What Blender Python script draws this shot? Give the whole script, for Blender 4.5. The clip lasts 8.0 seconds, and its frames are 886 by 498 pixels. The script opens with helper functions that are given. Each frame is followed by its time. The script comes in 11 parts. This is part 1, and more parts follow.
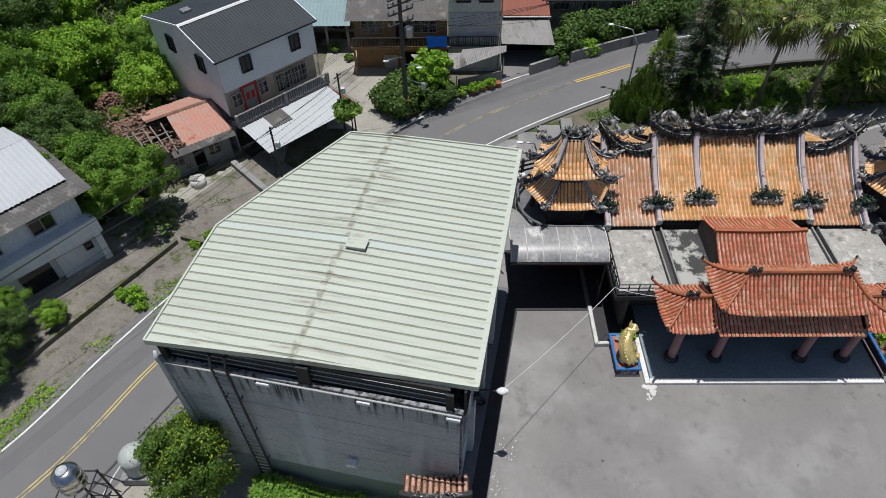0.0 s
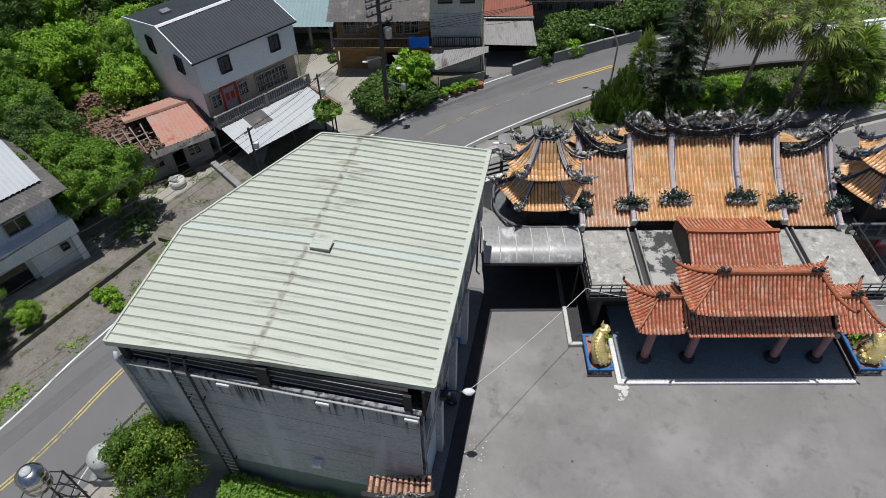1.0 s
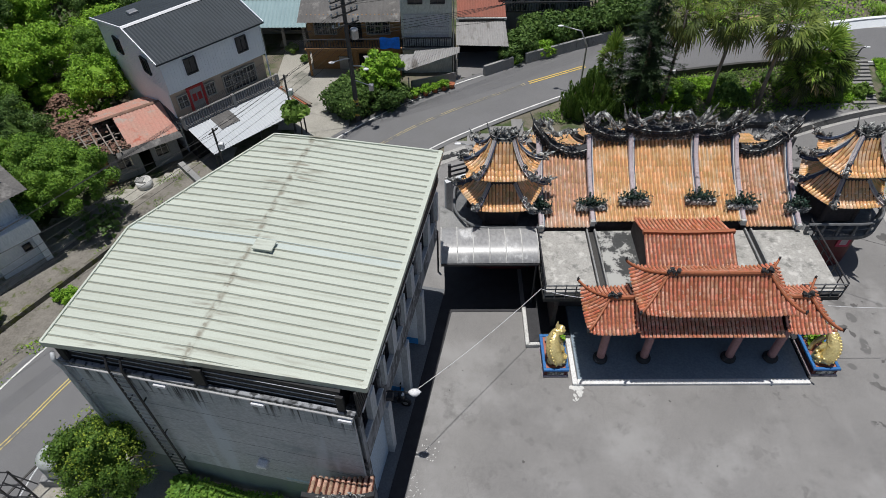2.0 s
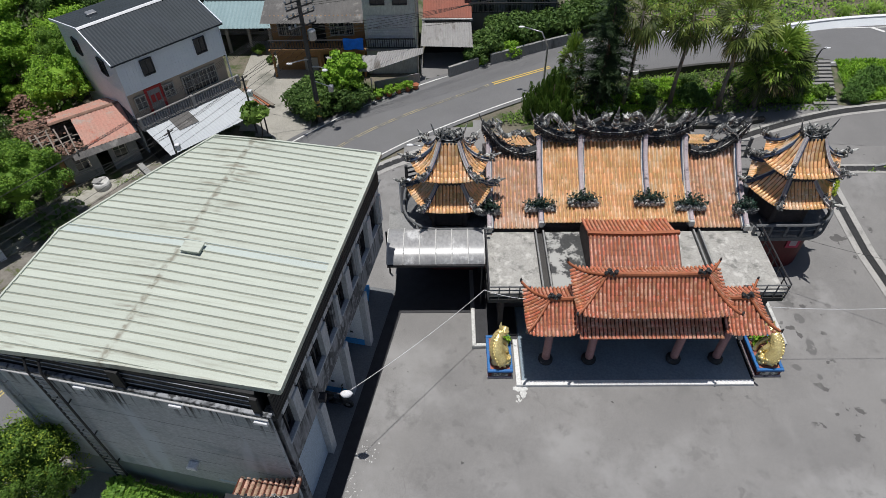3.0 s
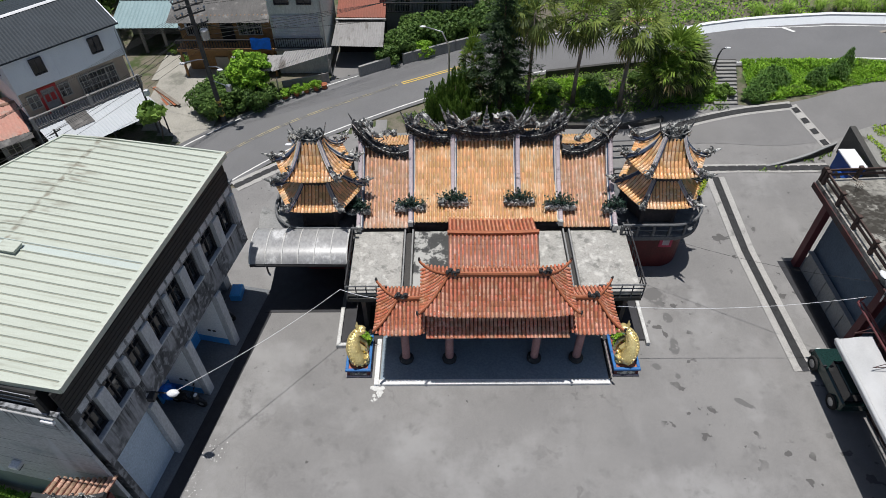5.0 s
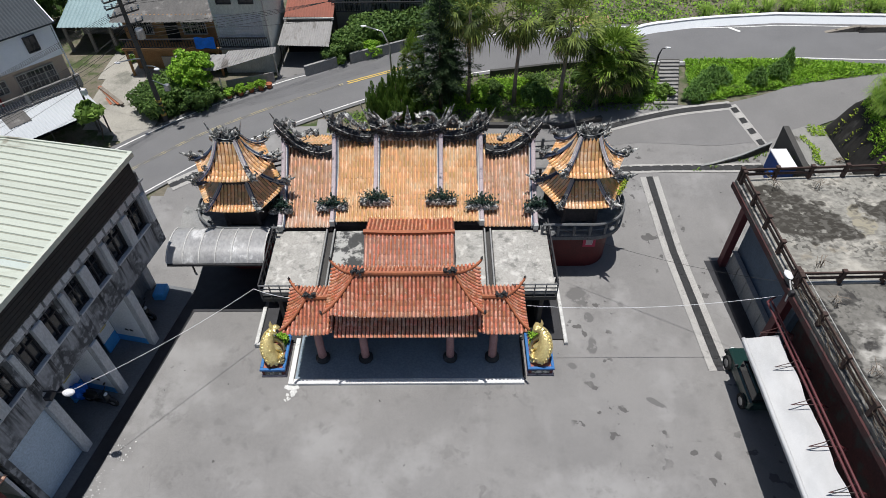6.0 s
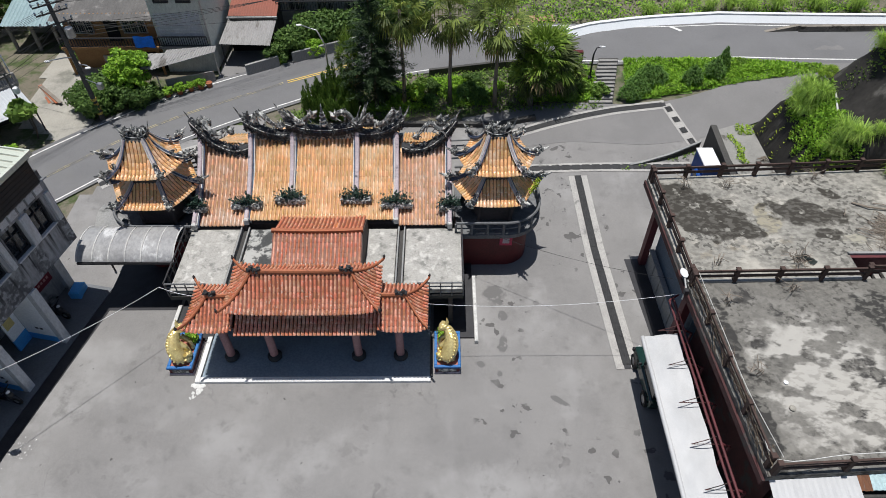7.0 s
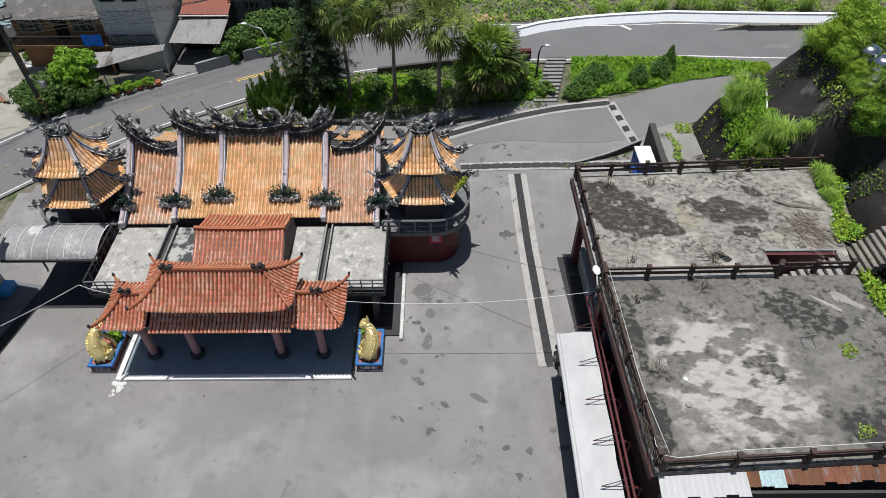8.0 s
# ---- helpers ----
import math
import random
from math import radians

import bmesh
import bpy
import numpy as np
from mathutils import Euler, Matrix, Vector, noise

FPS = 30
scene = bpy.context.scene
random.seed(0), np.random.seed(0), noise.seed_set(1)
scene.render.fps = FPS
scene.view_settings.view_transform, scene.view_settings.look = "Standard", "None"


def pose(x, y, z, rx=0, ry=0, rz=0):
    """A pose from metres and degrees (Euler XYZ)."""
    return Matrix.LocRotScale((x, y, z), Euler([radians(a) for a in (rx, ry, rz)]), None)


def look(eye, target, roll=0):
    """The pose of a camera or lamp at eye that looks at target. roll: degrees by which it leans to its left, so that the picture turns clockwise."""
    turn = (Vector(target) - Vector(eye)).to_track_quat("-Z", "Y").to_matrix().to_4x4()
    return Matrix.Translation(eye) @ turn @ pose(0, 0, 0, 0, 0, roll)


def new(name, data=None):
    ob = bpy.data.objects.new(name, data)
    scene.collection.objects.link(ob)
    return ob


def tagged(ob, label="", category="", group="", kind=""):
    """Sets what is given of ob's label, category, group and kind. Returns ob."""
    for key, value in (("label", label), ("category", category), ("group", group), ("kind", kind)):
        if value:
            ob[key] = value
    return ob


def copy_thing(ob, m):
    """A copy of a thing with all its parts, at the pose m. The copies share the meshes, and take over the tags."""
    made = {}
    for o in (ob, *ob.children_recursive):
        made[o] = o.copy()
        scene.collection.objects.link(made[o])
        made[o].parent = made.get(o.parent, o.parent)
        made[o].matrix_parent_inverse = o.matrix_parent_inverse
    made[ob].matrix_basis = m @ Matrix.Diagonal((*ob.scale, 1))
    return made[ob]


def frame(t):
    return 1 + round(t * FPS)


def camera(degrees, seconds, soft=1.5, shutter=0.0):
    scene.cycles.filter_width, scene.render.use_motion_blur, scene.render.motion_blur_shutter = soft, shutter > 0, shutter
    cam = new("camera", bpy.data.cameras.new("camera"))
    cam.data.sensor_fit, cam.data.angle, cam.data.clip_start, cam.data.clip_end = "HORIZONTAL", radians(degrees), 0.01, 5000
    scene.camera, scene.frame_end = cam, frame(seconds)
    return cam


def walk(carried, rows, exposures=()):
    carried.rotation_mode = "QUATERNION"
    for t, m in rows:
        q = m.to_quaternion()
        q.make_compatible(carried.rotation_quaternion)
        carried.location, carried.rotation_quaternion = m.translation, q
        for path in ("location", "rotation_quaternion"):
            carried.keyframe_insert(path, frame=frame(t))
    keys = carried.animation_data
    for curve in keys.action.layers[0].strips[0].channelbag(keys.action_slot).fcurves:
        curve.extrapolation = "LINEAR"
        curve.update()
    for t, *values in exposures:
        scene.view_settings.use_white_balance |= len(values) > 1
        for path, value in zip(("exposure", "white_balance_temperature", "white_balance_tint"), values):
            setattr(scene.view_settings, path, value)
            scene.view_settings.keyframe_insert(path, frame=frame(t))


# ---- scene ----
cam = camera(70.0, 8.0, soft=0.45)
METRES, EYE, TILT, LEAN, TURN = 24.13, 25.354, -46.184, 0.571, 0.172
ROWS = [
    (0.0, 0.0, 0.0, 0.0, 0.0, 0.0, -0.0),
    (0.5, 0.0217, -0.0004, -0.0001, 0.01, 0.03, 0.0),
    (1.0, 0.053, -0.0011, 0.0007, 0.01, 0.03, 0.02),
    (1.5, 0.0918, -0.0021, 0.0013, -0.02, 0.02, 0.03),
    (3.0, 0.2422, -0.004, 0.0044, -0.11, 0.03, 0.08),
    (3.5, 0.3029, -0.0043, 0.005, -0.14, 0.03, 0.08),
    (4.0, 0.3683, -0.0045, 0.0046, -0.17, 0.01, 0.1),
    (4.5, 0.4381, -0.0054, 0.004, -0.18, 0.01, 0.09),
    (6.0, 0.6731, -0.0087, 0.0036, -0.33, -0.05, 0.06),
    (6.5, 0.7612, -0.0097, 0.003, -0.36, -0.06, 0.05),
    (7.0, 0.8507, -0.0114, 0.0008, -0.39, -0.07, 0.05),
    (7.5, 0.9391, -0.013, -0.002, -0.43, -0.06, 0.05),
    (8.0, 0.9997, -0.0132, -0.0044, -0.49, -0.05, 0.06),
]
walk(cam, [(t, pose(0, 0, EYE, TILT, LEAN, TURN) @ pose(METRES * x, METRES * y, METRES * z, 90 + pitch, roll, yaw)) for t, x, y, z, yaw, pitch, roll in ROWS],
     exposures=((0.0, -0.18), (3.5, -0.15), (4.5, -0.1), (6.0, 0.04), (7.5, 0.04), (8.0, 0.0)))

# ---- world, sun ----
SUN = Vector((-0.045, 0.065, 0.99)).normalized()
world = bpy.data.worlds.new("sky")
scene.world = world
world.use_nodes = True
_sky = world.node_tree.nodes.new("ShaderNodeTexSky")
_sky.sky_type, _sky.sun_disc = "NISHITA", False
_sky.sun_elevation = math.asin(SUN.z)
_sky.sun_rotation = math.atan2(SUN.x, SUN.y)
_bg = world.node_tree.nodes["Background"]
_bg.inputs["Strength"].default_value = 0.066
world.node_tree.links.new(_sky.outputs[0], _bg.inputs["Color"])
sun_data = bpy.data.lights.new("sun", "SUN")
sun_data.energy, sun_data.angle, sun_data.color = 4.45, radians(0.6), (1.0, 0.975, 0.945)
sun = new("sun", sun_data)
sun.matrix_world = look((0, 0, 60), Vector((0, 0, 60)) - SUN)

# ---- geometry helpers ----


class Geo:
    """A list of vertices and faces that grows into one mesh."""

    def __init__(self):
        self.v, self.f = [], []

    def add(self, verts, faces, m=None):
        k = len(self.v)
        self.v += [tuple(m @ Vector(p)) for p in verts] if m else [tuple(p) for p in verts]
        self.f += [tuple(i + k for i in face) for face in faces]
        return self

    def box(self, a, b, m=None):
        (x0, y0, z0), (x1, y1, z1) = a, b
        vs = [(x, y, z) for z in (z0, z1) for x, y in ((x0, y0), (x1, y0), (x1, y1), (x0, y1))]
        return self.add(vs, [(3, 2, 1, 0), (4, 5, 6, 7), (0, 1, 5, 4), (1, 2, 6, 5), (2, 3, 7, 6), (3, 0, 4, 7)], m)

    def slab(self, a, b, bev=0.02, m=None):
        """A box whose upper edges are chamfered."""
        (x0, y0, z0), (x1, y1, z1) = a, b
        e = min(bev, abs(x1 - x0) / 3, abs(y1 - y0) / 3, abs(z1 - z0) / 3)
        r = lambda i, z: [(x0 + i, y0 + i, z), (x1 - i, y0 + i, z), (x1 - i, y1 - i, z), (x0 + i, y1 - i, z)]  # noqa: E731
        vs = r(0, z0) + r(0, z1 - e) + r(e, z1)
        fs = [(3, 2, 1, 0), (8, 9, 10, 11)]
        for k in (0, 4):
            fs += [(k + i, k + (i + 1) % 4, k + 4 + (i + 1) % 4, k + 4 + i) for i in range(4)]
        return self.add(vs, fs, m)

    def prism(self, poly, z0, z1, m=None):
        n = len(poly)
        top = z1 if callable(z1) else (lambda x, y: z1)
        low = z0 if callable(z0) else (lambda x, y: z0)
        vs = [(x, y, low(x, y)) for x, y in poly] + [(x, y, top(x, y)) for x, y in poly]
        fs = [tuple(range(n - 1, -1, -1)), tuple(range(n, 2 * n))]
        fs += [(i, (i + 1) % n, n + (i + 1) % n, n + i) for i in range(n)]
        return self.add(vs, fs, m)

    def tube(self, pts, rad, n=8, cap=True, squash=1.0):
        pts = [Vector(p) for p in pts]
        rads = [float(q) for q in rad] if isinstance(rad, (list, tuple)) else [float(rad)] * len(pts)
        k = len(self.v)
        side = None
        for i, p in enumerate(pts):
            d = (pts[min(i + 1, len(pts) - 1)] - pts[max(i - 1, 0)]).normalized()
            if side is None:
                side = d.cross(Vector((0, 0, 1)) if abs(d.z) < 0.9 else Vector((1, 0, 0))).normalized()
            side = (side - d * side.dot(d)).normalized()
            up = side.cross(d)
            for j in range(n):
                a = 2 * math.pi * j / n
                self.v.append(tuple(p + rads[i] * (math.cos(a) * side * squash + math.sin(a) * up)))
        for i in range(len(pts) - 1):
            for j in range(n):
                a, b = k + i * n + j, k + i * n + (j + 1) % n
                self.f.append((a, a + n, b + n, b))
        if cap:
            self.f.append(tuple(k + j for j in range(n)))
            e = k + (len(pts) - 1) * n
            self.f.append(tuple(e + j for j in reversed(range(n))))
        return self

    def lathe(self, prof, n=16, at=(0, 0, 0), m=None):
        k = []
        fs = []
        for r, z in prof:
            k += [(at[0] + r * math.cos(2 * math.pi * j / n), at[1] + r * math.sin(2 * math.pi * j / n), at[2] + z) for j in range(n)]
        for i in range(len(prof) - 1):
            fs += [(i * n + j, i * n + (j + 1) % n, (i + 1) * n + (j + 1) % n, (i + 1) * n + j) for j in range(n)]
        fs.append(tuple(reversed(range(n))))
        fs.append(tuple((len(prof) - 1) * n + j for j in range(n)))
        return self.add(k, fs, m)

    def grid(self, fn, nu, nv):
        k = len(self.v)
        for i in range(nu + 1):
            for j in range(nv + 1):
                self.v.append(tuple(fn(i / nu, j / nv)))
        for i in range(nu):
            for j in range(nv):
                a = k + i * (nv + 1) + j
                self.f.append((a, a + nv + 1, a + nv + 2, a + 1))
        return self

    def sweep(self, pts, prof):
        """A profile of (side, up) pairs carried along a mostly level line."""
        pts = [Vector(p) for p in pts]
        k, n = len(self.v), len(prof)
        for i, p in enumerate(pts):
            d = pts[min(i + 1, len(pts) - 1)] - pts[max(i - 1, 0)]
            s = Vector((d.y, -d.x, 0)).normalized()
            self.v += [tuple(p + s * a + Vector((0, 0, b))) for a, b in prof]
        for i in range(len(pts) - 1):
            for j in range(n):
                a, b = k + i * n + j, k + i * n + (j + 1) % n
                self.f.append((a, b, b + n, a + n))
        self.f.append(tuple(k + j for j in reversed(range(n))))
        self.f.append(tuple(k + (len(pts) - 1) * n + j for j in range(n)))
        return self

    def blob(self, c, r, seed=0, rough=0.25, nu=10, nv=7):
        """A lumpy closed body round c."""
        rx, ry, rz = r if isinstance(r, (tuple, list)) else (r, r, r)
        vs, fs = [], []
        for i in range(nv + 1):
            th = math.pi * i / nv
            for j in range(nu):
                ph = 2 * math.pi * j / nu
                d = Vector((math.sin(th) * math.cos(ph), math.sin(th) * math.sin(ph), math.cos(th)))
                w = 1 + rough * noise.noise(d * 1.7 + Vector((seed * 3.1, seed, 0)))
                vs.append((c[0] + d.x * rx * w, c[1] + d.y * ry * w, c[2] + d.z * rz * w))
        for i in range(nv):
            fs += [(i * nu + j, (i + 1) * nu + j, (i + 1) * nu + (j + 1) % nu, i * nu + (j + 1) % nu) for j in range(nu)]
        return self.add(vs, fs)

    def mesh(self, name, smooth=False):
        me = bpy.data.meshes.new(name)
        me.from_pydata(self.v, [], self.f)
        if smooth:
            me.polygons.foreach_set("use_smooth", [True] * len(me.polygons))
        me.update()
        return me


def part(name, geo, material, parent=None, label="", smooth=False):
    """Links geometry as one mesh object under a thing or part."""
    me = geo if isinstance(geo, bpy.types.Mesh) else geo.mesh(name, smooth)
    if not me.materials:
        me.materials.append(material)
    ob = new(name, me)
    if parent:
        ob.parent = parent
    if label:
        ob["label"] = label
    return ob


def thing(name, label, category, group="", kind="", m=None):
    """An Empty that holds a thing's parts."""
    ob = new(name)
    ob.empty_display_size = 0.2
    if m:
        ob.matrix_world = m
    return tagged(ob, label, category, group, kind)


def solo(name, geo, material, label, category, group="", kind="", smooth=False):
    return tagged(part(name, geo, material, smooth=smooth), label, category, group, kind)


def sstep(a, b, x):
    t = min(1.0, max(0.0, (x - a) / (b - a)))
    return t * t * (3 - 2 * t)


def smooth_line(pts, step=0.5):
    """A curve through the points, sampled about every step metres."""
    P = [Vector(p) for p in pts]
    P = [2 * P[0] - P[1]] + P + [2 * P[-1] - P[-2]]
    out = []
    for i in range(1, len(P) - 2):
        a, b, c, d = P[i - 1 : i + 3]
        n = max(1, int((c - b).length / step))
        for k in range(n):
            t = k / n
            out.append(0.5 * (2 * b + (c - a) * t + (2 * a - 5 * b + 4 * c - d) * t * t + (3 * b - a - 3 * c + d) * t**3))
    return out + [P[-2]]


# ---- materials ----


def mat(name, c1, c2=None, rough=0.8, metal=0.0, scale=0.6, fine=18.0, bump=0.25, stain=None, stain_scale=0.5, stain_at=(0.5, 0.65),
        stretch=(1, 1, 1), rnd=0.0, ornd=0.0, spec=0.4, second=None, second_scale=1.5, second_at=(0.52, 0.68)):
    """A surface of two tones in noise at two scales, with relief, stains and piece-to-piece variation."""
    m = bpy.data.materials.new(name)
    m.use_nodes = True
    nt = m.node_tree
    N, L = nt.nodes, nt.links
    bsdf = N["Principled BSDF"]
    bsdf.inputs["Roughness"].default_value = rough
    bsdf.inputs["Metallic"].default_value = metal
    bsdf.inputs["Specular IOR Level"].default_value = spec
    geo = N.new("ShaderNodeNewGeometry")
    mp = N.new("ShaderNodeMapping")
    mp.inputs["Scale"].default_value = stretch
    L.new(geo.outputs["Position"], mp.inputs["Vector"])

    def tex(s, detail=6.0, offset=0.0):
        t = N.new("ShaderNodeTexNoise")
        t.inputs["Scale"].default_value = s
        t.inputs["Detail"].default_value = detail
        t.inputs["Roughness"].default_value = 0.62
        if offset:
            a = N.new("ShaderNodeVectorMath")
            a.inputs[1].default_value = (offset, offset * 0.7, offset * 1.3)
            L.new(mp.outputs[0], a.inputs[0])
            L.new(a.outputs[0], t.inputs["Vector"])
        else:
            L.new(mp.outputs[0], t.inputs["Vector"])
        return t

    def ramp(src, lo, hi):
        r = N.new("ShaderNodeMapRange")
        r.interpolation_type = "SMOOTHSTEP"
        r.inputs["From Min"].default_value, r.inputs["From Max"].default_value = lo, hi
        L.new(src, r.inputs["Value"])
        return r.outputs["Result"]

    def mix(fac, a, b, mode="MIX"):
        x = N.new("ShaderNodeMix")
        x.data_type, x.blend_type = "RGBA", mode
        for i, val in ((0, fac), (6, a), (7, b)):
            if isinstance(val, (int, float)):
                x.inputs[i].default_value = val
            elif isinstance(val, (tuple, list)):
                x.inputs[i].default_value = (*val, 1)
            else:
                L.new(val, x.inputs[i])
        return x.outputs[2]

    c2 = c2 or tuple(0.72 * c for c in c1)
    big, small = tex(scale), tex(fine, 4.0, 3.7)
    col = mix(ramp(big.outputs[0], 0.32, 0.68), c1, c2)
    col = mix(0.35, col, mix(ramp(small.outputs[0], 0.3, 0.7), tuple(0.6 * c for c in c1), tuple(min(1, 1.35 * c) for c in c1)))
    if second:
        col = mix(ramp(tex(second_scale, 6, 9.1).outputs[0], *second_at), col, second)
    if stain:
        blot = tex(stain_scale, 10, 17.3)
        blot.inputs["Roughness"].default_value = 0.7
        col = mix(ramp(blot.outputs[0], *stain_at), col, stain)
    for amount, src in ((rnd, "island"), (ornd, "object")):
        if amount:
            out = geo.outputs["Random Per Island"] if src == "island" else N.new("ShaderNodeObjectInfo").outputs["Random"]
            hs = N.new("ShaderNodeHueSaturation")
            r = N.new("ShaderNodeMapRange")
            r.inputs["To Min"].default_value, r.inputs["To Max"].default_value = 1 - amount, 1 + amount
            L.new(out, r.inputs["Value"])
            L.new(r.outputs["Result"], hs.inputs["Value"])
            r2 = N.new("ShaderNodeMapRange")
            r2.inputs["To Min"].default_value, r2.inputs["To Max"].default_value = 0.5 + 0.04 * amount, 0.5 - 0.04 * amount
            L.new(out, r2.inputs["Value"])
            L.new(r2.outputs["Result"], hs.inputs["Hue"])
            L.new(col, hs.inputs["Color"])
            col = hs.outputs["Color"]
    L.new(col, bsdf.inputs["Base Color"])
    if bump:
        b = N.new("ShaderNodeBump")
        b.inputs["Strength"].default_value = bump
        b.inputs["Distance"].default_value = 0.03
        L.new(small.outputs[0], b.inputs["Height"])
        L.new(b.outputs[0], bsdf.inputs["Normal"])
    return m


def leaf_mat(name, c1, c2, rnd=0.35):
    m = mat(name, c1, c2, rough=0.6, scale=0.5, fine=6, bump=0, rnd=rnd, spec=0.25)
    nt = m.node_tree
    b = nt.nodes["Principled BSDF"]
    tr = nt.nodes.new("ShaderNodeBsdfTranslucent")
    mx = nt.nodes.new("ShaderNodeMixShader")
    mx.inputs[0].default_value = 0.28
    src = b.inputs["Base Color"].links[0].from_socket
    nt.links.new(src, tr.inputs["Color"])
    nt.links.new(b.outputs[0], mx.inputs[1])
    nt.links.new(tr.outputs[0], mx.inputs[2])
    nt.links.new(mx.outputs[0], nt.nodes["Material Output"].inputs["Surface"])
    return m


def add_mask(m, colour, build):
    """Lays one more stain over a material's colour; build(N, L, position) returns the mask's socket."""
    nt = m.node_tree
    N, L = nt.nodes, nt.links
    b = N["Principled BSDF"]
    src = b.inputs["Base Color"].links[0].from_socket
    pos = N.new("ShaderNodeNewGeometry").outputs["Position"]
    x = N.new("ShaderNodeMix")
    x.data_type = "RGBA"
    L.new(build(N, L, pos), x.inputs[0])
    L.new(src, x.inputs[6])
    x.inputs[7].default_value = (*colour, 1)
    L.new(x.outputs[2], b.inputs["Base Color"])
    return m


def _math(N, L, op, a, b=None, c=None):
    n = N.new("ShaderNodeMath")
    n.operation = op
    for i, v in enumerate((a, b, c)):
        if v is None:
            continue
        if isinstance(v, (int, float)):
            n.inputs[i].default_value = v
        else:
            L.new(v, n.inputs[i])
    return n.outputs[0]


def _noise(N, L, pos, scale, stretch=(1, 1, 1), detail=5.0):
    mp = N.new("ShaderNodeMapping")
    mp.inputs["Scale"].default_value = stretch
    L.new(pos, mp.inputs["Vector"])
    t = N.new("ShaderNodeTexNoise")
    t.inputs["Scale"].default_value, t.inputs["Detail"].default_value = scale, detail
    L.new(mp.outputs[0], t.inputs["Vector"])
    return t.outputs[0]


def _ramp(N, L, v, lo, hi, top=1.0):
    r = N.new("ShaderNodeMapRange")
    r.interpolation_type = "SMOOTHSTEP"
    for k, q in (("From Min", lo), ("From Max", hi), ("To Max", top)):
        r.inputs[k].default_value = q
    L.new(v, r.inputs["Value"])
    return r.outputs["Result"]


def drips(m, colour, z_top, length, scale=1.6, at=(0.5, 0.62)):
    """Water streaks that run down from a wall head."""

    def build(N, L, pos):
        sp = N.new("ShaderNodeSeparateXYZ")
        L.new(pos, sp.inputs[0])
        run = _noise(N, L, pos, scale, (1, 1, 0.04))
        fine = _noise(N, L, pos, scale * 5, (1, 1, 0.05))
        reach = _math(N, L, "MULTIPLY", run, 2.0 * length)
        fall = _math(N, L, "SUBTRACT", z_top, sp.outputs["Z"])
        near = _ramp(N, L, _math(N, L, "SUBTRACT", reach, fall), 0.0, length * 0.8)
        return _math(N, L, "MULTIPLY", near, _ramp(N, L, fine, *at, 0.9))

    return add_mask(m, colour, build)


M_SOIL = mat("soil_and_grass", (0.17, 0.15, 0.115), (0.11, 0.10, 0.07), scale=0.7, fine=9, bump=0.6, stain=(0.05, 0.075, 0.02), stain_scale=0.6, stain_at=(0.45, 0.6))
M_PLAZA = mat("worn_plaza_concrete", (0.232, 0.226, 0.22), (0.178, 0.174, 0.171), rough=0.85, scale=0.22, fine=30, bump=0.12,
              second=(0.285, 0.28, 0.275), second_scale=0.3, second_at=(0.46, 0.72), stain=(0.17, 0.166, 0.162), stain_scale=0.9, stain_at=(0.52, 0.72))


def _cracks(N, L, pos):
    """Hairline cracks and slab joints."""
    t = N.new("ShaderNodeTexVoronoi")
    t.feature = "DISTANCE_TO_EDGE"
    t.inputs["Scale"].default_value = 0.16
    t.inputs["Randomness"].default_value = 0.9
    w = N.new("ShaderNodeVectorMath")
    w.operation = "ADD"
    L.new(pos, w.inputs[0])
    n = N.new("ShaderNodeTexNoise")
    n.inputs["Scale"].default_value = 0.8
    L.new(pos, n.inputs["Vector"])
    L.new(n.outputs["Color"], w.inputs[1])
    L.new(w.outputs[0], t.inputs["Vector"])
    line = _ramp(N, L, t.outputs["Distance"], 0.004, 0.0, 0.3)
    return _math(N, L, "MULTIPLY", line, _ramp(N, L, _noise(N, L, pos, 0.3), 0.45, 0.6))


add_mask(M_PLAZA, (0.12, 0.117, 0.115), _cracks)



def _wet_spots(N, L, pos):
    sp = N.new("ShaderNodeSeparateXYZ")
    L.new(pos, sp.inputs[0])
    east = _math(N, L, "ADD", _ramp(N, L, sp.outputs["X"], 16.0, 23.0, 0.75), 0.25)
    big = _math(N, L, "MULTIPLY", east, _ramp(N, L, _noise(N, L, pos, 0.2), 0.47, 0.56))
    return _math(N, L, "MULTIPLY", big, _ramp(N, L, _noise(N, L, pos, 1.5, detail=9.0), 0.605, 0.625, 0.9))


add_mask(M_PLAZA, (0.09, 0.087, 0.085), _wet_spots)


def _flecks(N, L, pos):
    """Small dark oil flecks strewn over the concrete."""
    return _math(N, L, "MULTIPLY", _ramp(N, L, _noise(N, L, pos, 3.2, detail=3.0), 0.70, 0.725, 0.75), _ramp(N, L, _noise(N, L, pos, 0.27), 0.46, 0.56))


def _scuffs(N, L, pos):
    """Faint pale wiping marks."""
    return _math(N, L, "MULTIPLY", _ramp(N, L, _noise(N, L, pos, 0.55, (1.0, 0.55, 1), detail=9.0), 0.54, 0.72, 0.35), _ramp(N, L, _noise(N, L, pos, 0.12), 0.42, 0.6))


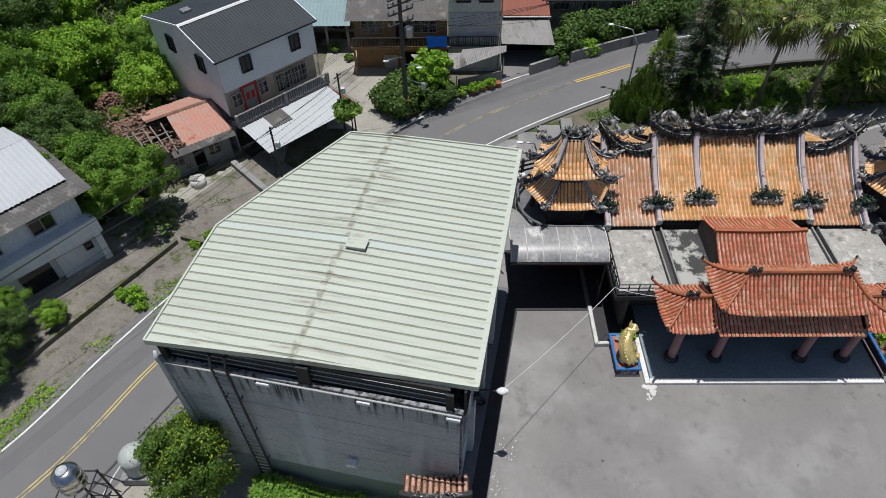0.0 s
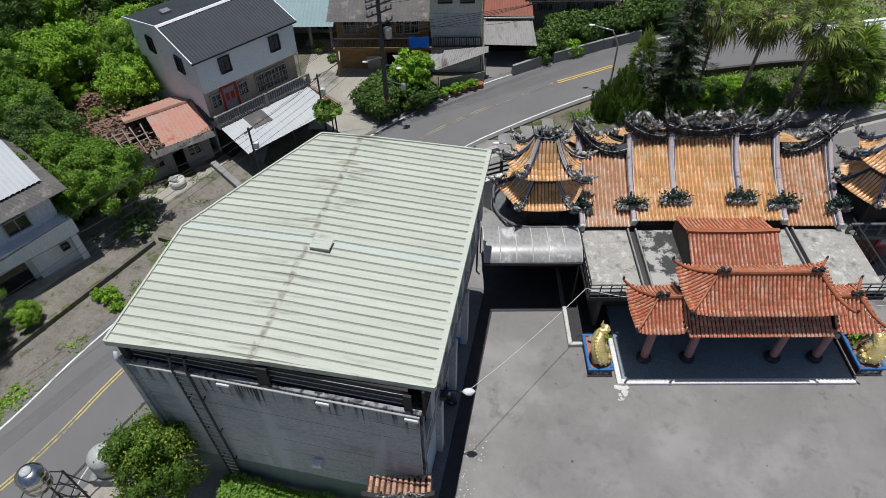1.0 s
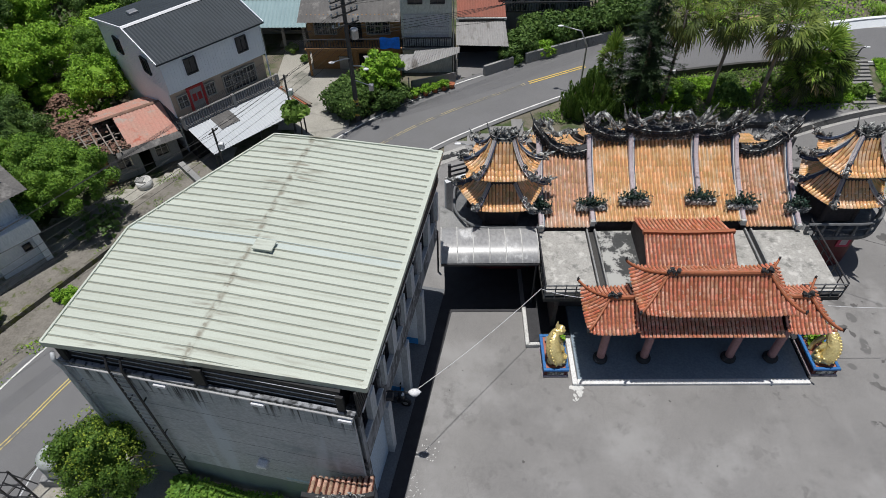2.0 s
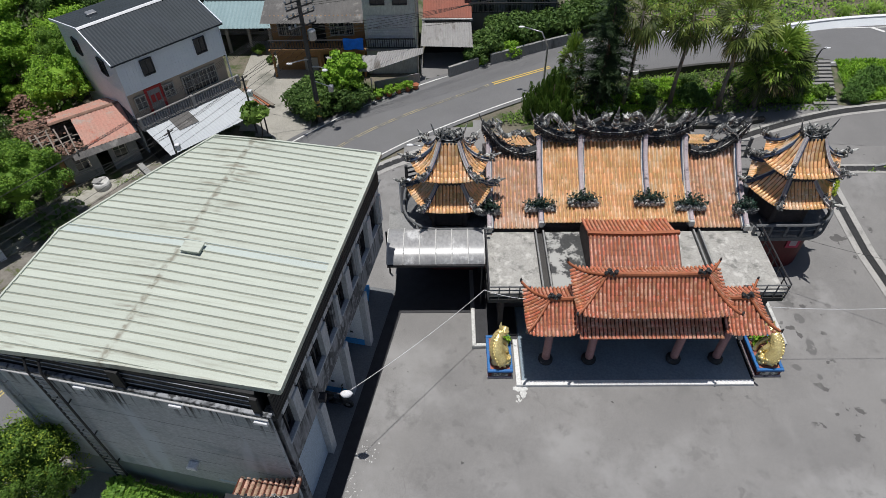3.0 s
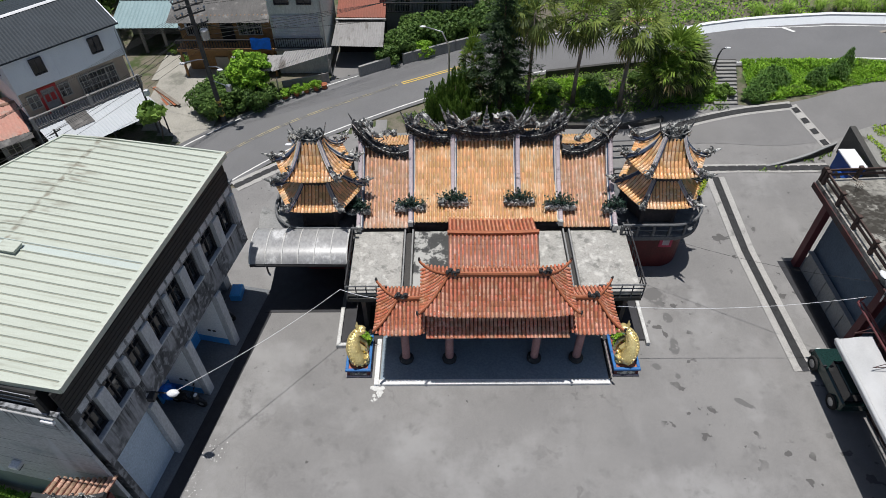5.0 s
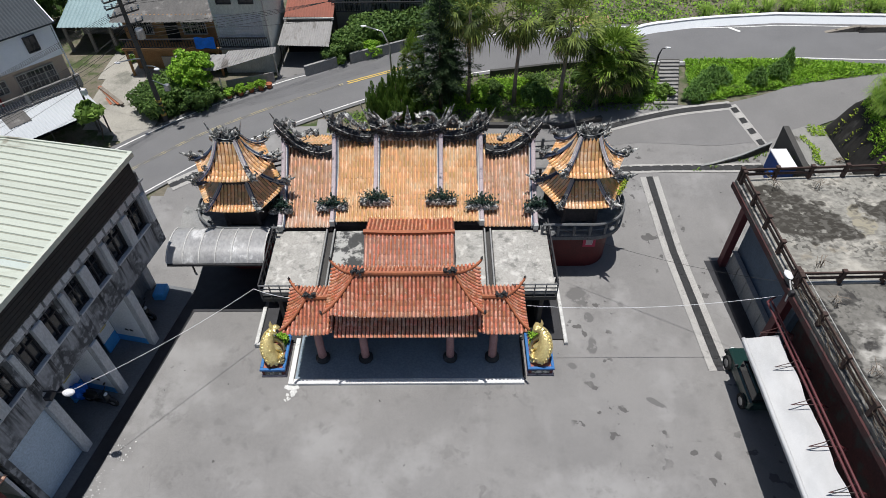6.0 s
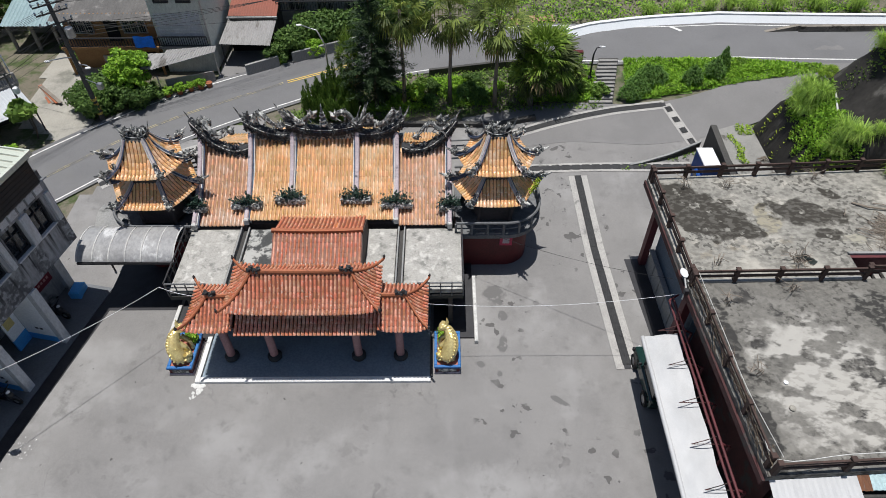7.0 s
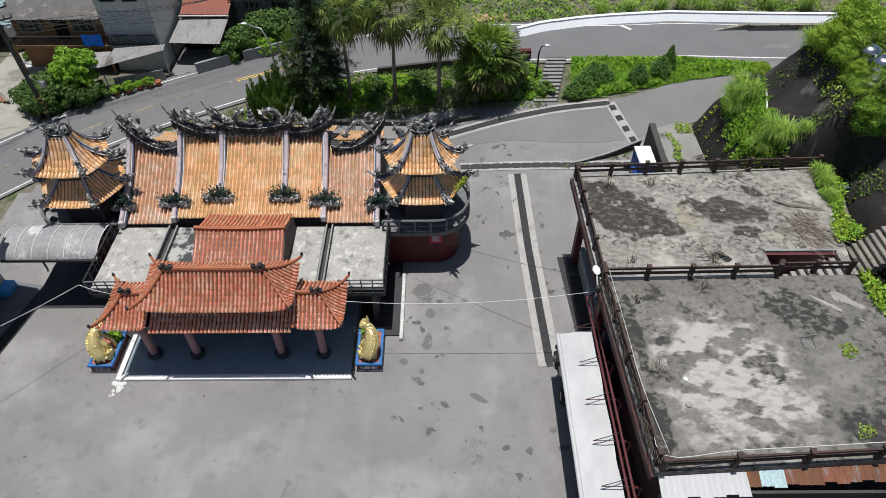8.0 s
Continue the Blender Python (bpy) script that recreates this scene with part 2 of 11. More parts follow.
add_mask(M_PLAZA, (0.33, 0.325, 0.32), _scuffs)
add_mask(M_PLAZA, (0.06, 0.058, 0.056), _flecks)
M_ROAD = mat("asphalt", (0.165, 0.165, 0.168), (0.136, 0.136, 0.139), rough=0.85, scale=0.3, fine=40, bump=0.15, second=(0.15, 0.15, 0.15), second_scale=0.5)
M_LANE = mat("lane_asphalt", (0.205, 0.2, 0.197), (0.165, 0.162, 0.16), rough=0.85, scale=0.3, fine=35, bump=0.15, stain=(0.12, 0.12, 0.12), stain_scale=0.4, stain_at=(0.6, 0.75))
M_YARD = mat("pale_concrete", (0.34, 0.32, 0.28), (0.27, 0.26, 0.23), rough=0.9, scale=0.8, fine=20, stain=(0.14, 0.14, 0.10), stain_scale=0.7, stain_at=(0.55, 0.7))
M_STONEYARD = mat("mossy_paving", (0.37, 0.355, 0.315), (0.25, 0.245, 0.21), rough=0.9, scale=1.2, fine=8, bump=0.5, stain=(0.09, 0.11, 0.035), stain_scale=1.1, stain_at=(0.52, 0.66))
M_WLINE = mat("white_road_paint", (0.72, 0.72, 0.7), (0.55, 0.55, 0.53), rough=0.7, scale=2, fine=30, stain=(0.25, 0.25, 0.25), stain_scale=3, stain_at=(0.6, 0.7))
M_VERGE = mat("mossy_gravel", (0.215, 0.20, 0.175), (0.13, 0.12, 0.105), rough=0.95, scale=0.9, fine=9, bump=0.6, stain=(0.09, 0.105, 0.04), stain_scale=1.1, stain_at=(0.54, 0.64), second=(0.10, 0.092, 0.078), second_scale=1.4, second_at=(0.58, 0.7))
M_YLINE = mat("yellow_road_paint", (0.66, 0.46, 0.10), (0.56, 0.40, 0.12), rough=0.7, scale=2, fine=30, stain=(0.17, 0.165, 0.155), stain_scale=1.5, stain_at=(0.66, 0.75))
M_YWORN = mat("worn_yellow_road_paint", (0.42, 0.36, 0.21), (0.34, 0.30, 0.19), rough=0.7, scale=2, fine=30, stain=(0.17, 0.165, 0.155), stain_scale=0.9, stain_at=(0.42, 0.56))
M_YFADE = mat("faded_yellow_road_paint", (0.56, 0.46, 0.16), (0.44, 0.37, 0.16), rough=0.7, scale=2, fine=30, stain=(0.17, 0.165, 0.155), stain_scale=0.9, stain_at=(0.52, 0.66))
M_OLDCON = mat("weathered_concrete", (0.30, 0.30, 0.29), (0.21, 0.215, 0.22), rough=0.9, scale=0.7, fine=16, bump=0.3, stain=(0.06, 0.065, 0.06), stain_scale=0.8, stain_at=(0.58, 0.74), stretch=(1, 1, 0.35))
M_DARKCON = mat("blackened_concrete", (0.075, 0.072, 0.068), (0.04, 0.04, 0.04), rough=0.9, scale=0.5, fine=10, bump=0.5, stain=(0.05, 0.07, 0.02), stain_scale=0.9, stain_at=(0.58, 0.7))
M_WHITEWALL = mat("white_paint", (0.62, 0.64, 0.66), (0.5, 0.52, 0.54), rough=0.7, scale=1, fine=14, bump=0.1, stain=(0.33, 0.34, 0.34), stain_scale=0.9, stain_at=(0.6, 0.75), stretch=(1, 1, 0.25))
M_METAL_DK = mat("dark_painted_metal", (0.035, 0.035, 0.04), (0.02, 0.02, 0.022), rough=0.55, scale=2, fine=20, bump=0.1)
M_STEEL = mat("galvanised_steel", (0.5, 0.5, 0.5), (0.38, 0.38, 0.39), rough=0.4, metal=0.8, scale=3, fine=20, bump=0.05)
M_GLASS = mat("dark_window_glass", (0.02, 0.024, 0.03), (0.012, 0.014, 0.018), rough=0.08, bump=0, spec=0.6)
M_WHITE = mat("white_plastic", (0.75, 0.76, 0.78), (0.66, 0.67, 0.7), rough=0.5, bump=0.03)
M_SKYBLUE = mat("sky_blue_paint", (0.07, 0.36, 0.80), (0.055, 0.30, 0.70), rough=0.5, bump=0.05)

# ---- ground ----


def gz(x, y):
    """Height of the open ground: a level plaza that climbs to the road behind."""
    h = 0.5 + 1.7 * sstep(5, 33, x) + 0.08 * min(8.0, max(0.0, x - 33))
    return h * min(1.0, max(0.0, (y - 24) / 17)) ** 1.05


BANK_U = (0.0, 0.75, 1.7, 2.3, 3.9, 6.0, 12.0)
BANK_Z = (2.5, 5.0, 6.1, 6.6, 9.0, 9.5, 10.5)


def bank(x, y):
    """Height of the stepped cut bank that rises beyond the deck and the lane."""
    u = x - 39.15 - 4.4 * sstep(24.95, 23.9, y) + 0.25 * math.sin(0.9 * y) * sstep(1.5, 3.0, x - 39.15)
    if u <= 0:
        return 0.0
    fade = sstep(33.2 - 0.25 * min(u, 6), 31.2 - 0.4 * min(u, 6), y)
    return max(0.0, (float(np.interp(u, BANK_U, BANK_Z)) - gz(x, y)) * fade)


def open_z(x, y):
    west = 0.22 * max(0.0, -23 - x) * sstep(20, 34, y)
    north = 0.12 * max(0.0, y - 47)
    return gz(x, y) + west + north


def ground_z(x, y):
    return open_z(x, y) + bank(x, y)


def sheet(name, x0, y0, x1, y1, step, dz, material, label, inside=None, zf=gz):
    nx, ny = int((x1 - x0) / step), int((y1 - y0) / step)
    g = Geo()
    g.grid(lambda u, v: (x0 + u * (x1 - x0), y0 + v * (y1 - y0), zf(x0 + u * (x1 - x0), y0 + v * (y1 - y0)) + dz), nx, ny)
    if inside:
        g.f = [f for f in g.f if inside(sum(g.v[i][0] for i in f) / 4, sum(g.v[i][1] for i in f) / 4)]
    return solo(name, g, material, label, name.split("_")[0], kind="structure", smooth=True)


def strip(name, pts, left, right, dz, material, label, category, n=6, zf=gz, thick=0.0):
    """A band along a line: left and right are the distances of its edges."""
    line = smooth_line([(x, y, 0) for x, y in pts])
    g = Geo()
    k = len(line)
    for i, p in enumerate(line):
        d = (line[min(i + 1, k - 1)] - line[max(i - 1, 0)]).normalized()
        s = Vector((d.y, -d.x, 0))
        t = i / (k - 1)
        a = left(t) if callable(left) else left
        b = right(t) if callable(right) else right
        for j in range(n + 1):
            q = p + s * (a + (b - a) * j / n)
            g.v.append((q.x, q.y, zf(q.x, q.y) + dz))
    for i in range(k - 1):
        g.f += [(i * (n + 1) + j, i * (n + 1) + j + 1, (i + 1) * (n + 1) + j + 1, (i + 1) * (n + 1) + j) for j in range(n)]
    return solo(name, g, material, label, category, kind="structure", smooth=True)


sheet("ground", -90, -45, 110, 135, 1.0, -0.07, M_SOIL, "dark soil and grass under the hillside village", zf=open_z)
ROADLINE = [(-23.5, 3), (-17.1, 10.95), (-14.17, 16.5), (-11.3, 21.3), (-6, 28.5), (-0.4, 34.3), (3.93, 37.53), (8.9, 40.35), (13.5, 42.2), (19, 43.2),
            (26, 43.3), (32, 43.0), (39, 42.6), (47, 42.2), (58, 42), (75, 42)]
strip("road", ROADLINE, lambda t: -2.95 + 0.7 * sstep(0.58, 0.7, t), 2.9, 0.02, M_ROAD, "grey two-lane asphalt road curving behind the temple", "road", n=8)
for off in (-0.11, 0.11):
    strip("road_marking", ROADLINE[:5], off * 0.75 - 0.035, off * 0.75 + 0.035, 0.035, M_YFADE, "yellow double centre line painted on the asphalt", "road marking", n=1)
    strip("road_marking", ROADLINE[4:8], off * 0.7 - 0.03, off * 0.7 + 0.03, 0.035, M_YWORN, "worn yellow centre line painted on the asphalt", "road marking", n=1)
    strip("road_marking", [(9.2, 40.48), (13.5, 42.2)], off - 0.05, off + 0.05, 0.036, M_YLINE, "fresh yellow double centre line painted on the asphalt", "road marking", n=1)
strip("verge", ROADLINE[:5], -7.6, lambda t: -2.96, 0.008, M_VERGE, "grey gravelly verge with moss beside the old road", "verge", n=8)
strip("road_marking", ROADLINE, lambda t: -2.6 + 0.75 * sstep(0.58, 0.7, t), lambda t: -2.5 + 0.75 * sstep(0.58, 0.7, t), 0.035, M_WLINE, "white edge line painted on the asphalt", "road marking", n=1)
strip("road_marking", ROADLINE[4:], 2.5, 2.6, 0.035, M_WLINE, "white edge line painted on the asphalt", "road marking", n=1)
sheet("plaza", -1.5, -14, 39.5, 37.0, 0.75, 0.0, M_PLAZA, "worn grey concrete temple plaza with oil stains",
      inside=lambda x, y: (y < 28.5 + 0.95 * (x + 1.5)) if x < 3 else y < (33.6 + (x - 3) * 0.5 if x < 8.5 else 34.4))
strip("lane", [(22, 33.6), (28, 34.6), (34, 34.3), (39, 35.4), (44.5, 37.8), (49, 40.2)], -1.6, 2.1, 0.015, M_LANE, "patched asphalt lane climbing from the plaza to the road", "lane", n=6)

ORIGIN = {}


def house_thing(name, label, category, at, group="", kind=""):
    """A thing whose parts are modelled in world coordinates, with its Empty at its base."""
    ob = thing(name, label, category, group, kind, pose(*at))
    ORIGIN[ob.name] = at
    return ob


_plain_part = part


def wpart(name, geo, material, parent, label="", smooth=False):
    """A part modelled in world coordinates."""
    ob = _plain_part(name, geo, material, parent, label, smooth)
    if parent.name in ORIGIN:
        ob.location = [-c for c in ORIGIN[parent.name]]
    if name.endswith("tiling"):
        ob["kind"] = "stuff"
    return ob

# ---- the steel-roofed hall ----
M_ROOFSHEET = mat("pale_green_roof_sheet", (0.50, 0.535, 0.465), (0.455, 0.485, 0.42), rough=0.5, scale=0.35, fine=170, bump=0.0,
                  stain=(0.36, 0.37, 0.30), stain_scale=1.1, stain_at=(0.58, 0.85), stretch=(0.35, 1.6, 1), ornd=0.05)
M_ROOFBLUE = mat("bleached_blue_roof_sheet", (0.485, 0.54, 0.505), (0.455, 0.505, 0.465), rough=0.5, scale=0.6, fine=170, bump=0.0)
M_RIBLINE = mat("dark_line_beside_ribs", (0.26, 0.265, 0.215), (0.34, 0.345, 0.28), rough=0.8, scale=1.2, fine=8, bump=0)


def _hall_ab(N, L, pos):
    """Metres across and along the hall, from its south-east corner."""
    out = []
    for ang in (-11.8, 78.2):
        e = Vector((math.cos(radians(ang)), math.sin(radians(ang)), 0))
        v = N.new("ShaderNodeVectorMath")
        v.operation = "DOT_PRODUCT"
        L.new(pos, v.inputs[0])
        v.inputs[1].default_value = e
        out.append(_math(N, L, "SUBTRACT", v.outputs["Value"], Vector((0.3, 9.75, 0)).dot(e)))
    return out


def _ridge_dirt(N, L, pos):
    """Grime along the ridge line, drawn out along the ribs in places, and by the south eave."""
    a, b = _hall_ab(N, L, pos)
    c = N.new("ShaderNodeCombineXYZ")
    L.new(a, c.inputs[0])
    L.new(b, c.inputs[1])
    off = _math(N, L, "ABSOLUTE", _math(N, L, "ADD", a, 5.25))
    core = _math(N, L, "MULTIPLY", _ramp(N, L, off, 0.2, 0.03, 0.8), _ramp(N, L, _noise(N, L, c.outputs[0], 4.0, (1, 0.8, 1), detail=8.0), 0.38, 0.62))
    near = _math(N, L, "MAXIMUM", _ramp(N, L, off, 1.7, 0.2), _ramp(N, L, b, 1.3, 0.2, 0.8))
    drawn = _ramp(N, L, _noise(N, L, c.outputs[0], 1.0, (0.55, 3.2, 1), detail=9.0), 0.53, 0.7, 0.85)
    return _math(N, L, "MAXIMUM", core, _math(N, L, "MULTIPLY", near, drawn))


def _panel_streaks(N, L, pos):
    """Thin dusty streaks lying along the sheets."""
    a, b = _hall_ab(N, L, pos)
    c = N.new("ShaderNodeCombineXYZ")
    L.new(a, c.inputs[0])
    L.new(b, c.inputs[1])
    return _ramp(N, L, _noise(N, L, c.outputs[0], 1.3, (0.3, 7.0, 1), detail=8.0), 0.5, 0.75, 0.5)


add_mask(M_ROOFSHEET, (0.33, 0.34, 0.27), _panel_streaks)
add_mask(M_ROOFSHEET, (0.20, 0.175, 0.13), _ridge_dirt)
M_HALLWALL = mat("grey_streaked_render", (0.47, 0.49, 0.51), (0.38, 0.405, 0.43), rough=0.9, scale=0.4, fine=14, bump=0.1,
                 stain=(0.29, 0.325, 0.355), stain_scale=0.6, stain_at=(0.5, 0.66), stretch=(0.5, 0.5, 0.9))


def _form_lines(N, L, pos):
    """Thin level joints left by the casting boards, broken here and there."""
    sp = N.new("ShaderNodeSeparateXYZ")
    L.new(pos, sp.inputs[0])
    f = _math(N, L, "FRACT", _math(N, L, "ADD", _math(N, L, "MULTIPLY", sp.outputs["Z"], 1.15), _math(N, L, "MULTIPLY", _noise(N, L, pos, 0.5), 0.12)), 0.0)
    return _math(N, L, "MULTIPLY", _ramp(N, L, f, 0.05, 0.02, 0.8), _ramp(N, L, _noise(N, L, pos, 0.7, detail=6.0), 0.44, 0.54))


def _wash(N, L, pos):
    """Pale bluish run-down streaks."""
    return _ramp(N, L, _noise(N, L, pos, 1.0, (1.3, 1.3, 0.16), detail=7.0), 0.52, 0.66, 0.7)


add_mask(M_HALLWALL, (0.52, 0.57, 0.62), _wash)
add_mask(M_HALLWALL, (0.12, 0.125, 0.13), _form_lines)


def _dado(N, L, pos):
    """Dark green paint of the wall's foot, worn along its upper edge."""
    sp = N.new("ShaderNodeSeparateXYZ")
    L.new(pos, sp.inputs[0])
    edge = _math(N, L, "ADD", sp.outputs["Z"], _math(N, L, "MULTIPLY", _noise(N, L, pos, 1.2, detail=6.0), 0.35))
    return _ramp(N, L, edge, 1.98, 1.88, 0.85)


add_mask(M_HALLWALL, (0.16, 0.20, 0.185), _dado)
drips(M_HALLWALL, (0.02, 0.021, 0.022), 8.0, 1.5, 1.3)
M_HALLDARK = mat("soot_stained_render", (0.34, 0.352, 0.375), (0.17, 0.178, 0.19), rough=0.9, scale=0.6, fine=9, bump=0.25,
                 second=(0.34, 0.355, 0.37), second_scale=0.7, stretch=(1, 1, 0.3))


def _soot(N, L, pos):
    """Black damp growth in blotches, with lighter flaked patches between."""
    return _math(N, L, "MULTIPLY", _ramp(N, L, _noise(N, L, pos, 0.9, (1, 1, 0.7), detail=9.0), 0.44, 0.58, 0.85), _ramp(N, L, _noise(N, L, pos, 4.0, detail=8.0), 0.36, 0.52))


add_mask(M_HALLDARK, (0.055, 0.058, 0.064), _soot)
M_PILASTER = mat("pale_grey_pilaster", (0.52, 0.54, 0.565), (0.37, 0.39, 0.41), rough=0.85, scale=1.2, fine=14, stretch=(1, 1, 0.4))
M_SHUTTER = mat("pale_blue_shutter", (0.42, 0.52, 0.63), (0.36, 0.46, 0.57), rough=0.6, scale=1.2, fine=14, bump=0.05)
M_PARTITION = mat("bluish_white_partition", (0.80, 0.85, 0.90), (0.74, 0.79, 0.85), rough=0.7, scale=1.2, fine=14, bump=0.05)
# near-black, with the shade beneath the roof put into the colour
M_UNDER = mat("shade_dark_eave_steel", (0.024, 0.025, 0.027), (0.015, 0.015, 0.016), rough=0.7, scale=1, fine=12, bump=0.1)
M_TILEGREY = mat("grimy_frieze_tile", (0.50, 0.52, 0.55), (0.34, 0.355, 0.375), rough=0.7, scale=1.5, fine=14, ornd=0.15)

M_TILEPALE = mat("chalky_pipe_paint", (0.46, 0.46, 0.46), (0.32, 0.32, 0.33), rough=0.7, scale=2, fine=14)
drips(M_HALLDARK, (0.015, 0.016, 0.017), 5.2, 1.6, 1.1, (0.48, 0.66))
HALL = pose(0.3, 9.75, 0, 0, 0, -11.8)
hall = thing("hall", "grey rendered hall with pale green ribbed steel roof", "building", m=HALL)
_inv = HALL.inverted()
ROOF_W = [(-9.62, 11.7), (0.84, 9.98), (3.06, 21.35), (-4.2, 22.55), (-6.6, 19.56), (-8.63, 16.9)]
ROOF_L = [tuple((_inv @ Vector((x, y, 0)))[:2]) for x, y in ROOF_W]
RIDGE = -5.25


def roof_z(a):
    return 9.2 - 0.028 * abs(a - RIDGE)


def span(poly, b):
    """The extent of a convex polygon along the line at depth b."""
    xs = []
    for (x0, y0), (x1, y1) in zip(poly, poly[1:] + poly[:1]):
        if (y0 - b) * (y1 - b) <= 0 and y0 != y1:
            xs.append(x0 + (x1 - x0) * (b - y0) / (y1 - y0))
    return (min(xs), max(xs)) if len(xs) > 1 else None


_b0, _b1 = min(p[1] for p in ROOF_L) + 0.01, max(p[1] for p in ROOF_L) - 0.01
ROWS_N = 32
for i in range(ROWS_N):
    lo, hi = _b0 + (_b1 - _b0) * i / ROWS_N, _b0 + (_b1 - _b0) * (i + 1) / ROWS_N
    bends = sorted(p[1] for p in ROOF_L if lo + 0.004 < p[1] < hi - 0.064)
    prof = [(lo, 0)] + [(q, 0) for b in bends for q in (b - 0.003, b + 0.003)] + [(hi - 0.06, 0), (hi - 0.045, 0.045), (hi - 0.018, 0.045), (hi - 0.004, 0)]
    g, k, cols = Geo(), 0, 0
    for b, dz in prof:
        s = span(ROOF_L, b)
        for a in (s[0], min(max(RIDGE, s[0] + 0.01), s[1]), s[1]):
            g.v.append((a, b, roof_z(a) + dz))
    for r in range(len(prof) - 1):
        for c in range(2):
            q = r * 3 + c
            g.f.append((q, q + 1, q + 4, q + 3))
    sa, sb = span(ROOF_L, hi - 0.095), span(ROOF_L, hi - 0.06)
    q = len(g.v)
    for s, b in ((sa, hi - 0.095), (sb, hi - 0.06)):
        g.v += [(a, b, roof_z(a) + 0.004) for a in (s[0], min(max(RIDGE, s[0] + 0.01), s[1]), s[1])]
    g.f += [(q, q + 1, q + 4, q + 3), (q + 1, q + 2, q + 5, q + 4)]
    pale = i == 14
    pn = part("roof_panel", g, M_ROOFBLUE if pale else M_ROOFSHEET, hall, "bleached bluish roof sheet" if pale else "")
    pn.data.materials.append(M_RIBLINE)
    for f in list(pn.data.polygons)[-2:]:
        f.material_index = 1
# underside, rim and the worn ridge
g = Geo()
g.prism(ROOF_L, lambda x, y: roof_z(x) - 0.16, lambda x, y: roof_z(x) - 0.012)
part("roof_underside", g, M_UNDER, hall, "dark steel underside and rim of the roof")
g = Geo()
ring = ROOF_L + ROOF_L[:1]
for (x0, y0), (x1, y1) in zip(ring, ring[1:]):
    d = Vector((x1 - x0, y1 - y0, 0)).normalized()
    s = Vector((d.y, -d.x, 0)) * 0.035
    s2 = s * (4 if x0 > -1 and x1 > -1 else 1)
    n = 6
    for k in range(n):
        pa, pb = [Vector((x0 + (x1 - x0) * t, y0 + (y1 - y0) * t, 0)) for t in (k / n, (k + 1) / n)]
        za, zb = roof_z(pa.x), roof_z(pb.x)
        quad = [(pa.x, pa.y, za - 0.17), (pb.x, pb.y, zb - 0.17), (pb.x, pb.y, zb + 0.062), (pa.x, pa.y, za + 0.062)]
        g.add([Vector(q) + s for q in quad] + [Vector(q) - s2 for q in quad], [(0, 1, 2, 3), (7, 6, 5, 4), (3, 2, 6, 7), (1, 0, 4, 5), (0, 3, 7, 4), (2, 1, 5, 6)])
part("eave_trim", g, M_ROOFSHEET, hall, "folded pale green edge trim")
g = Geo().slab((-0.34, -0.22, 0.0), (0.34, 0.22, 0.12), 0.03)
hatch = part("roof_hatch", g, M_ROOFSHEET, hall, "small raised roof hatch")
hatch.location = (RIDGE + 0.55, 5.1, roof_z(RIDGE) + 0.0)
part("hatch_lid", Geo().slab((-0.38, -0.26, 0.12), (0.38, 0.26, 0.16), 0.02), M_ROOFSHEET, hatch)

WALL_L = [(-9.95, 0.0), (0.0, 0.0), (0.0, 12.0), (-7.0, 11.6), (-9.2, 8.6), (-9.95, 5.4)]
WT = 8.0
# south, west and north walls
g = Geo()
g.box((-9.95, 0.0, 0), (-0.0, 0.12, WT - 0.06))
part("south_wall", g, M_HALLWALL, hall, "streaked grey rendered end wall")
g = Geo()
RUN = [(-2.2, 11.87)] + WALL_L[3:] + [(-9.95, 0.31)]
for (x0, y0), (x1, y1) in zip(RUN, RUN[1:]):
    d = Vector((x1 - x0, y1 - y0, 0)).normalized()
    s = Vector((-d.y, d.x, 0)) * 0.3
    g.prism([(x0, y0), (x1, y1), (x1 + s.x, y1 + s.y), (x0 + s.x, y0 + s.y)], 0, WT - 0.08)
part("north_wall", Geo().prism([(-0.002, 12.0), (-2.19, 11.87), (-2.17, 11.57), (-0.002, 11.7)], 3.75, WT - 0.08), M_HALLDARK, hall, "sooty wall over the open passage end")
part("west_wall", g, M_HALLWALL, hall)
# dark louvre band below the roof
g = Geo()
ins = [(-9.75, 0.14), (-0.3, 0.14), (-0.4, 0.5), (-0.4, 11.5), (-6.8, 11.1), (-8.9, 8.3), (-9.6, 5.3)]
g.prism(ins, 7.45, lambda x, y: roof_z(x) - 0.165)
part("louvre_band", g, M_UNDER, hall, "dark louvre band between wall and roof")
for k in range(3):
    z = WT + 0.16 + 0.26 * k
    part("louvre_slat", Geo().box((-9.6, 0.115, z), (-0.4, 0.137, z + 0.022)), M_PILASTER, hall)
# black band added to fill out the soffit's shade above the long wall
lv = part("louvre_band", Geo().box((0.1, 0.2, 7.5), (0.17, 11.7, 8.86)), M_UNDER, hall, "near-black louvre band for the shaded soffit of the long side")
for k in range(6):
    part("louvre_slat", Geo().box((0.171, 0.22, 7.62 + 0.2 * k), (0.185, 11.68, 7.64 + 0.2 * k)), M_UNDER, lv)
part("wall_trim", Geo().slab((-10.1, -0.06, WT - 0.06), (0.12, 0.1, WT + 0.03), 0.02), M_HALLDARK, hall, "sooty capping along the wall head")
part("trim_pipe", Geo().tube([(-10.05, -0.17, WT + 0.02), (0.1, -0.17, WT + 0.02)], 0.035), M_TILEPALE, hall, "worn white pipe along the wall head")
for a in (-6.35, -3.0, -0.15):
    part("bracket", Geo().slab((a - 0.22, -0.26, WT - 0.2), (a + 0.22, -0.142, WT - 0.065), 0.02), M_WHITE, hall, "white bracket under the wall capping")
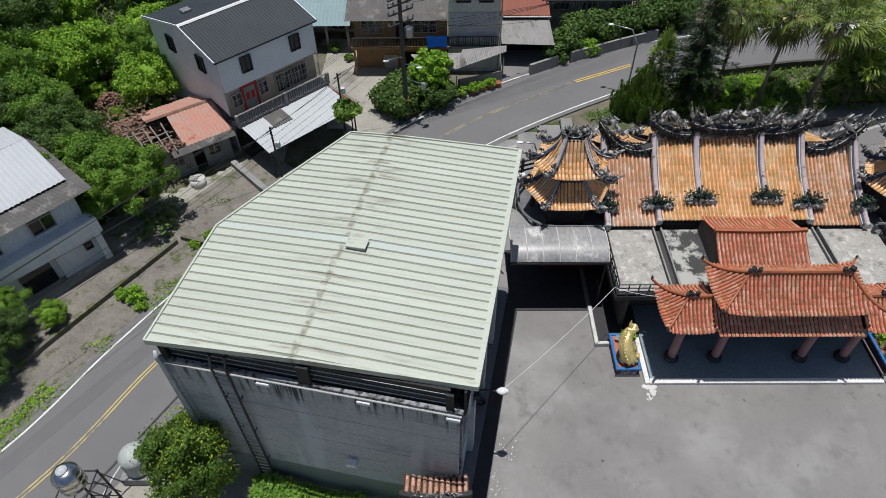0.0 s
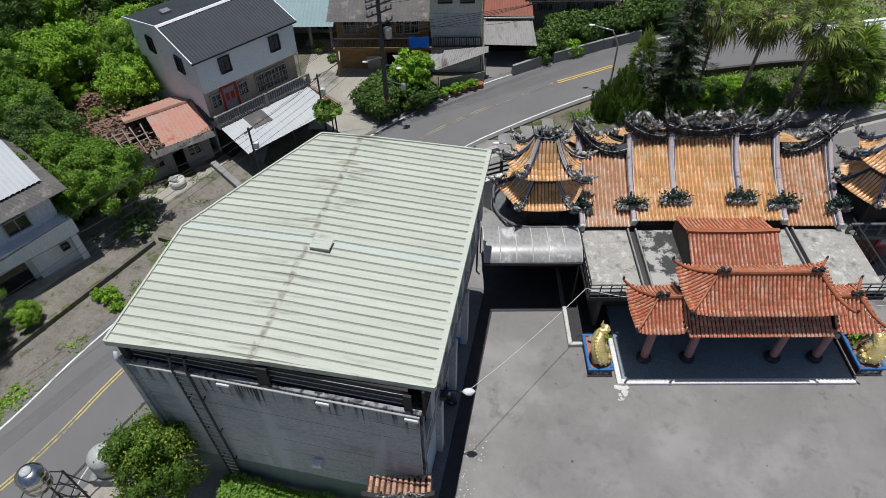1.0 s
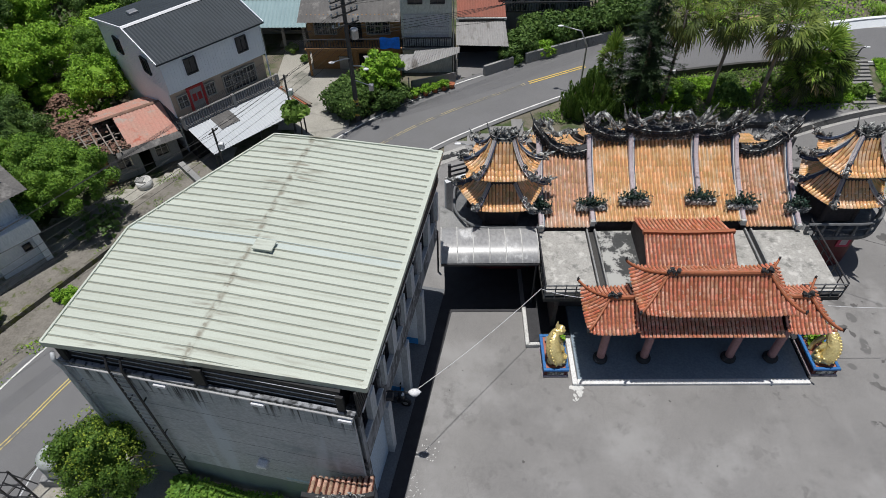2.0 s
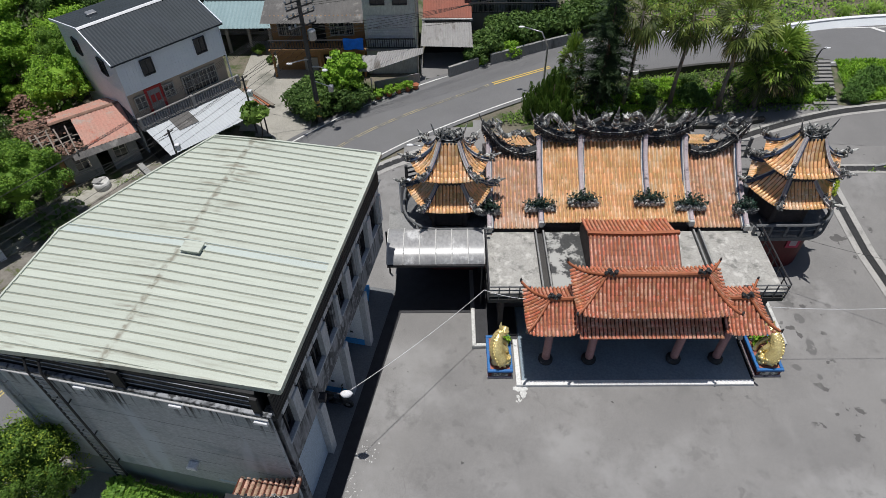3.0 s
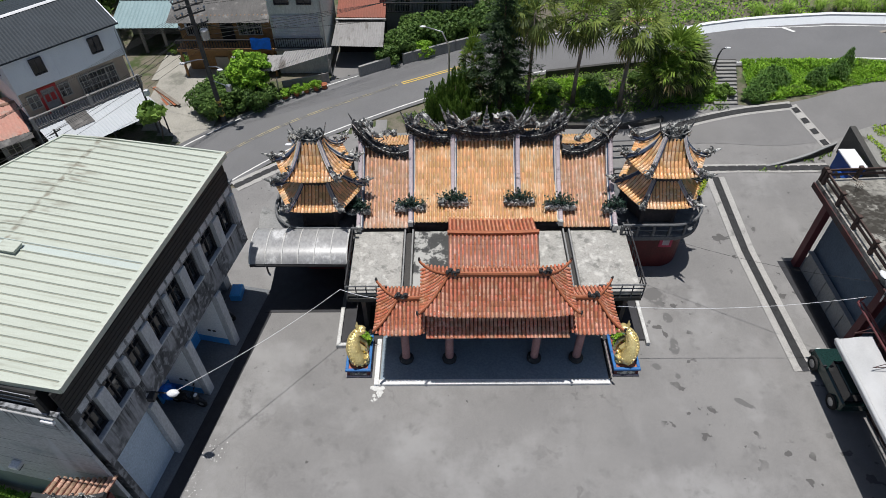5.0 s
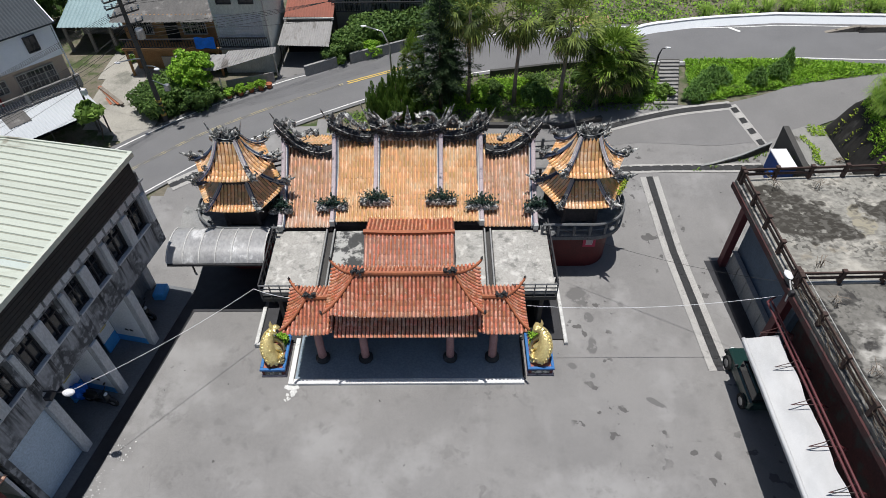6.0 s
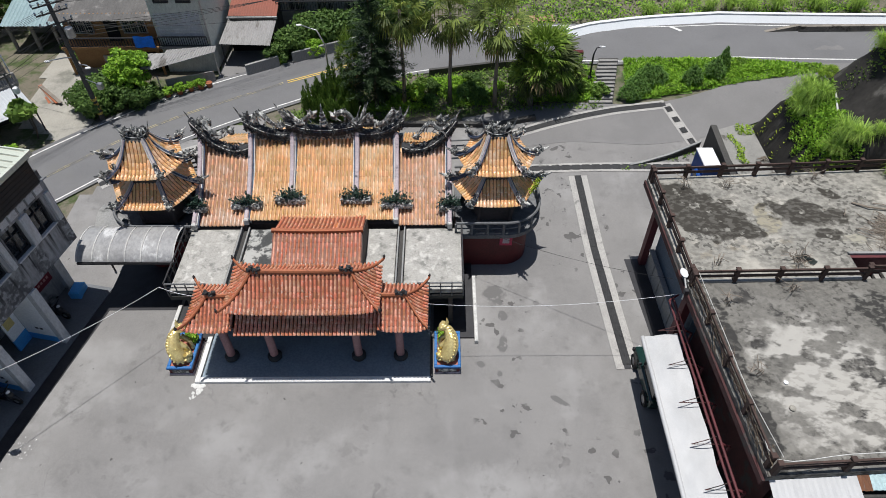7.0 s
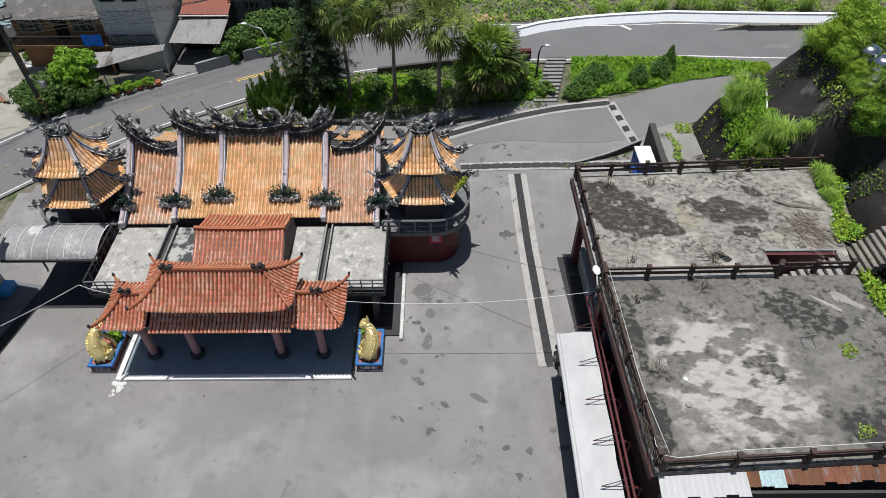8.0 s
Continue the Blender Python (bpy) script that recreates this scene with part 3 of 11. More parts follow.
part("post", Geo().box((-5.15, -0.02, WT + 0.04), (-4.75, 0.075, 8.9)), M_UNDER, hall)
for a in (-9.75, -0.3):
    part("post", Geo().box((a - 0.12, -0.02, WT + 0.04), (a + 0.12, 0.075, 8.85)), M_UNDER, hall)
# corner pier, downpipe
part("corner_pier", Geo().slab((-10.12, -0.1, 0), (-9.7, -0.002, WT - 0.07), 0.02), M_HALLWALL, hall)
part("downpipe", Geo().tube([(-9.82, -0.2, 8.7), (-9.82, -0.3, 8.45), (-9.85, -0.2, 7.85), (-9.85, -0.17, 2.2), (-9.85, -0.17, 0.3)], 0.07), M_PILASTER, hall, "grey plastic downpipe", smooth=True)
# ladder
lad = part("ladder", Geo().tube([(-8.02, -0.2, 0.6), (-8.02, -0.2, 8.35), (-8.02, -0.05, 8.75), (-8.02, 0.25, 8.7)], 0.045, 6), M_METAL_DK, hall, "fixed steel wall ladder")
part("ladder_rail", Geo().tube([(-7.5, -0.2, 0.6), (-7.5, -0.2, 8.35), (-7.5, -0.05, 8.75), (-7.5, 0.25, 8.7)], 0.045, 6), M_METAL_DK, lad)
rung = Geo().tube([(-8.02, -0.2, 0), (-7.5, -0.2, 0)], 0.026, 5).mesh("rung")
rung.materials.append(M_STEEL)
for k in range(26):
    part("rung", rung, M_STEEL, lad).location.z = 0.9 + 0.29 * k
for z in (2.0, 4.2, 6.4):
    for a in (-8.02, -7.5):
        part("standoff", Geo().box((a - 0.02, -0.2, z), (a + 0.02, 0.0, z + 0.04)), M_METAL_DK, lad)
vent = part("vent_box", Geo().slab((-4.12, -0.3, 3.1), (-3.74, 0, 3.3), 0.04), M_WHITE, hall, "small white vent hood")
part("vent_throat", Geo().box((-4.06, -0.26, 2.98), (-3.8, -0.02, 3.098)), M_METAL_DK, vent)
# blue-grey damp stripe of old paint
part("paint_band", Geo().box((-3.3, -0.006, 1.9), (-1.0, -0.001, 2.05)), M_SHUTTER, hall, "faded pale blue paint band")

# east facade: columns, arcade, windows, frieze
BAYS = [0.0, 2.92, 5.78, 8.55, 11.75]
g = Geo()
g.box((-0.35, 0.3, 3.75), (0.0, 12.0, 5.25))
part("east_wall", Geo().box((-0.35, 0.3, 6.85), (0.0, 12.0, 7.04)), M_HALLDARK, hall, "soot-stained concrete band above the windows")
part("east_wall", g, M_HALLDARK, hall, "soot-stained concrete bands of the long side")
g = Geo().box((-0.35, 0.3, 7.041), (-0.0, 12.0, 7.42))
part("frieze_backing", g, M_HALLDARK, hall)
for k in range(20):
    b = 0.6 + 0.56 * k
    part("frieze_tile", Geo().slab((0.002, b, 7.06), (0.1, b + 0.44, 7.41), 0.01), M_TILEGREY, hall)
part("parapet_cap", Geo().slab((-0.4, 0.32, 7.425), (0.14, 12.1, 7.49), 0.02), M_HALLDARK, hall)
part("corner_pier", Geo().box((-0.34, 0.3, 0), (0.05, 0.55, 7.62)), M_HALLDARK, hall)


def hall_window(b0, b1, z0, z1):
    w = part("window", Geo().box((-0.28, b0, z0), (-0.22, b1, z1)), M_GLASS, hall, "dark glazed window with metal frame")
    f = Geo()
    t = 0.05
    f.box((-0.219, b0, z0), (-0.12, b0 + t, z1)).box((-0.219, b1 - t, z0), (-0.12, b1, z1))
    f.box((-0.219, b0 + t, z0), (-0.12, b1 - t, z0 + t)).box((-0.219, b0 + t, z1 - t), (-0.12, b1 - t, z1))
    m = (b0 + b1) / 2
    f.box((-0.219, m - 0.025, z0 + t), (-0.14, m + 0.025, z1 - t)).box((-0.219, b0 + t, z0 + 1.0), (-0.14, m - 0.026, z0 + 1.04))
    f.box((-0.219, m + 0.026, z0 + 1.0), (-0.14, b1 - t, z0 + 1.04))
    part("window_frame", f, M_METAL_DK, w)
    part("window_sill", Geo().slab((-0.12, b0 - 0.05, z0 - 0.07), (0.08, b1 + 0.05, z0 - 0.0), 0.02), M_PILASTER, w)


for i in range(4):
    lo, hi = BAYS[i] + (0.3 if i == 0 else 0.12), BAYS[i + 1] - 0.12
    mid = (lo + hi) / 2
    for a, b in ((lo + 0.22, mid - 0.25), (mid + 0.25, hi - 0.22)):
        hall_window(a, b, 5.3, 6.8)
    part("wall_pier", Geo().box((-0.35, lo, 5.251), (-0.02, lo + 0.2, 6.849)), M_HALLDARK, hall)
    part("wall_pier", Geo().box((-0.35, hi - 0.2, 5.251), (-0.02, hi, 6.849)), M_HALLDARK, hall)
    part("pilaster", Geo().slab((-0.35, mid - 0.24, 5.251), (0.09, mid + 0.24, 6.849), 0.02), M_PILASTER, hall, "pale pilaster between windows")
    part("pilaster", Geo().slab((-0.35, hi + 0.0, 5.251), (0.12, hi + 0.24, 6.849), 0.02), M_PILASTER, hall, "pale pilaster between windows")
for b in BAYS[1:4]:
    part("column", Geo().slab((-0.42, b - 0.2, 0), (0.1, b + 0.2, 3.749), 0.02), M_PILASTER, hall, "square grey arcade column")
part("arcade_ceiling", Geo().box((-3.2, 0.3, 3.62), (-0.36, 12.0, 3.74)), M_PILASTER, hall)
part("arcade_back_wall", Geo().box((-3.4, 0.3, 0), (-3.2, 12.0, 3.62)), M_PILASTER, hall)
part("arcade_floor", Geo().box((-3.2, 0.3, 0.0), (0.35, 12.0, 0.04)), mat("dark_arcade_floor", (0.16, 0.17, 0.18), (0.12, 0.13, 0.14), rough=0.7, scale=0.8, fine=12), hall, "dark arcade floor")
sh = part("shutter", Geo().box((-0.2, 0.56, 0.05), (-0.15, 2.7, 3.74)), M_SHUTTER, hall, "pale blue roller shutter, closed")
for k in range(24):
    part("shutter_slat", Geo().box((-0.149, 0.58, 0.1 + 0.15 * k), (-0.143, 2.68, 0.1 + 0.15 * k + 0.14)), M_SHUTTER, sh)
for i, b in enumerate(BAYS[2:4]):
    w = part("partition", Geo().box((-1.75, b - 0.15, 0.5), (-0.2, b - 0.201, 3.61)), M_PARTITION, hall, "bluish white partition wall")
    part("dado", Geo().box((-1.75, b - 0.154, 0.045), (-0.2, b - 0.205, 0.495)), M_SKYBLUE, w, "bright blue painted dado")
    r = part("return_wall", Geo().box((-1.85, b - 1.05, 0.8), (-1.76, b - 0.21, 3.61)), M_PARTITION, hall, "bluish white return wall with notices")
    part("dado", Geo().box((-1.85, b - 1.055, 0.045), (-1.755, b - 0.21, 0.795)), M_SKYBLUE, r, "bright blue painted dado")
    part("notice", Geo().box((-1.755, b - 0.95, 1.5), (-1.748, b - 0.45, 2.2)), mat("yellowed_notice", (0.6, 0.5, 0.2), (0.5, 0.44, 0.2), rough=0.7), r, "yellowed paper notice")
    part("switch_plate", Geo().box((-1.1, b - 0.22, 0.95), (-0.95, b - 0.202, 1.07)), M_METAL_DK, w)
    part("switch_plate", Geo().box((-0.85, b - 0.22, 0.95), (-0.7, b - 0.202, 1.07)), M_METAL_DK, w)
part("back_panel", Geo().box((-3.19, 3.4, 0.95), (-3.12, 5.5, 3.4)), M_PARTITION, hall)
part("back_dado", Geo().box((-3.19, 3.4, 0.045), (-3.115, 5.5, 0.945)), M_SKYBLUE, hall, "bright blue painted dado")
part("bay_wall", Geo().box((-2.3, 8.75, 0.045), (-2.1, 11.5, 3.61)), M_HALLDARK, hall, "dark wall at the back of the last bay")
part("pilaster", Geo().slab((-2.35, 11.5, 0.045), (-1.85, 11.95, 3.61), 0.02), M_PILASTER, hall, "pale pilaster beside the passage")
bn = part("banner", Geo().box((-2.09, 9.0, 1.2), (-2.06, 11.2, 2.9)), mat("dark_red_banner", (0.16, 0.012, 0.03), (0.11, 0.01, 0.02), rough=0.7), hall, "dark red cloth banner with pale lettering bars")
M_LETTER = mat("faded_pink_lettering", (0.45, 0.24, 0.24), (0.36, 0.18, 0.18), rough=0.7, bump=0)
for k in range(4):
    for q in range(9):
        part("lettering_bar", Geo().box((-2.058, 9.2 + 0.21 * q, 1.45 + 0.35 * k), (-2.052, 9.33 + 0.21 * q, 1.6 + 0.35 * k)), M_LETTER, bn)
# thin black slab that deepens the roof overhang's shadow on the plaza
part("gutter_strip", Geo().box((0.36, 0.2, 0.0), (1.0, 13.0, 0.012)), M_METAL_DK, hall, "black strip along the arcade for the roof overhang's shade")

# ---- temple: materials ----
# the pale second tones put whitish highlights into the barrel tiles' colour
M_TILE_OR = mat("glazed_orange_roof_tile", (0.92, 0.51, 0.21), (0.85, 0.43, 0.175), rough=0.33, scale=0.9, fine=26, bump=0.4, rnd=0.26,
                second=(0.90, 0.64, 0.42), second_scale=1.3, second_at=(0.45, 0.65), stain=(0.14, 0.09, 0.05), stain_scale=1.6, stain_at=(0.66, 0.8), spec=0.9)
M_TILE_WING = mat("weathered_brown_orange_tile", (0.80, 0.44, 0.23), (0.68, 0.35, 0.18), rough=0.33, scale=0.9, fine=26, bump=0.4, rnd=0.28,
                  second=(0.82, 0.62, 0.5), second_scale=1.5, second_at=(0.45, 0.65), stain=(0.17, 0.09, 0.06), stain_scale=1.6, stain_at=(0.62, 0.78), spec=0.9)
M_TILE_RED = mat("glazed_red_roof_tile", (0.66, 0.225, 0.115), (0.57, 0.18, 0.088), rough=0.3, scale=1.0, fine=26, bump=0.4, rnd=0.24,
                 second=(0.78, 0.41, 0.27), second_scale=2.6, second_at=(0.44, 0.64), stain=(0.14, 0.06, 0.04), stain_scale=1.5, stain_at=(0.64, 0.8), spec=1.0)
# pans are darkened: shadow lines beside the barrels are put into their colour
M_PAN_YEL = mat("glazed_shaded_orange_pan", (0.40, 0.185, 0.058), (0.31, 0.135, 0.042), rough=0.5, scale=0.9, fine=26, bump=0.4, rnd=0.16,
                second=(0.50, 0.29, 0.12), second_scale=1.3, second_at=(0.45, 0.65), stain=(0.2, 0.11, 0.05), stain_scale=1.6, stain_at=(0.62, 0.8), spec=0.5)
M_PAN_WING = mat("weathered_shaded_brown_pan", (0.27, 0.12, 0.06), (0.20, 0.088, 0.045), rough=0.5, scale=0.9, fine=26, bump=0.4, rnd=0.16,
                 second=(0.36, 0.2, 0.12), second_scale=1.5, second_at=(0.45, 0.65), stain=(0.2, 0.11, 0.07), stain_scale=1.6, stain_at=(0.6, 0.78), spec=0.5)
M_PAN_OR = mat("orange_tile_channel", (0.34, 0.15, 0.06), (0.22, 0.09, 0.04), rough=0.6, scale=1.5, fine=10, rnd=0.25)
M_PAN_BRICK = mat("shaded_brick_red_pan", (0.20, 0.065, 0.038), (0.14, 0.045, 0.028), rough=0.5, scale=1.2, fine=20, rnd=0.18, stain=(0.62, 0.22, 0.07), stain_scale=0.9, stain_at=(0.62, 0.7), stretch=(1, 0.3, 1))
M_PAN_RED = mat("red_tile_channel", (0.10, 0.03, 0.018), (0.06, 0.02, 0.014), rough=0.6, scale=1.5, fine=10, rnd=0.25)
M_RIDGE_RED = mat("terracotta_ridge", (0.38, 0.13, 0.06), (0.28, 0.09, 0.045), rough=0.55, scale=2, fine=12, stain=(0.08, 0.05, 0.04), stain_scale=2.5, stain_at=(0.6, 0.75))
M_ORNAMENT = mat("sooty_ceramic_ornament", (0.12, 0.125, 0.125), (0.05, 0.054, 0.056), rough=0.6, scale=3, fine=16, bump=0.8,
                 second=(0.52, 0.52, 0.49), second_scale=4.5, second_at=(0.47, 0.6), stain=(0.16, 0.12, 0.05), stain_scale=3.5, stain_at=(0.66, 0.78), rnd=0.4)


def _pale_glints(N, L, pos):
    """Pale flecks of worn glaze that also put speckled highlights into the colour."""
    return _math(N, L, "MULTIPLY", _ramp(N, L, _noise(N, L, pos, 9.0, detail=3.0), 0.58, 0.66, 0.75), _ramp(N, L, _noise(N, L, pos, 0.8), 0.38, 0.6))


def _soot(N, L, pos):
    return _math(N, L, "MULTIPLY", _ramp(N, L, _noise(N, L, pos, 11.0, detail=4.0), 0.57, 0.66, 0.75), _ramp(N, L, _noise(N, L, pos, 0.6, detail=6.0), 0.45, 0.62))


# soot specks, then pale flecks painted as glints
for m in (M_TILE_OR, M_TILE_WING, M_TILE_RED):
    add_mask(m, (0.16, 0.085, 0.05), _soot)
    add_mask(m, (0.92, 0.78, 0.62) if m is not M_TILE_RED else (0.80, 0.60, 0.48), _pale_glints)
M_SOOTCARVE = mat("blackened_carving", (0.06, 0.062, 0.064), (0.025, 0.026, 0.028), rough=0.6, scale=3, fine=16, bump=0.8, second=(0.22, 0.22, 0.21), second_scale=5, second_at=(0.58, 0.68))
M_BLACKRIDGE = mat("black_mossy_ridge", (0.045, 0.047, 0.05), (0.022, 0.023, 0.025), rough=0.7, scale=2, fine=12, bump=0.5, second=(0.14, 0.14, 0.15), second_scale=3, second_at=(0.6, 0.7))
M_PINK = mat("faded_pink_rib_plaster", (0.50, 0.43, 0.45), (0.38, 0.33, 0.36), rough=0.85, scale=2, fine=14, stain=(0.08, 0.08, 0.09), stain_scale=2.5, stain_at=(0.55, 0.7))
M_BLUETRIM = mat("slate_blue_trim", (0.07, 0.10, 0.17), (0.05, 0.06, 0.09), rough=0.7, scale=3, fine=12)
M_WHITETRIM = mat("worn_white_trim", (0.62, 0.62, 0.60), (0.42, 0.42, 0.41), rough=0.8, scale=3, fine=15, stain=(0.1, 0.1, 0.1), stain_scale=3, stain_at=(0.58, 0.7))
M_WHITEEDGE = mat("bright_white_kerb_paint", (0.76, 0.76, 0.74), (0.66, 0.66, 0.64), rough=0.8, scale=2, fine=15, stain=(0.4, 0.39, 0.37), stain_scale=2.5, stain_at=(0.62, 0.74))
M_GREENCER = mat("dark_green_ceramic", (0.022, 0.05, 0.036), (0.01, 0.02, 0.017), rough=0.45, scale=4, fine=12, bump=0.3, rnd=0.5)
M_FLATROOF = mat("lichened_concrete_roof", (0.39, 0.38, 0.355), (0.30, 0.295, 0.275), rough=0.9, scale=1.4, fine=14, bump=0.35,
                 stain=(0.2, 0.2, 0.185), stain_scale=1.8, stain_at=(0.52, 0.66), second=(0.52, 0.51, 0.48), second_scale=2.8)
M_WETROOF = mat("wet_black_flat_roof", (0.05, 0.052, 0.052), (0.035, 0.036, 0.036), rough=0.6, scale=0.8, fine=9, bump=0.2, stain=(0.38, 0.38, 0.36), stain_scale=0.75, stain_at=(0.48, 0.54))
M_FLOOR_DK = mat("dark_slate_floor_tile", (0.25, 0.31, 0.36), (0.205, 0.255, 0.30), rough=0.3, scale=0.6, fine=10, bump=0.03, spec=0.5)
M_PILLAR = mat("pinkish_stone_pillar", (0.42, 0.24, 0.24), (0.32, 0.17, 0.17), rough=0.6, scale=2.5, fine=14)
M_REDBASE = mat("deep_red_paint", (0.11, 0.014, 0.017), (0.07, 0.011, 0.013), rough=0.6, scale=1.5, fine=12)
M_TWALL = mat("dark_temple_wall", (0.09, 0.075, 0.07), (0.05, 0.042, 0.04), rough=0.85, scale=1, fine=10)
M_RAILGREY = mat("grey_cast_rail", (0.16, 0.165, 0.17), (0.08, 0.085, 0.09), rough=0.7, scale=3, fine=12)
M_GOLD = mat("gilded_bronze", (0.88, 0.70, 0.33), (0.72, 0.53, 0.20), rough=0.3, metal=0.5, scale=3, fine=14, bump=0.5)


def tile_face(rounds, pans, A, B, n, D, zf, dmax=None, pitch=0.172, row=0.2, r=0.068, seed=0, taper=0.07, rise=1.15):
    """Barrel tiles in columns and the channels between them, on a slope that climbs from the eave A-B along n.
    zf(s, d): height at s along the eave (0..1) and d metres in from it; dmax(s): where a column ends."""
    A, B, n = Vector((*A, 0)), Vector((*B, 0)), Vector((*n, 0)).normalized()
    L = (B - A).length
    e = (B - A) / L
    k = max(1, round(L / pitch))
    step = L / k
    rr = random.Random(seed)
    for c in range(k):
        s0, s1, sm = c / k, (c + 1) / k, (c + 0.5) / k
        top = min(D, dmax(sm) if dmax else D)
        if top < 0.1:
            continue
        m = max(1, round(top / row))
        for i in range(m):
            d0, d1 = top * i / m, top * (i + 1) / m
            # channel
            q = [(s0, d0, 0.014), (s1, d0, 0.014), (s1, d1, 0.0), (s0, d1, 0.0)]
            t0 = [min(1.0, (dmax(s) if dmax else D) / max(top, 1e-4)) if i == m - 1 else 1.0 for s in (s1, s0)]
            q[2] = (s1, max(d0, min(D, d1 * t0[0])), 0.0)
            q[3] = (s0, max(d0, min(D, d1 * t0[1])), 0.0)
            pans.add([A + e * (s * L) + n * d + Vector((0, 0, zf(s, d) + h)) for s, d, h in q + [(s0, d0, -0.01), (s1, d0, -0.01)]], [(0, 1, 2, 3), (0, 4, 5, 1)])
            # barrel tile, a little wider at its lower end
            jit = rr.uniform(-0.006, 0.006)
            vs = []
            for d, w, lift in ((d0 - 0.03 if i else d0 - 0.05, r * (1 + taper), 0.2 * taper), (d1, r * (1 - taper), 0.0)):
                base = A + e * (sm * L + jit) + n * d + Vector((0, 0, zf(sm, max(d, 0)) + lift))
                for a in (0, 45, 90, 135, 180):
                    vs.append(base + e * (w * math.cos(radians(a))) + Vector((0, 0, w * rise * math.sin(radians(a)))))
            rounds.add(vs, [(j, j + 5, j + 6, j + 1) for j in range(4)] + [(0, 1, 2, 3, 4)])


def hip_roof(parent, x0, x1, y0, y1, ze, zr, rx0, rx1, ry, lift, m_tile, m_pan, sides="SNEW", seed=0, pitch=0.172):
    """A curved hip roof with upturned corners, its ridge from rx0 to rx1 at ry."""

    def prof(t):
        return ze + (zr - ze) * (0.62 * t + 0.38 * t * t)

    def face(A, B, n, D, cut0, cut1):
        L = math.hypot(B[0] - A[0], B[1] - A[1])
        pw = 5 if abs(n[1]) > 0.5 else 2
        zf = lambda s, d: prof(min(1, d / D)) + lift * abs(2 * s - 1) ** pw * (1 - min(1, d / D))  # noqa: E731
        dm = lambda s: min(D, D * s * L / cut0 if cut0 > 0.01 else D, D * (1 - s) * L / cut1 if cut1 > 0.01 else D)  # noqa: E731
        a, b = Geo(), Geo()
        tile_face(a, b, A, B, n, D, zf, dm, pitch, 0.2, 0.052, seed, 0.045, 1.5)
        wpart("roof_tiling", a, m_tile, parent, "", True)
        wpart("channel_tiling", b, m_pan, parent)

    if "S" in sides:
        face((x0, y0), (x1, y0), (0, 1), ry - y0, rx0 - x0, x1 - rx1)
    if "N" in sides:
        face((x1, y1), (x0, y1), (0, -1), y1 - ry, x1 - rx1, rx0 - x0)
    if "W" in sides and rx0 - x0 > 0.1:
        face((x0, y1), (x0, y0), (1, 0), rx0 - x0, y1 - ry, ry - y0)
    if "E" in sides and x1 - rx1 > 0.1:
        face((x1, y0), (x1, y1), (-1, 0), x1 - rx1, ry - y0, y1 - ry)
    # ridge and hips
    box = [(-0.08, -0.02), (0.08, -0.02), (0.08, 0.1), (0.04, 0.17), (-0.04, 0.17), (-0.08, 0.1)]
    wpart("ridge", Geo().sweep([(x, ry, zr + 0.04 * abs(2 * (x - rx0) / (rx1 - rx0) - 1) ** 2) for x in np.linspace(rx0, rx1, 12)], box), M_RIDGE_RED, parent)
    for cx, cy, qx in ((x0, y0, rx0), (x0, y1, rx0), (x1, y0, rx1), (x1, y1, rx1)):
        if ("W" not in sides and cx == x0) or ("E" not in sides and cx == x1):
            continue
        pts = []
        for i in range(13):
            t = i / 12
            pts.append((cx + (qx - cx) * t, cy + (ry - cy) * t, prof(t) + lift * (1 - t) * (1 - 0.5 * t) ** 4 + 0.05))
        o = Vector((cx - qx, cy - ry, 0)).normalized()
        pts = [(cx + o.x * 0.16, cy + o.y * 0.16, prof(0) + lift + 0.12), (cx + o.x * 0.08, cy + o.y * 0.08, prof(0) + lift + 0.05)] + pts
        wpart("hip_ridge", Geo().sweep(pts, [(a * 0.62, b * 0.6) for a, b in box]), M_RIDGE_RED, parent)
        tip = Geo().blob((cx + o.x * 0.16, cy + o.y * 0.16, prof(0) + lift + 0.18), (0.055, 0.055, 0.12), seed=cx, rough=0.8)
        wpart("finial", tip, M_BLACKRIDGE, parent, "dark upturned corner finial")
    for qx, sg in ((rx0, 1), (rx1, -1)):
        if ("W" not in sides and qx == rx0) or ("E" not in sides and qx == rx1):
            continue
        g = Geo()
        for k in range(5):
            g.blob((qx + sg * 0.1 * k - sg * 0.05, ry, zr + 0.22 + 0.1 * math.sin(k * 1.7)), (0.09, 0.1, 0.11), seed=k + qx, rough=0.9, nu=7, nv=5)
        wpart("ridge_ornament", g, M_BLACKRIDGE, parent, "dark carved ridge-end ornament")


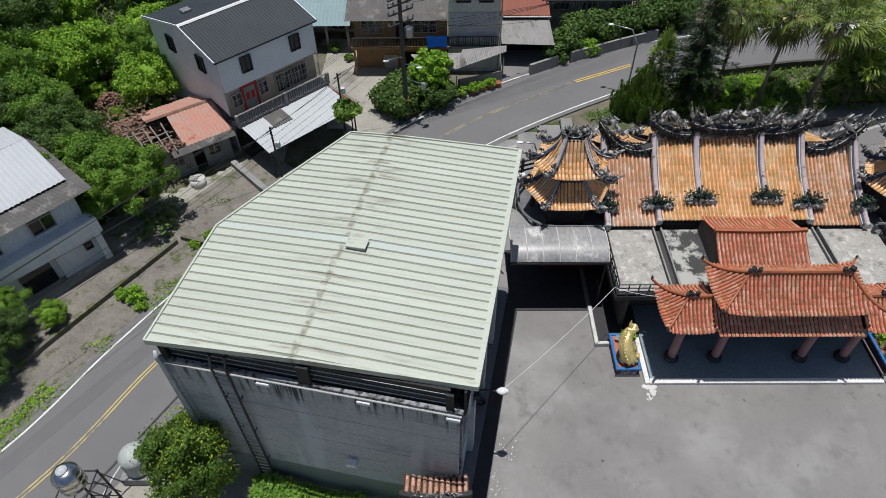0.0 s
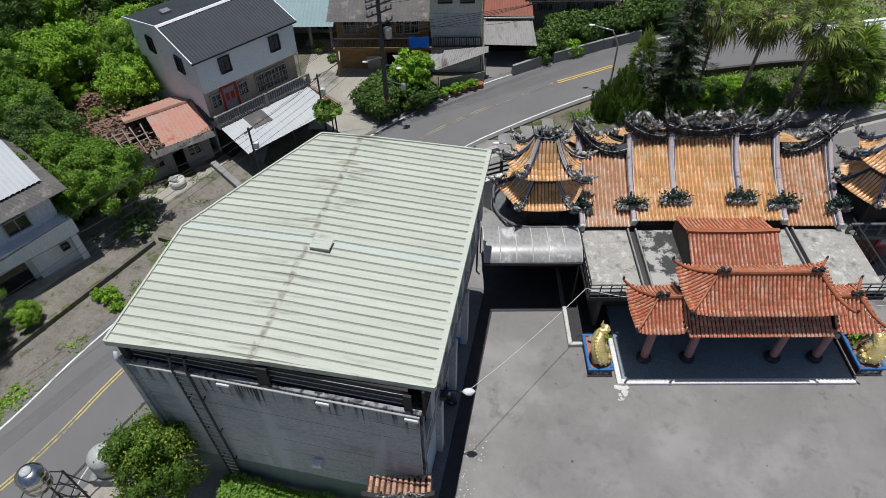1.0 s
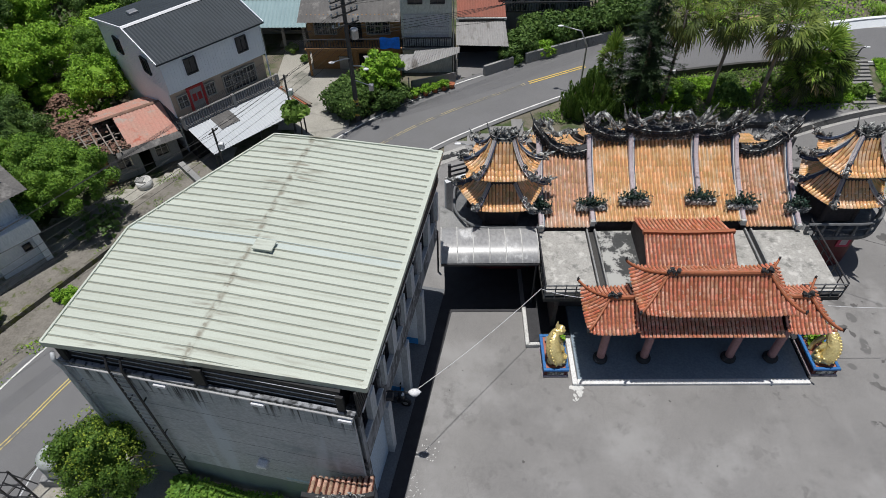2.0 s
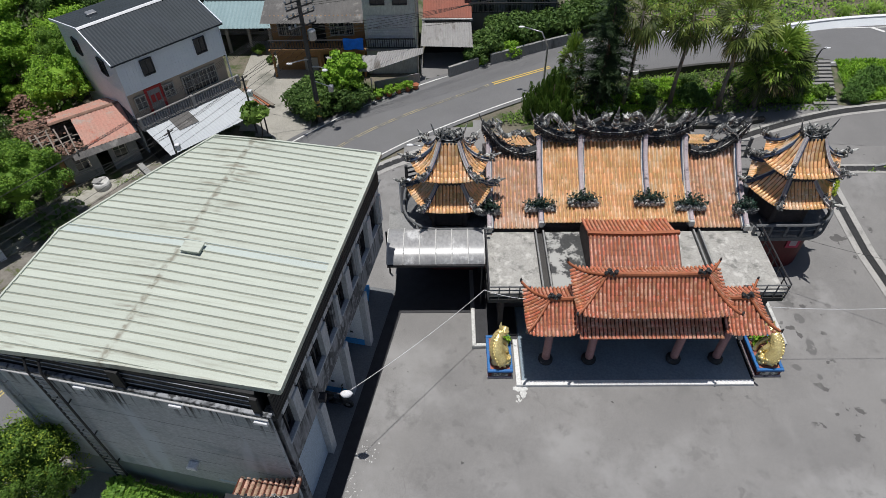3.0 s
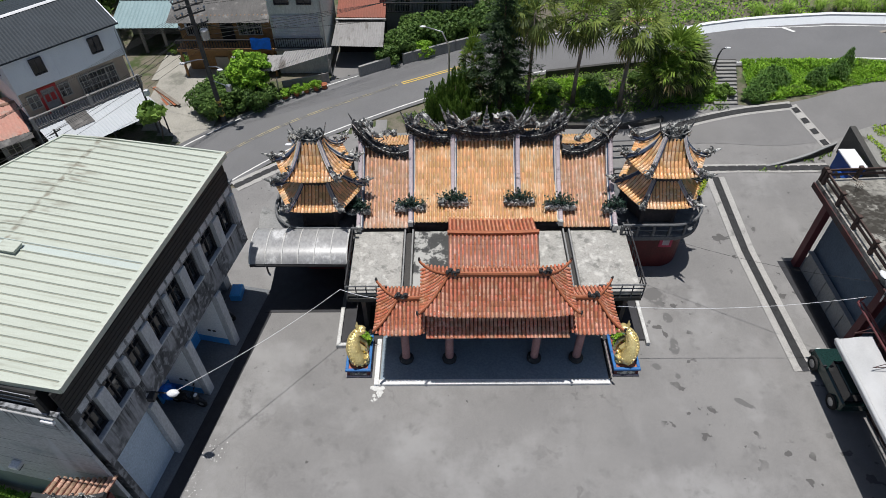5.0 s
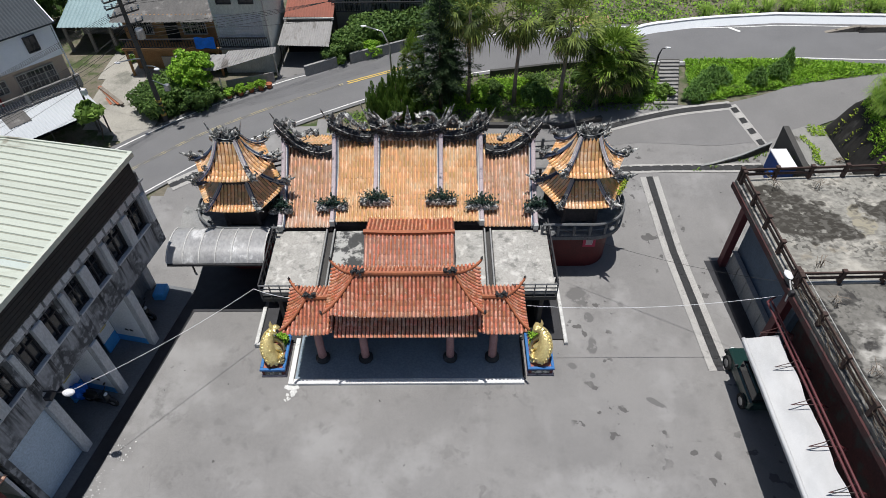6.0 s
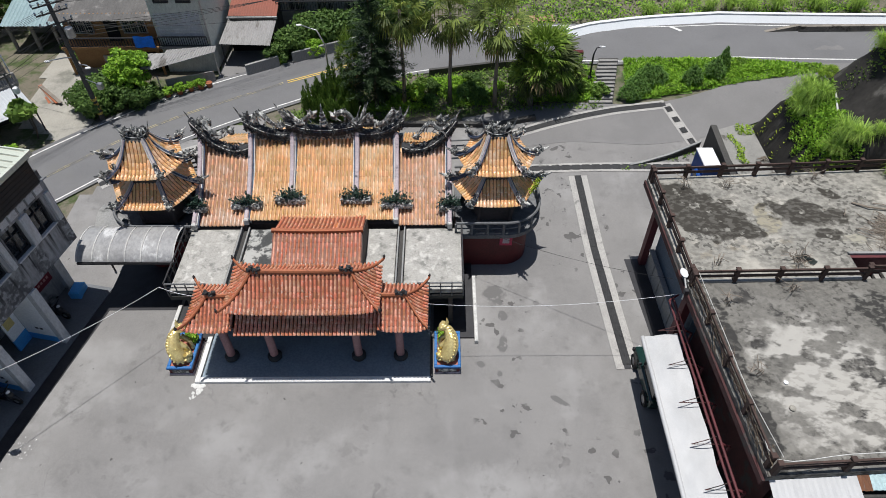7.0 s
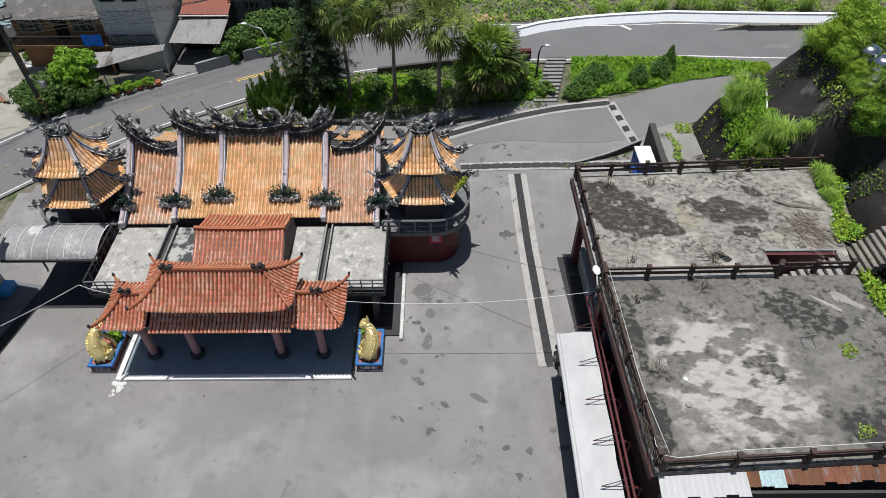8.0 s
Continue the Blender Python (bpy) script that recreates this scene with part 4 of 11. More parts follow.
def dragon(g, p0, p1, h, waves, r, seed):
    """A writhing ridge ornament: a wavy scaled body with a comb, limbs and a raised end."""
    rr = random.Random(seed)
    p0, p1 = Vector(p0), Vector(p1)
    pts, rad = [], []
    n = 22
    for i in range(n + 1):
        t = i / n
        p = p0.lerp(p1, t)
        p.z += h * (0.45 + 0.4 * math.sin(t * waves * math.pi + seed)) * min(1, 4 * t + 0.2)
        p.y += 0.12 * math.sin(t * 9 + seed)
        pts.append(p)
        rad.append(r * (0.35 + 0.9 * math.sin(math.pi * min(1, 0.12 + 0.85 * t))))
    g.tube(pts, rad, 7)
    for i in range(1, n, 1):
        d = Vector((rr.uniform(-0.3, 0.3), rr.uniform(-0.5, 0.5), 1)).normalized()
        g.tube([pts[i], pts[i] + d * (rad[i] + rr.uniform(0.04, 0.11))], [0.05, 0.015], 4)
    for i in (5, 9, 14, 18):
        for sgn in (-1, 1):
            a = pts[i] + Vector((0, sgn * 0.1, -0.02))
            g.tube([a, a + Vector((rr.uniform(-0.2, 0.2), sgn * 0.12, -0.12)), a + Vector((rr.uniform(-0.25, 0.25), sgn * 0.16, -0.28))], [0.05, 0.035, 0.02], 5)
    e = pts[-1]
    g.blob(tuple(e), (r * 1.9, r * 1.4, r * 1.5), seed, 0.9, 8, 6)
    for k in range(7):
        d = Vector((rr.uniform(-1, 1), rr.uniform(-1, 1), rr.uniform(0.1, 1.2))).normalized()
        g.tube([e, e + d * rr.uniform(0.1, 0.18), e + d * rr.uniform(0.2, 0.3) + Vector((rr.uniform(-0.12, 0.12), 0, 0.08))], [0.06, 0.045, 0.015], 5)


def tangle(g, c, size, n, seed, r=0.05):
    """A heap of small carved curls and knobs."""
    rr = random.Random(seed)
    for k in range(n):
        p = Vector((c[0] + rr.uniform(-1, 1) * size[0], c[1] + rr.uniform(-1, 1) * size[1], c[2] + rr.random() * size[2]))
        if rr.random() < 0.4:
            g.blob(tuple(p), (rr.uniform(0.6, 1.4) * r, rr.uniform(0.6, 1.4) * r, rr.uniform(0.8, 1.8) * r), seed + k, 0.8, 6, 5)
        else:
            a, turn, rad = rr.uniform(0, 6.283), rr.choice((-1, 1)) * rr.uniform(0.5, 0.95), r * rr.uniform(1.3, 2.6)
            e = Vector((1, rr.uniform(-0.9, 0.9), 0)).normalized()
            pts = []
            for i in range(6):
                b, q = a + turn * i, rad * (1 - 0.12 * i)
                pts.append(p + e * (q * math.cos(b)) + Vector((0, 0, q * math.sin(b) + 0.25 * i * r)))
            g.tube(pts, [r * 0.5, r * 0.55, r * 0.5, r * 0.4, r * 0.3, r * 0.12], 5)


temple = house_thing("temple", "ornate temple with orange glazed tile roofs", "temple", (14.4, 20, 0))
XC = 14.4
RIBS = [7.95, 10.55, 12.7, 16.05, 18.1, 20.8]
EY, RY = 22.95, 27.0


def main_z(d, ze, zr=5.55, D=RY - EY):
    t = min(1.0, d / D)
    return ze + (zr - ze) * (0.72 * t + 0.28 * t * t)


for lo, hi, y0, ze, yr, zr, name in ((8.0, 10.42, 22.88, 3.12, 26.75, 5.35, "wing"), (10.66, 18.0, 23.05, 3.34, 27.0, 5.6, "centre"), (18.22, 20.75, 22.88, 3.12, 26.75, 5.35, "wing")):
    a, b = Geo(), Geo()
    D = yr - y0
    zf = lambda s, d, ze=ze, zr=zr, D=D: main_z(d, ze, zr, D)  # noqa: E731
    drop = (lambda s, lo=lo: 0.45 * (1 - (s if lo > 12 else 1 - s) ** 2)) if name == "wing" else (lambda s: 0.0)
    tile_face(a, b, (lo, y0), (hi, y0), (0, 1), D, zf, lambda s, D=D, drop=drop: D - drop(s), 0.196, 0.26, 0.052, int(lo * 10), 0.035, 1.9)
    if name == "wing":
        p, q = Geo(), Geo()
        tile_face(p, q, (hi, yr), (lo, yr), (0, -1), 0.45, lambda s, d, zr=zr: zr - 0.12 - 0.42 * d, lambda s, drop=drop: drop(1 - s), seed=int(lo * 10) + 5)
        wpart("roof_tiling", p, M_TILE_OR, temple, "glazed orange barrel tiles", True)
        wpart("channel_tiling", q, M_PAN_OR, temple)
    wpart("roof_tiling", a, M_TILE_WING if name == "wing" else M_TILE_OR, temple, "weathered brownish barrel tiles" if name == "wing" else "glazed orange barrel tiles", True)
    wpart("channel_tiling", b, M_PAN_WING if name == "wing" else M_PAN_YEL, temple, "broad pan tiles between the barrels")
    a, b = Geo(), Geo()
    zf2 = lambda s, d, ze=ze + 0.3, zr=zr, D=3.4: main_z(d, ze, zr, D)  # noqa: E731
    tile_face(a, b, (hi, yr + 3.4), (lo, yr + 3.4), (0, -1), 3.4, zf2, row=0.5, seed=int(lo * 10) + 1)
    wpart("roof_tiling", a, M_TILE_OR, temple, "glazed orange barrel tiles", True)
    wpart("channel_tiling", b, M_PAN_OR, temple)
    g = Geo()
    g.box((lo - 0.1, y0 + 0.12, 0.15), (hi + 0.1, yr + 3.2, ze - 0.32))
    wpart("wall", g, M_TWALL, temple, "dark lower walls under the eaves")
    g = Geo()
    g.add([(lo - 0.1, y0 + 0.02, ze - 0.3), (hi + 0.1, y0 + 0.02, ze - 0.3), (hi + 0.1, yr, zr - 0.36), (lo - 0.1, yr, zr - 0.36), (hi + 0.1, yr + 3.35, ze - 0.1), (lo - 0.1, yr + 3.35, ze - 0.1)],
          [(0, 1, 2, 3), (3, 2, 4, 5), (0, 5, 4, 1), (1, 4, 2), (0, 3, 5)])
    wpart("roof_deck", g, M_TWALL, temple)
# raised ribs running down the slope
for i, x in enumerate(RIBS):
    outer = i in (0, 5)
    yb = {0: 22.75, 5: 22.75, 1: 23.0, 4: 23.0}.get(i, 24.3)
    pts = []
    for t in np.linspace(0, 1, 14):
        y = yb + (26.7 - yb) * t
        pts.append((x, y, main_z(y - EY, 3.25) + 0.02 + 0.45 * t**4))
    wpart("roof_rib", Geo().sweep(pts, [(-0.11, -0.1), (0.11, -0.1), (0.11, 0.2), (0.07, 0.26), (-0.07, 0.26), (-0.11, 0.2)]), M_PINK, temple, "faded pink plaster roof rib")
    side = 0.14 if i < 3 else -0.14
    wpart("rib_trim", Geo().sweep([(px + side, py, pz) for px, py, pz in pts], [(-0.025, -0.1), (0.025, -0.1), (0.025, 0.13), (-0.025, 0.13)]), M_BLUETRIM if i % 2 else M_WHITETRIM, temple)
    wpart("rib_trim", Geo().sweep([(px + side * 1.4, py, pz) for px, py, pz in pts], [(-0.022, -0.1), (0.022, -0.1), (0.022, 0.09), (-0.022, 0.09)]), M_WHITETRIM if i % 2 else M_BLUETRIM, temple)
    if i in (0, 1, 4, 5):
        zb = main_z(yb - EY, 3.25)
        wpart("rib_end", Geo().slab((x - 0.12, yb - 0.12, zb - 0.1), (x + 0.12, yb + 0.1, zb + 0.26), 0.05), M_WHITETRIM, temple, "white rib-end block")
    # ceramic flower-heap at the rib's foot
    py = {0: 23.6, 5: 23.6, 1: 23.75, 4: 23.75}.get(i, 24.0)
    pz = main_z(py - EY, 3.25)
    w = 0.55 if outer else 0.76
    heap = wpart("ornament_base", Geo().slab((x - w, py - 0.22, pz + 0.02), (x + w, py + 0.2, pz + 0.32), 0.08), M_ORNAMENT, temple, "pale carved cloud base")
    g = Geo()
    tangle(g, (x, py - 0.16, pz + 0.06), (w, 0.12, 0.24), 46, 50 + i, 0.055)
    part("carving", g, M_WHITETRIM if not outer else M_ORNAMENT, heap)
    g = Geo()
    rr = random.Random(60 + i)
    for k in range(340):
        q = Vector((x + rr.gauss(0, w * 0.5), py + rr.uniform(-0.2, 0.26), pz + 0.26 + abs(rr.gauss(0, 0.17))))
        q.x = max(x - w * 1.05, min(x + w * 1.05, q.x))
        d = Vector((rr.uniform(-1, 1), rr.uniform(-1, 0.6), rr.uniform(0, 1.2))).normalized()
        s = d.cross(Vector((0, 0, 1))).normalized() * rr.uniform(0.03, 0.065)
        t = q + d * rr.uniform(0.08, 0.2)
        g.add([q, (q + t) / 2 + s, t, (q + t) / 2 - s], [(0, 1, 2, 3)])
    for k in range(6):
        q = (x + rr.uniform(-0.12, 0.12), py + 0.15 + 0.05 * k, pz + 0.35 + 0.06 * k)
        g.blob(q, 0.07, k, 0.8, 6, 5)
    part("ceramic_foliage", g, M_GREENCER, heap, "dark green ceramic foliage")


def horn(g, p, dx, h, bend, r=0.07):
    """An upswept ridge tip."""
    p = Vector(p)
    pts = [p + Vector((dx * t, 0, h * t**1.6)) + Vector((bend * t * t, 0, 0)) for t in np.linspace(0, 1, 8)]
    g.tube(pts, [r * (1 - 0.85 * t) for t in np.linspace(0, 1, 8)], 6)


def ridge_run(x0, x1, z0, z1, zmid, seed, y=26.95, fall=0.0):
    """One boat-shaped ridge section with its carved crest."""
    pts = []
    for t in np.linspace(0, 1, 18):
        x = x0 + (x1 - x0) * t
        z = z0 * (1 - t) + z1 * t - (((z0 + z1) / 2) - zmid) * (1 - (2 * t - 1) ** 2)
        f = fall * (1 - (1 - t) ** 2)
        pts.append((x, y - f, z - 0.62 * f))
    rd = wpart("ridge", Geo().sweep(pts, [(-0.16, -0.42), (0.16, -0.42), (0.2, -0.08), (0.2, 0.06), (0.1, 0.12), (-0.1, 0.12), (-0.2, 0.06), (-0.2, -0.08)]), M_BLACKRIDGE, temple, "black mossy curved ridge")
    if not fall:
        wpart("ridge_wall", Geo().box((min(x0, x1) + 0.1, y - 0.1, 5.0), (max(x0, x1) - 0.1, y + 0.1, min(z0, z1, zmid) - 0.2)), M_ORNAMENT, temple)
    for off, mt in ((-0.215, M_WHITETRIM), (-0.2, M_BLUETRIM)):
        part("ridge_moulding", Geo().tube([(p[0], p[1] + off, p[2] + (0.0 if mt is M_WHITETRIM else -0.14)) for p in pts], 0.025, 5), mt, rd)
    g = Geo()
    for i in range(1, 17, 2):
        tangle(g, (pts[i][0], pts[i][1], pts[i][2] - 0.1), (abs(x1 - x0) * 0.06, 0.16, 0.3), int(2.2 * abs(x1 - x0)), seed + i, 0.055)
    part("carving", g, M_ORNAMENT, rd, "sooty carved ridge crest")
    g = Geo()
    for i in range(1, 17):
        tangle(g, (pts[i][0], pts[i][1] - 0.24, pts[i][2] - 0.45), (abs(x1 - x0) * 0.04, 0.1, 0.5), 15, seed + 40 + i, 0.045)
    part("frieze_carving", g, M_SOOTCARVE, rd, "blackened carved ridge frieze")
    return rd, pts


for sg in (-1, 1):
    X = lambda v, sg=sg: XC + sg * v  # noqa: E731
    rd, pts = ridge_run(X(6.75), X(3.95), 6.75, 5.75, 5.62, 11 + sg, y=26.85, fall=0.45)
    g = Geo()
    horn(g, (X(6.5), 26.9, 6.35), sg * 0.3, 0.9, sg * 0.15, 0.11)
    part("ridge_horn", g, M_ORNAMENT, rd, "upswept ridge tip")
    g = Geo()
    dragon(g, (X(6.4), 26.75, 6.4), (X(4.7), 26.5, 5.75), 0.7, 2.2, 0.1, 21 + sg)
    part("ridge_crest", g, M_ORNAMENT, rd, "sooty grey writhing carved crest")
    rd, pts = ridge_run(X(4.1), X(1.7), 6.75, 5.95, 6.0, 13 + sg)
    g = Geo()
    horn(g, (X(3.9), 26.95, 6.45), sg * 0.35, 1.0, sg * 0.15, 0.12)
    part("ridge_horn", g, M_ORNAMENT, rd, "upswept ridge tip")
    g = Geo()
    dragon(g, (X(3.9), 26.95, 6.55), (X(2.3), 26.95, 6.2), 0.75, 2.0, 0.12, 31 + sg)
    part("ridge_crest", g, M_ORNAMENT, rd, "sooty grey writhing carved crest")
rd, pts = ridge_run(XC - 1.95, XC + 1.95, 6.55, 6.55, 6.15, 17)
for sg in (-1, 1):
    for v, dx, hh, bend, q in ((1.85, 0.35, 1.2, 0.15, 0.13), (1.55, 0.3, 0.95, 0.1, 0.09)):
        g = Geo()
        horn(g, (XC + sg * v, 26.95, 6.5), sg * dx, hh, sg * bend, q)
        part("ridge_horn", g, M_ORNAMENT, rd, "upswept ridge tip")
    g = Geo()
    dragon(g, (XC + sg * 1.7, 26.95, 6.5), (XC + sg * 0.55, 26.95, 6.4), 0.85, 1.6, 0.14, 41 + sg)
    part("ridge_crest", g, M_ORNAMENT, rd, "sooty grey writhing carved crest")
g = Geo().lathe([(0.2, 0), (0.22, 0.12), (0.12, 0.16), (0.19, 0.28), (0.19, 0.34), (0.1, 0.4), (0.16, 0.52), (0.16, 0.57), (0.08, 0.63), (0.12, 0.74), (0.05, 0.82), (0.07, 0.9), (0.01, 1.25)], 8, (XC, 26.8, 6.45))
part("finial", g, M_ORNAMENT, rd, "stepped pagoda finial")
for q, (v, zb, hh) in enumerate(((-6.55, 6.5, 0.7), (-3.95, 6.7, 0.95), (-1.75, 6.55, 1.25), (1.75, 6.55, 1.25), (3.95, 6.7, 0.95), (6.55, 6.5, 0.7))):
    g = Geo()
    rr = random.Random(900 + q)
    for k in range(4):
        p = Vector((XC + v * 0.93 + rr.uniform(-0.25, 0.25), 26.95 + rr.uniform(-0.1, 0.1), zb - 0.1))
        d = Vector((rr.uniform(-0.5, 0.5) + 0.25 * (1 if v > 0 else -1), rr.uniform(-0.3, 0.3), 1)).normalized()
        L = hh * rr.uniform(0.5, 1.0)
        g.tube([p, p + d * L * 0.5 + Vector((rr.uniform(-0.15, 0.15), 0, 0)), p + d * L * 0.85 + Vector((rr.uniform(-0.2, 0.2), 0, 0))], [0.11, 0.09, 0.03], 6)
        g.blob(tuple(p + d * L * 0.45), (0.09, 0.08, 0.12), k, 0.8, 7, 5)
    part("bird_carving", g, M_ORNAMENT, rd, "pale spread-winged carving")

# ---- hexagonal pavilions ----


def pavilion(cx, cy, seed, right):
    pv = house_thing("pavilion", "two-tiered hexagonal pavilion with orange tile roofs", "pavilion", (cx, cy, 0), "pavilions flanking the roof")

    ry = cy - 0.3

    def ring(hw, fe, dp):
        """Corners of a hexagon that is broad in front: half width, half front edge, half depth."""
        return [Vector((x, y, 0)) for x, y in ((-fe, -dp), (fe, -dp), (hw, 0), (fe, dp), (-fe, dp), (-hw, 0))]

    def tier(V, T, ze, zt, lift, curve=2.6):
        """Six curved tile faces that climb from the corners V to the corners T."""
        for k in range(6):
            A, B, T0, T1 = V[k], V[(k + 1) % 6], T[k], T[(k + 1) % 6]
            L = (B - A).length
            e = (B - A) / L
            n = Vector((-e.y, e.x, 0))
            D = min((T0 - A).dot(n), (T1 - A).dot(n))
            c0, c1 = max(0.02, (T0 - A).dot(e)), max(0.02, L - (T1 - A).dot(e))
            zf = lambda s, d, D=D: ze + (zt - ze) * (0.32 * min(1, d / D) + 0.68 * min(1, d / D) ** curve) + lift * abs(2 * s - 1) ** 3 * (1 - min(1, d / D))  # noqa: E731
            dm = lambda s, D=D, L=L, c0=c0, c1=c1: min(D, D * s * L / c0, D * (1 - s) * L / c1)  # noqa: E731
            p, q = Geo(), Geo()
            tile_face(p, q, (cx + A.x, ry + A.y), (cx + B.x, ry + B.y), (n.x, n.y), D, zf, dm, row=0.22, seed=seed + k)
            wpart("roof_tiling", p, M_TILE_OR, pv, "glazed orange barrel tiles", True)
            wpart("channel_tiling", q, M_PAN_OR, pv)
            o = A.normalized() * 0.2
            pts = []
            for i in range(9):
                t = i / 8
                w = (A + o).lerp(T0, t)
                pts.append((cx + w.x, ry + w.y, ze + (zt - ze) * (0.32 * t + 0.68 * t**curve) + (lift + 0.05) * (1 - t) ** 2 + 0.05))
            hip = wpart("hip_ridge", Geo().sweep(pts, [(-0.07, -0.05), (0.07, -0.05), (0.07, 0.1), (0.04, 0.15), (-0.04, 0.15), (-0.07, 0.1)]), M_PINK if k < 2 else M_BLUETRIM, pv)
            part("ridge_moulding", Geo().tube([(x, y, z + 0.17) for x, y, z in pts], 0.022, 5), M_WHITETRIM, hip)
            for sd in (-1, 1):
                s = Vector((-(T0 - A).y, (T0 - A).x, 0)).normalized() * 0.095 * sd
                part("ridge_moulding", Geo().tube([(x + s.x, y + s.y, z + 0.06) for x, y, z in pts], 0.026, 5), M_WHITETRIM if sd > 0 else M_BLUETRIM, hip)
            g = Geo()
            tangle(g, (pts[0][0], pts[0][1], pts[0][2] + 0.05), (0.17, 0.17, 0.3), 18, seed + 7 * k, 0.06)
            tangle(g, (pts[3][0], pts[3][1], pts[3][2] + 0.1), (0.1, 0.1, 0.22), 9, seed + 9 * k, 0.05)
            u = A.normalized()
            head = Vector(pts[0]) + u * 0.2 + Vector((0, 0, 0.32))
            g.tube([Vector(pts[2]) + Vector((0, 0, 0.16)), Vector(pts[1]) + Vector((0, 0, 0.3)), Vector(pts[0]) + Vector((0, 0, 0.2)), head, head + u * 0.26 + Vector((0, 0, 0.12))], [0.06, 0.09, 0.08, 0.075, 0.03], 6)
            tagged(part("corner_carving", g, M_ORNAMENT, hip, "sooty carved corner ornament"), kind="stuff")

    def hexa(V, z0, z1, m, name, label=""):
        return wpart(name, Geo().prism([(cx + v.x, ry + v.y) for v in V], z0, z1), m, pv, label)

    hexa(ring(1.95, 1.1, 1.66), 4.34, 4.42, M_BLACKRIDGE, "eave_board")
    tier(ring(2.15, 1.2, 1.85), ring(1.02, 0.62, 0.84), 4.46, 5.3, 0.1, 1.7)
    hexa(ring(1.02, 0.62, 0.84), 4.42, 5.95, M_TWALL, "drum", "dark drum between the roof tiers")
    tier(ring(1.85, 1.16, 1.44), ring(0.47, 0.46, 0.34), 6.02, 7.45, 0.12)
    hexa(ring(1.68, 1.05, 1.3), 5.92, 6.0, M_BLACKRIDGE, "eave_board")
    wpart("cap", Geo().box((cx - 0.52, ry - 0.36, 6.85), (cx + 0.52, ry + 0.36, 7.48)), M_BLACKRIDGE, pv)
    # boat-shaped ridge whose ends sweep up into horns
    pts = [(cx + 0.62 * (2 * t - 1), ry, 7.52 + 0.26 * (2 * t - 1) ** 2) for t in np.linspace(0, 1, 11)]
    rd = wpart("ridge", Geo().sweep(pts, [(-0.12, -0.22), (0.12, -0.22), (0.15, 0.06), (-0.15, 0.06)]), M_BLACKRIDGE, pv)
    part("ridge_moulding", Geo().tube([(x, y - 0.16, z + 0.02) for x, y, z in pts], 0.025, 5), M_WHITETRIM, rd)
    for sg in (-1, 1):
        g = Geo()
        horn(g, (cx + sg * 0.56, ry, 7.7), sg * 0.28, 0.75, sg * 0.02, 0.085)
        part("ridge_horn", g, M_ORNAMENT, rd, "upswept ridge tip")
        g = Geo()
        dragon(g, (cx + sg * 0.6, ry, 7.7), (cx + sg * 0.15, ry, 7.62), 0.35, 1.5, 0.07, seed + sg)
        part("ridge_crest", g, M_ORNAMENT, rd, "sooty writhing carved crest")
    g = Geo()
    tangle(g, (cx, ry, 7.55), (0.4, 0.1, 0.4), 22, seed + 3, 0.055)
    tagged(part("ridge_carving", g, M_ORNAMENT, rd, "sooty carved curls"), kind="stuff")
    # columns, balcony, drum below
    for k in range(6):
        a = radians(60 * k - 120)
        wpart("column", Geo().lathe([(0.16, 0), (0.13, 0.1), (0.13, 1.4), (0.18, 1.45)], 10, (cx + 1.55 * math.cos(a), cy + 1.55 * math.sin(a), 2.9)), M_TWALL, pv)
    hexa(ring(1.3, 0.75, 1.1), 2.9, 4.34, M_TWALL, "inner_wall")
    sd = 1 if right else -1

    def outline(inset):
        """Front, rounded outer end and back of the balcony, from the temple's side round to it again."""
        pts = [(-2.0, -2.42 + inset)]
        for ox, oy, a0 in ((0.55, -0.55, -90), (0.55, 0.3, 0)):
            pts += [(ox + (1.87 - inset) * math.cos(radians(a0 + 10 * k)), oy + (1.87 - inset) * math.sin(radians(a0 + 10 * k))) for k in range(10)]
        pts.append((-2.0, 2.17 - inset))
        pts = [(cx + sd * x, cy + y) for x, y in pts]
        return pts if right else pts[::-1]

    wpart("balcony_slab", Geo().prism(outline(0.0), 2.55, 2.78), M_RAILGREY, pv, "grey balcony slab with rounded end")
    edge = outline(0.08)
    rail = wpart("balcony_rail", Geo().tube([(x, y, 3.55) for x, y in edge], 0.07, 6), M_RAILGREY, pv, "grey cast balcony railing")
    part("lower_rail", Geo().tube([(x, y, 3.2) for x, y in edge], 0.04, 6), M_RAILGREY, rail)
    post = Geo().slab((-0.06, -0.06, 0), (0.06, 0.06, 0.7), 0.02).mesh("rail_post")
    post.materials.append(M_RAILGREY)
    run = 0.0
    for (xa, ya), (xb, yb) in zip(edge, edge[1:]):
        seg = math.hypot(xb - xa, yb - ya)
        while run <= seg:
            part("rail_post", post, M_RAILGREY, rail).location = (xa + (xb - xa) * run / seg, ya + (yb - ya) * run / seg, 2.8)
            run += 0.8
        run -= seg
    wpart("round_base", Geo().prism(outline(0.55), 0.0, 2.54), M_REDBASE, pv, "deep red base with rounded end")
    if right:
        w = wpart("plaque", Geo().box((cx + 0.3, cy - 1.93, 1.55), (cx + 0.95, cy - 1.872, 2.2)), mat("crimson_plaque", (0.5, 0.03, 0.09), rough=0.5), pv, "crimson plaque with a pale character bar")
        part("plaque_bar", Geo().box((cx + 0.45, cy - 1.94, 1.7), (cx + 0.8, cy - 1.931, 2.05)), M_PINK, w)
    return pv


pavilion(5.95, 24.75, 100, False)
pavilion(23.1, 24.85, 200, True)

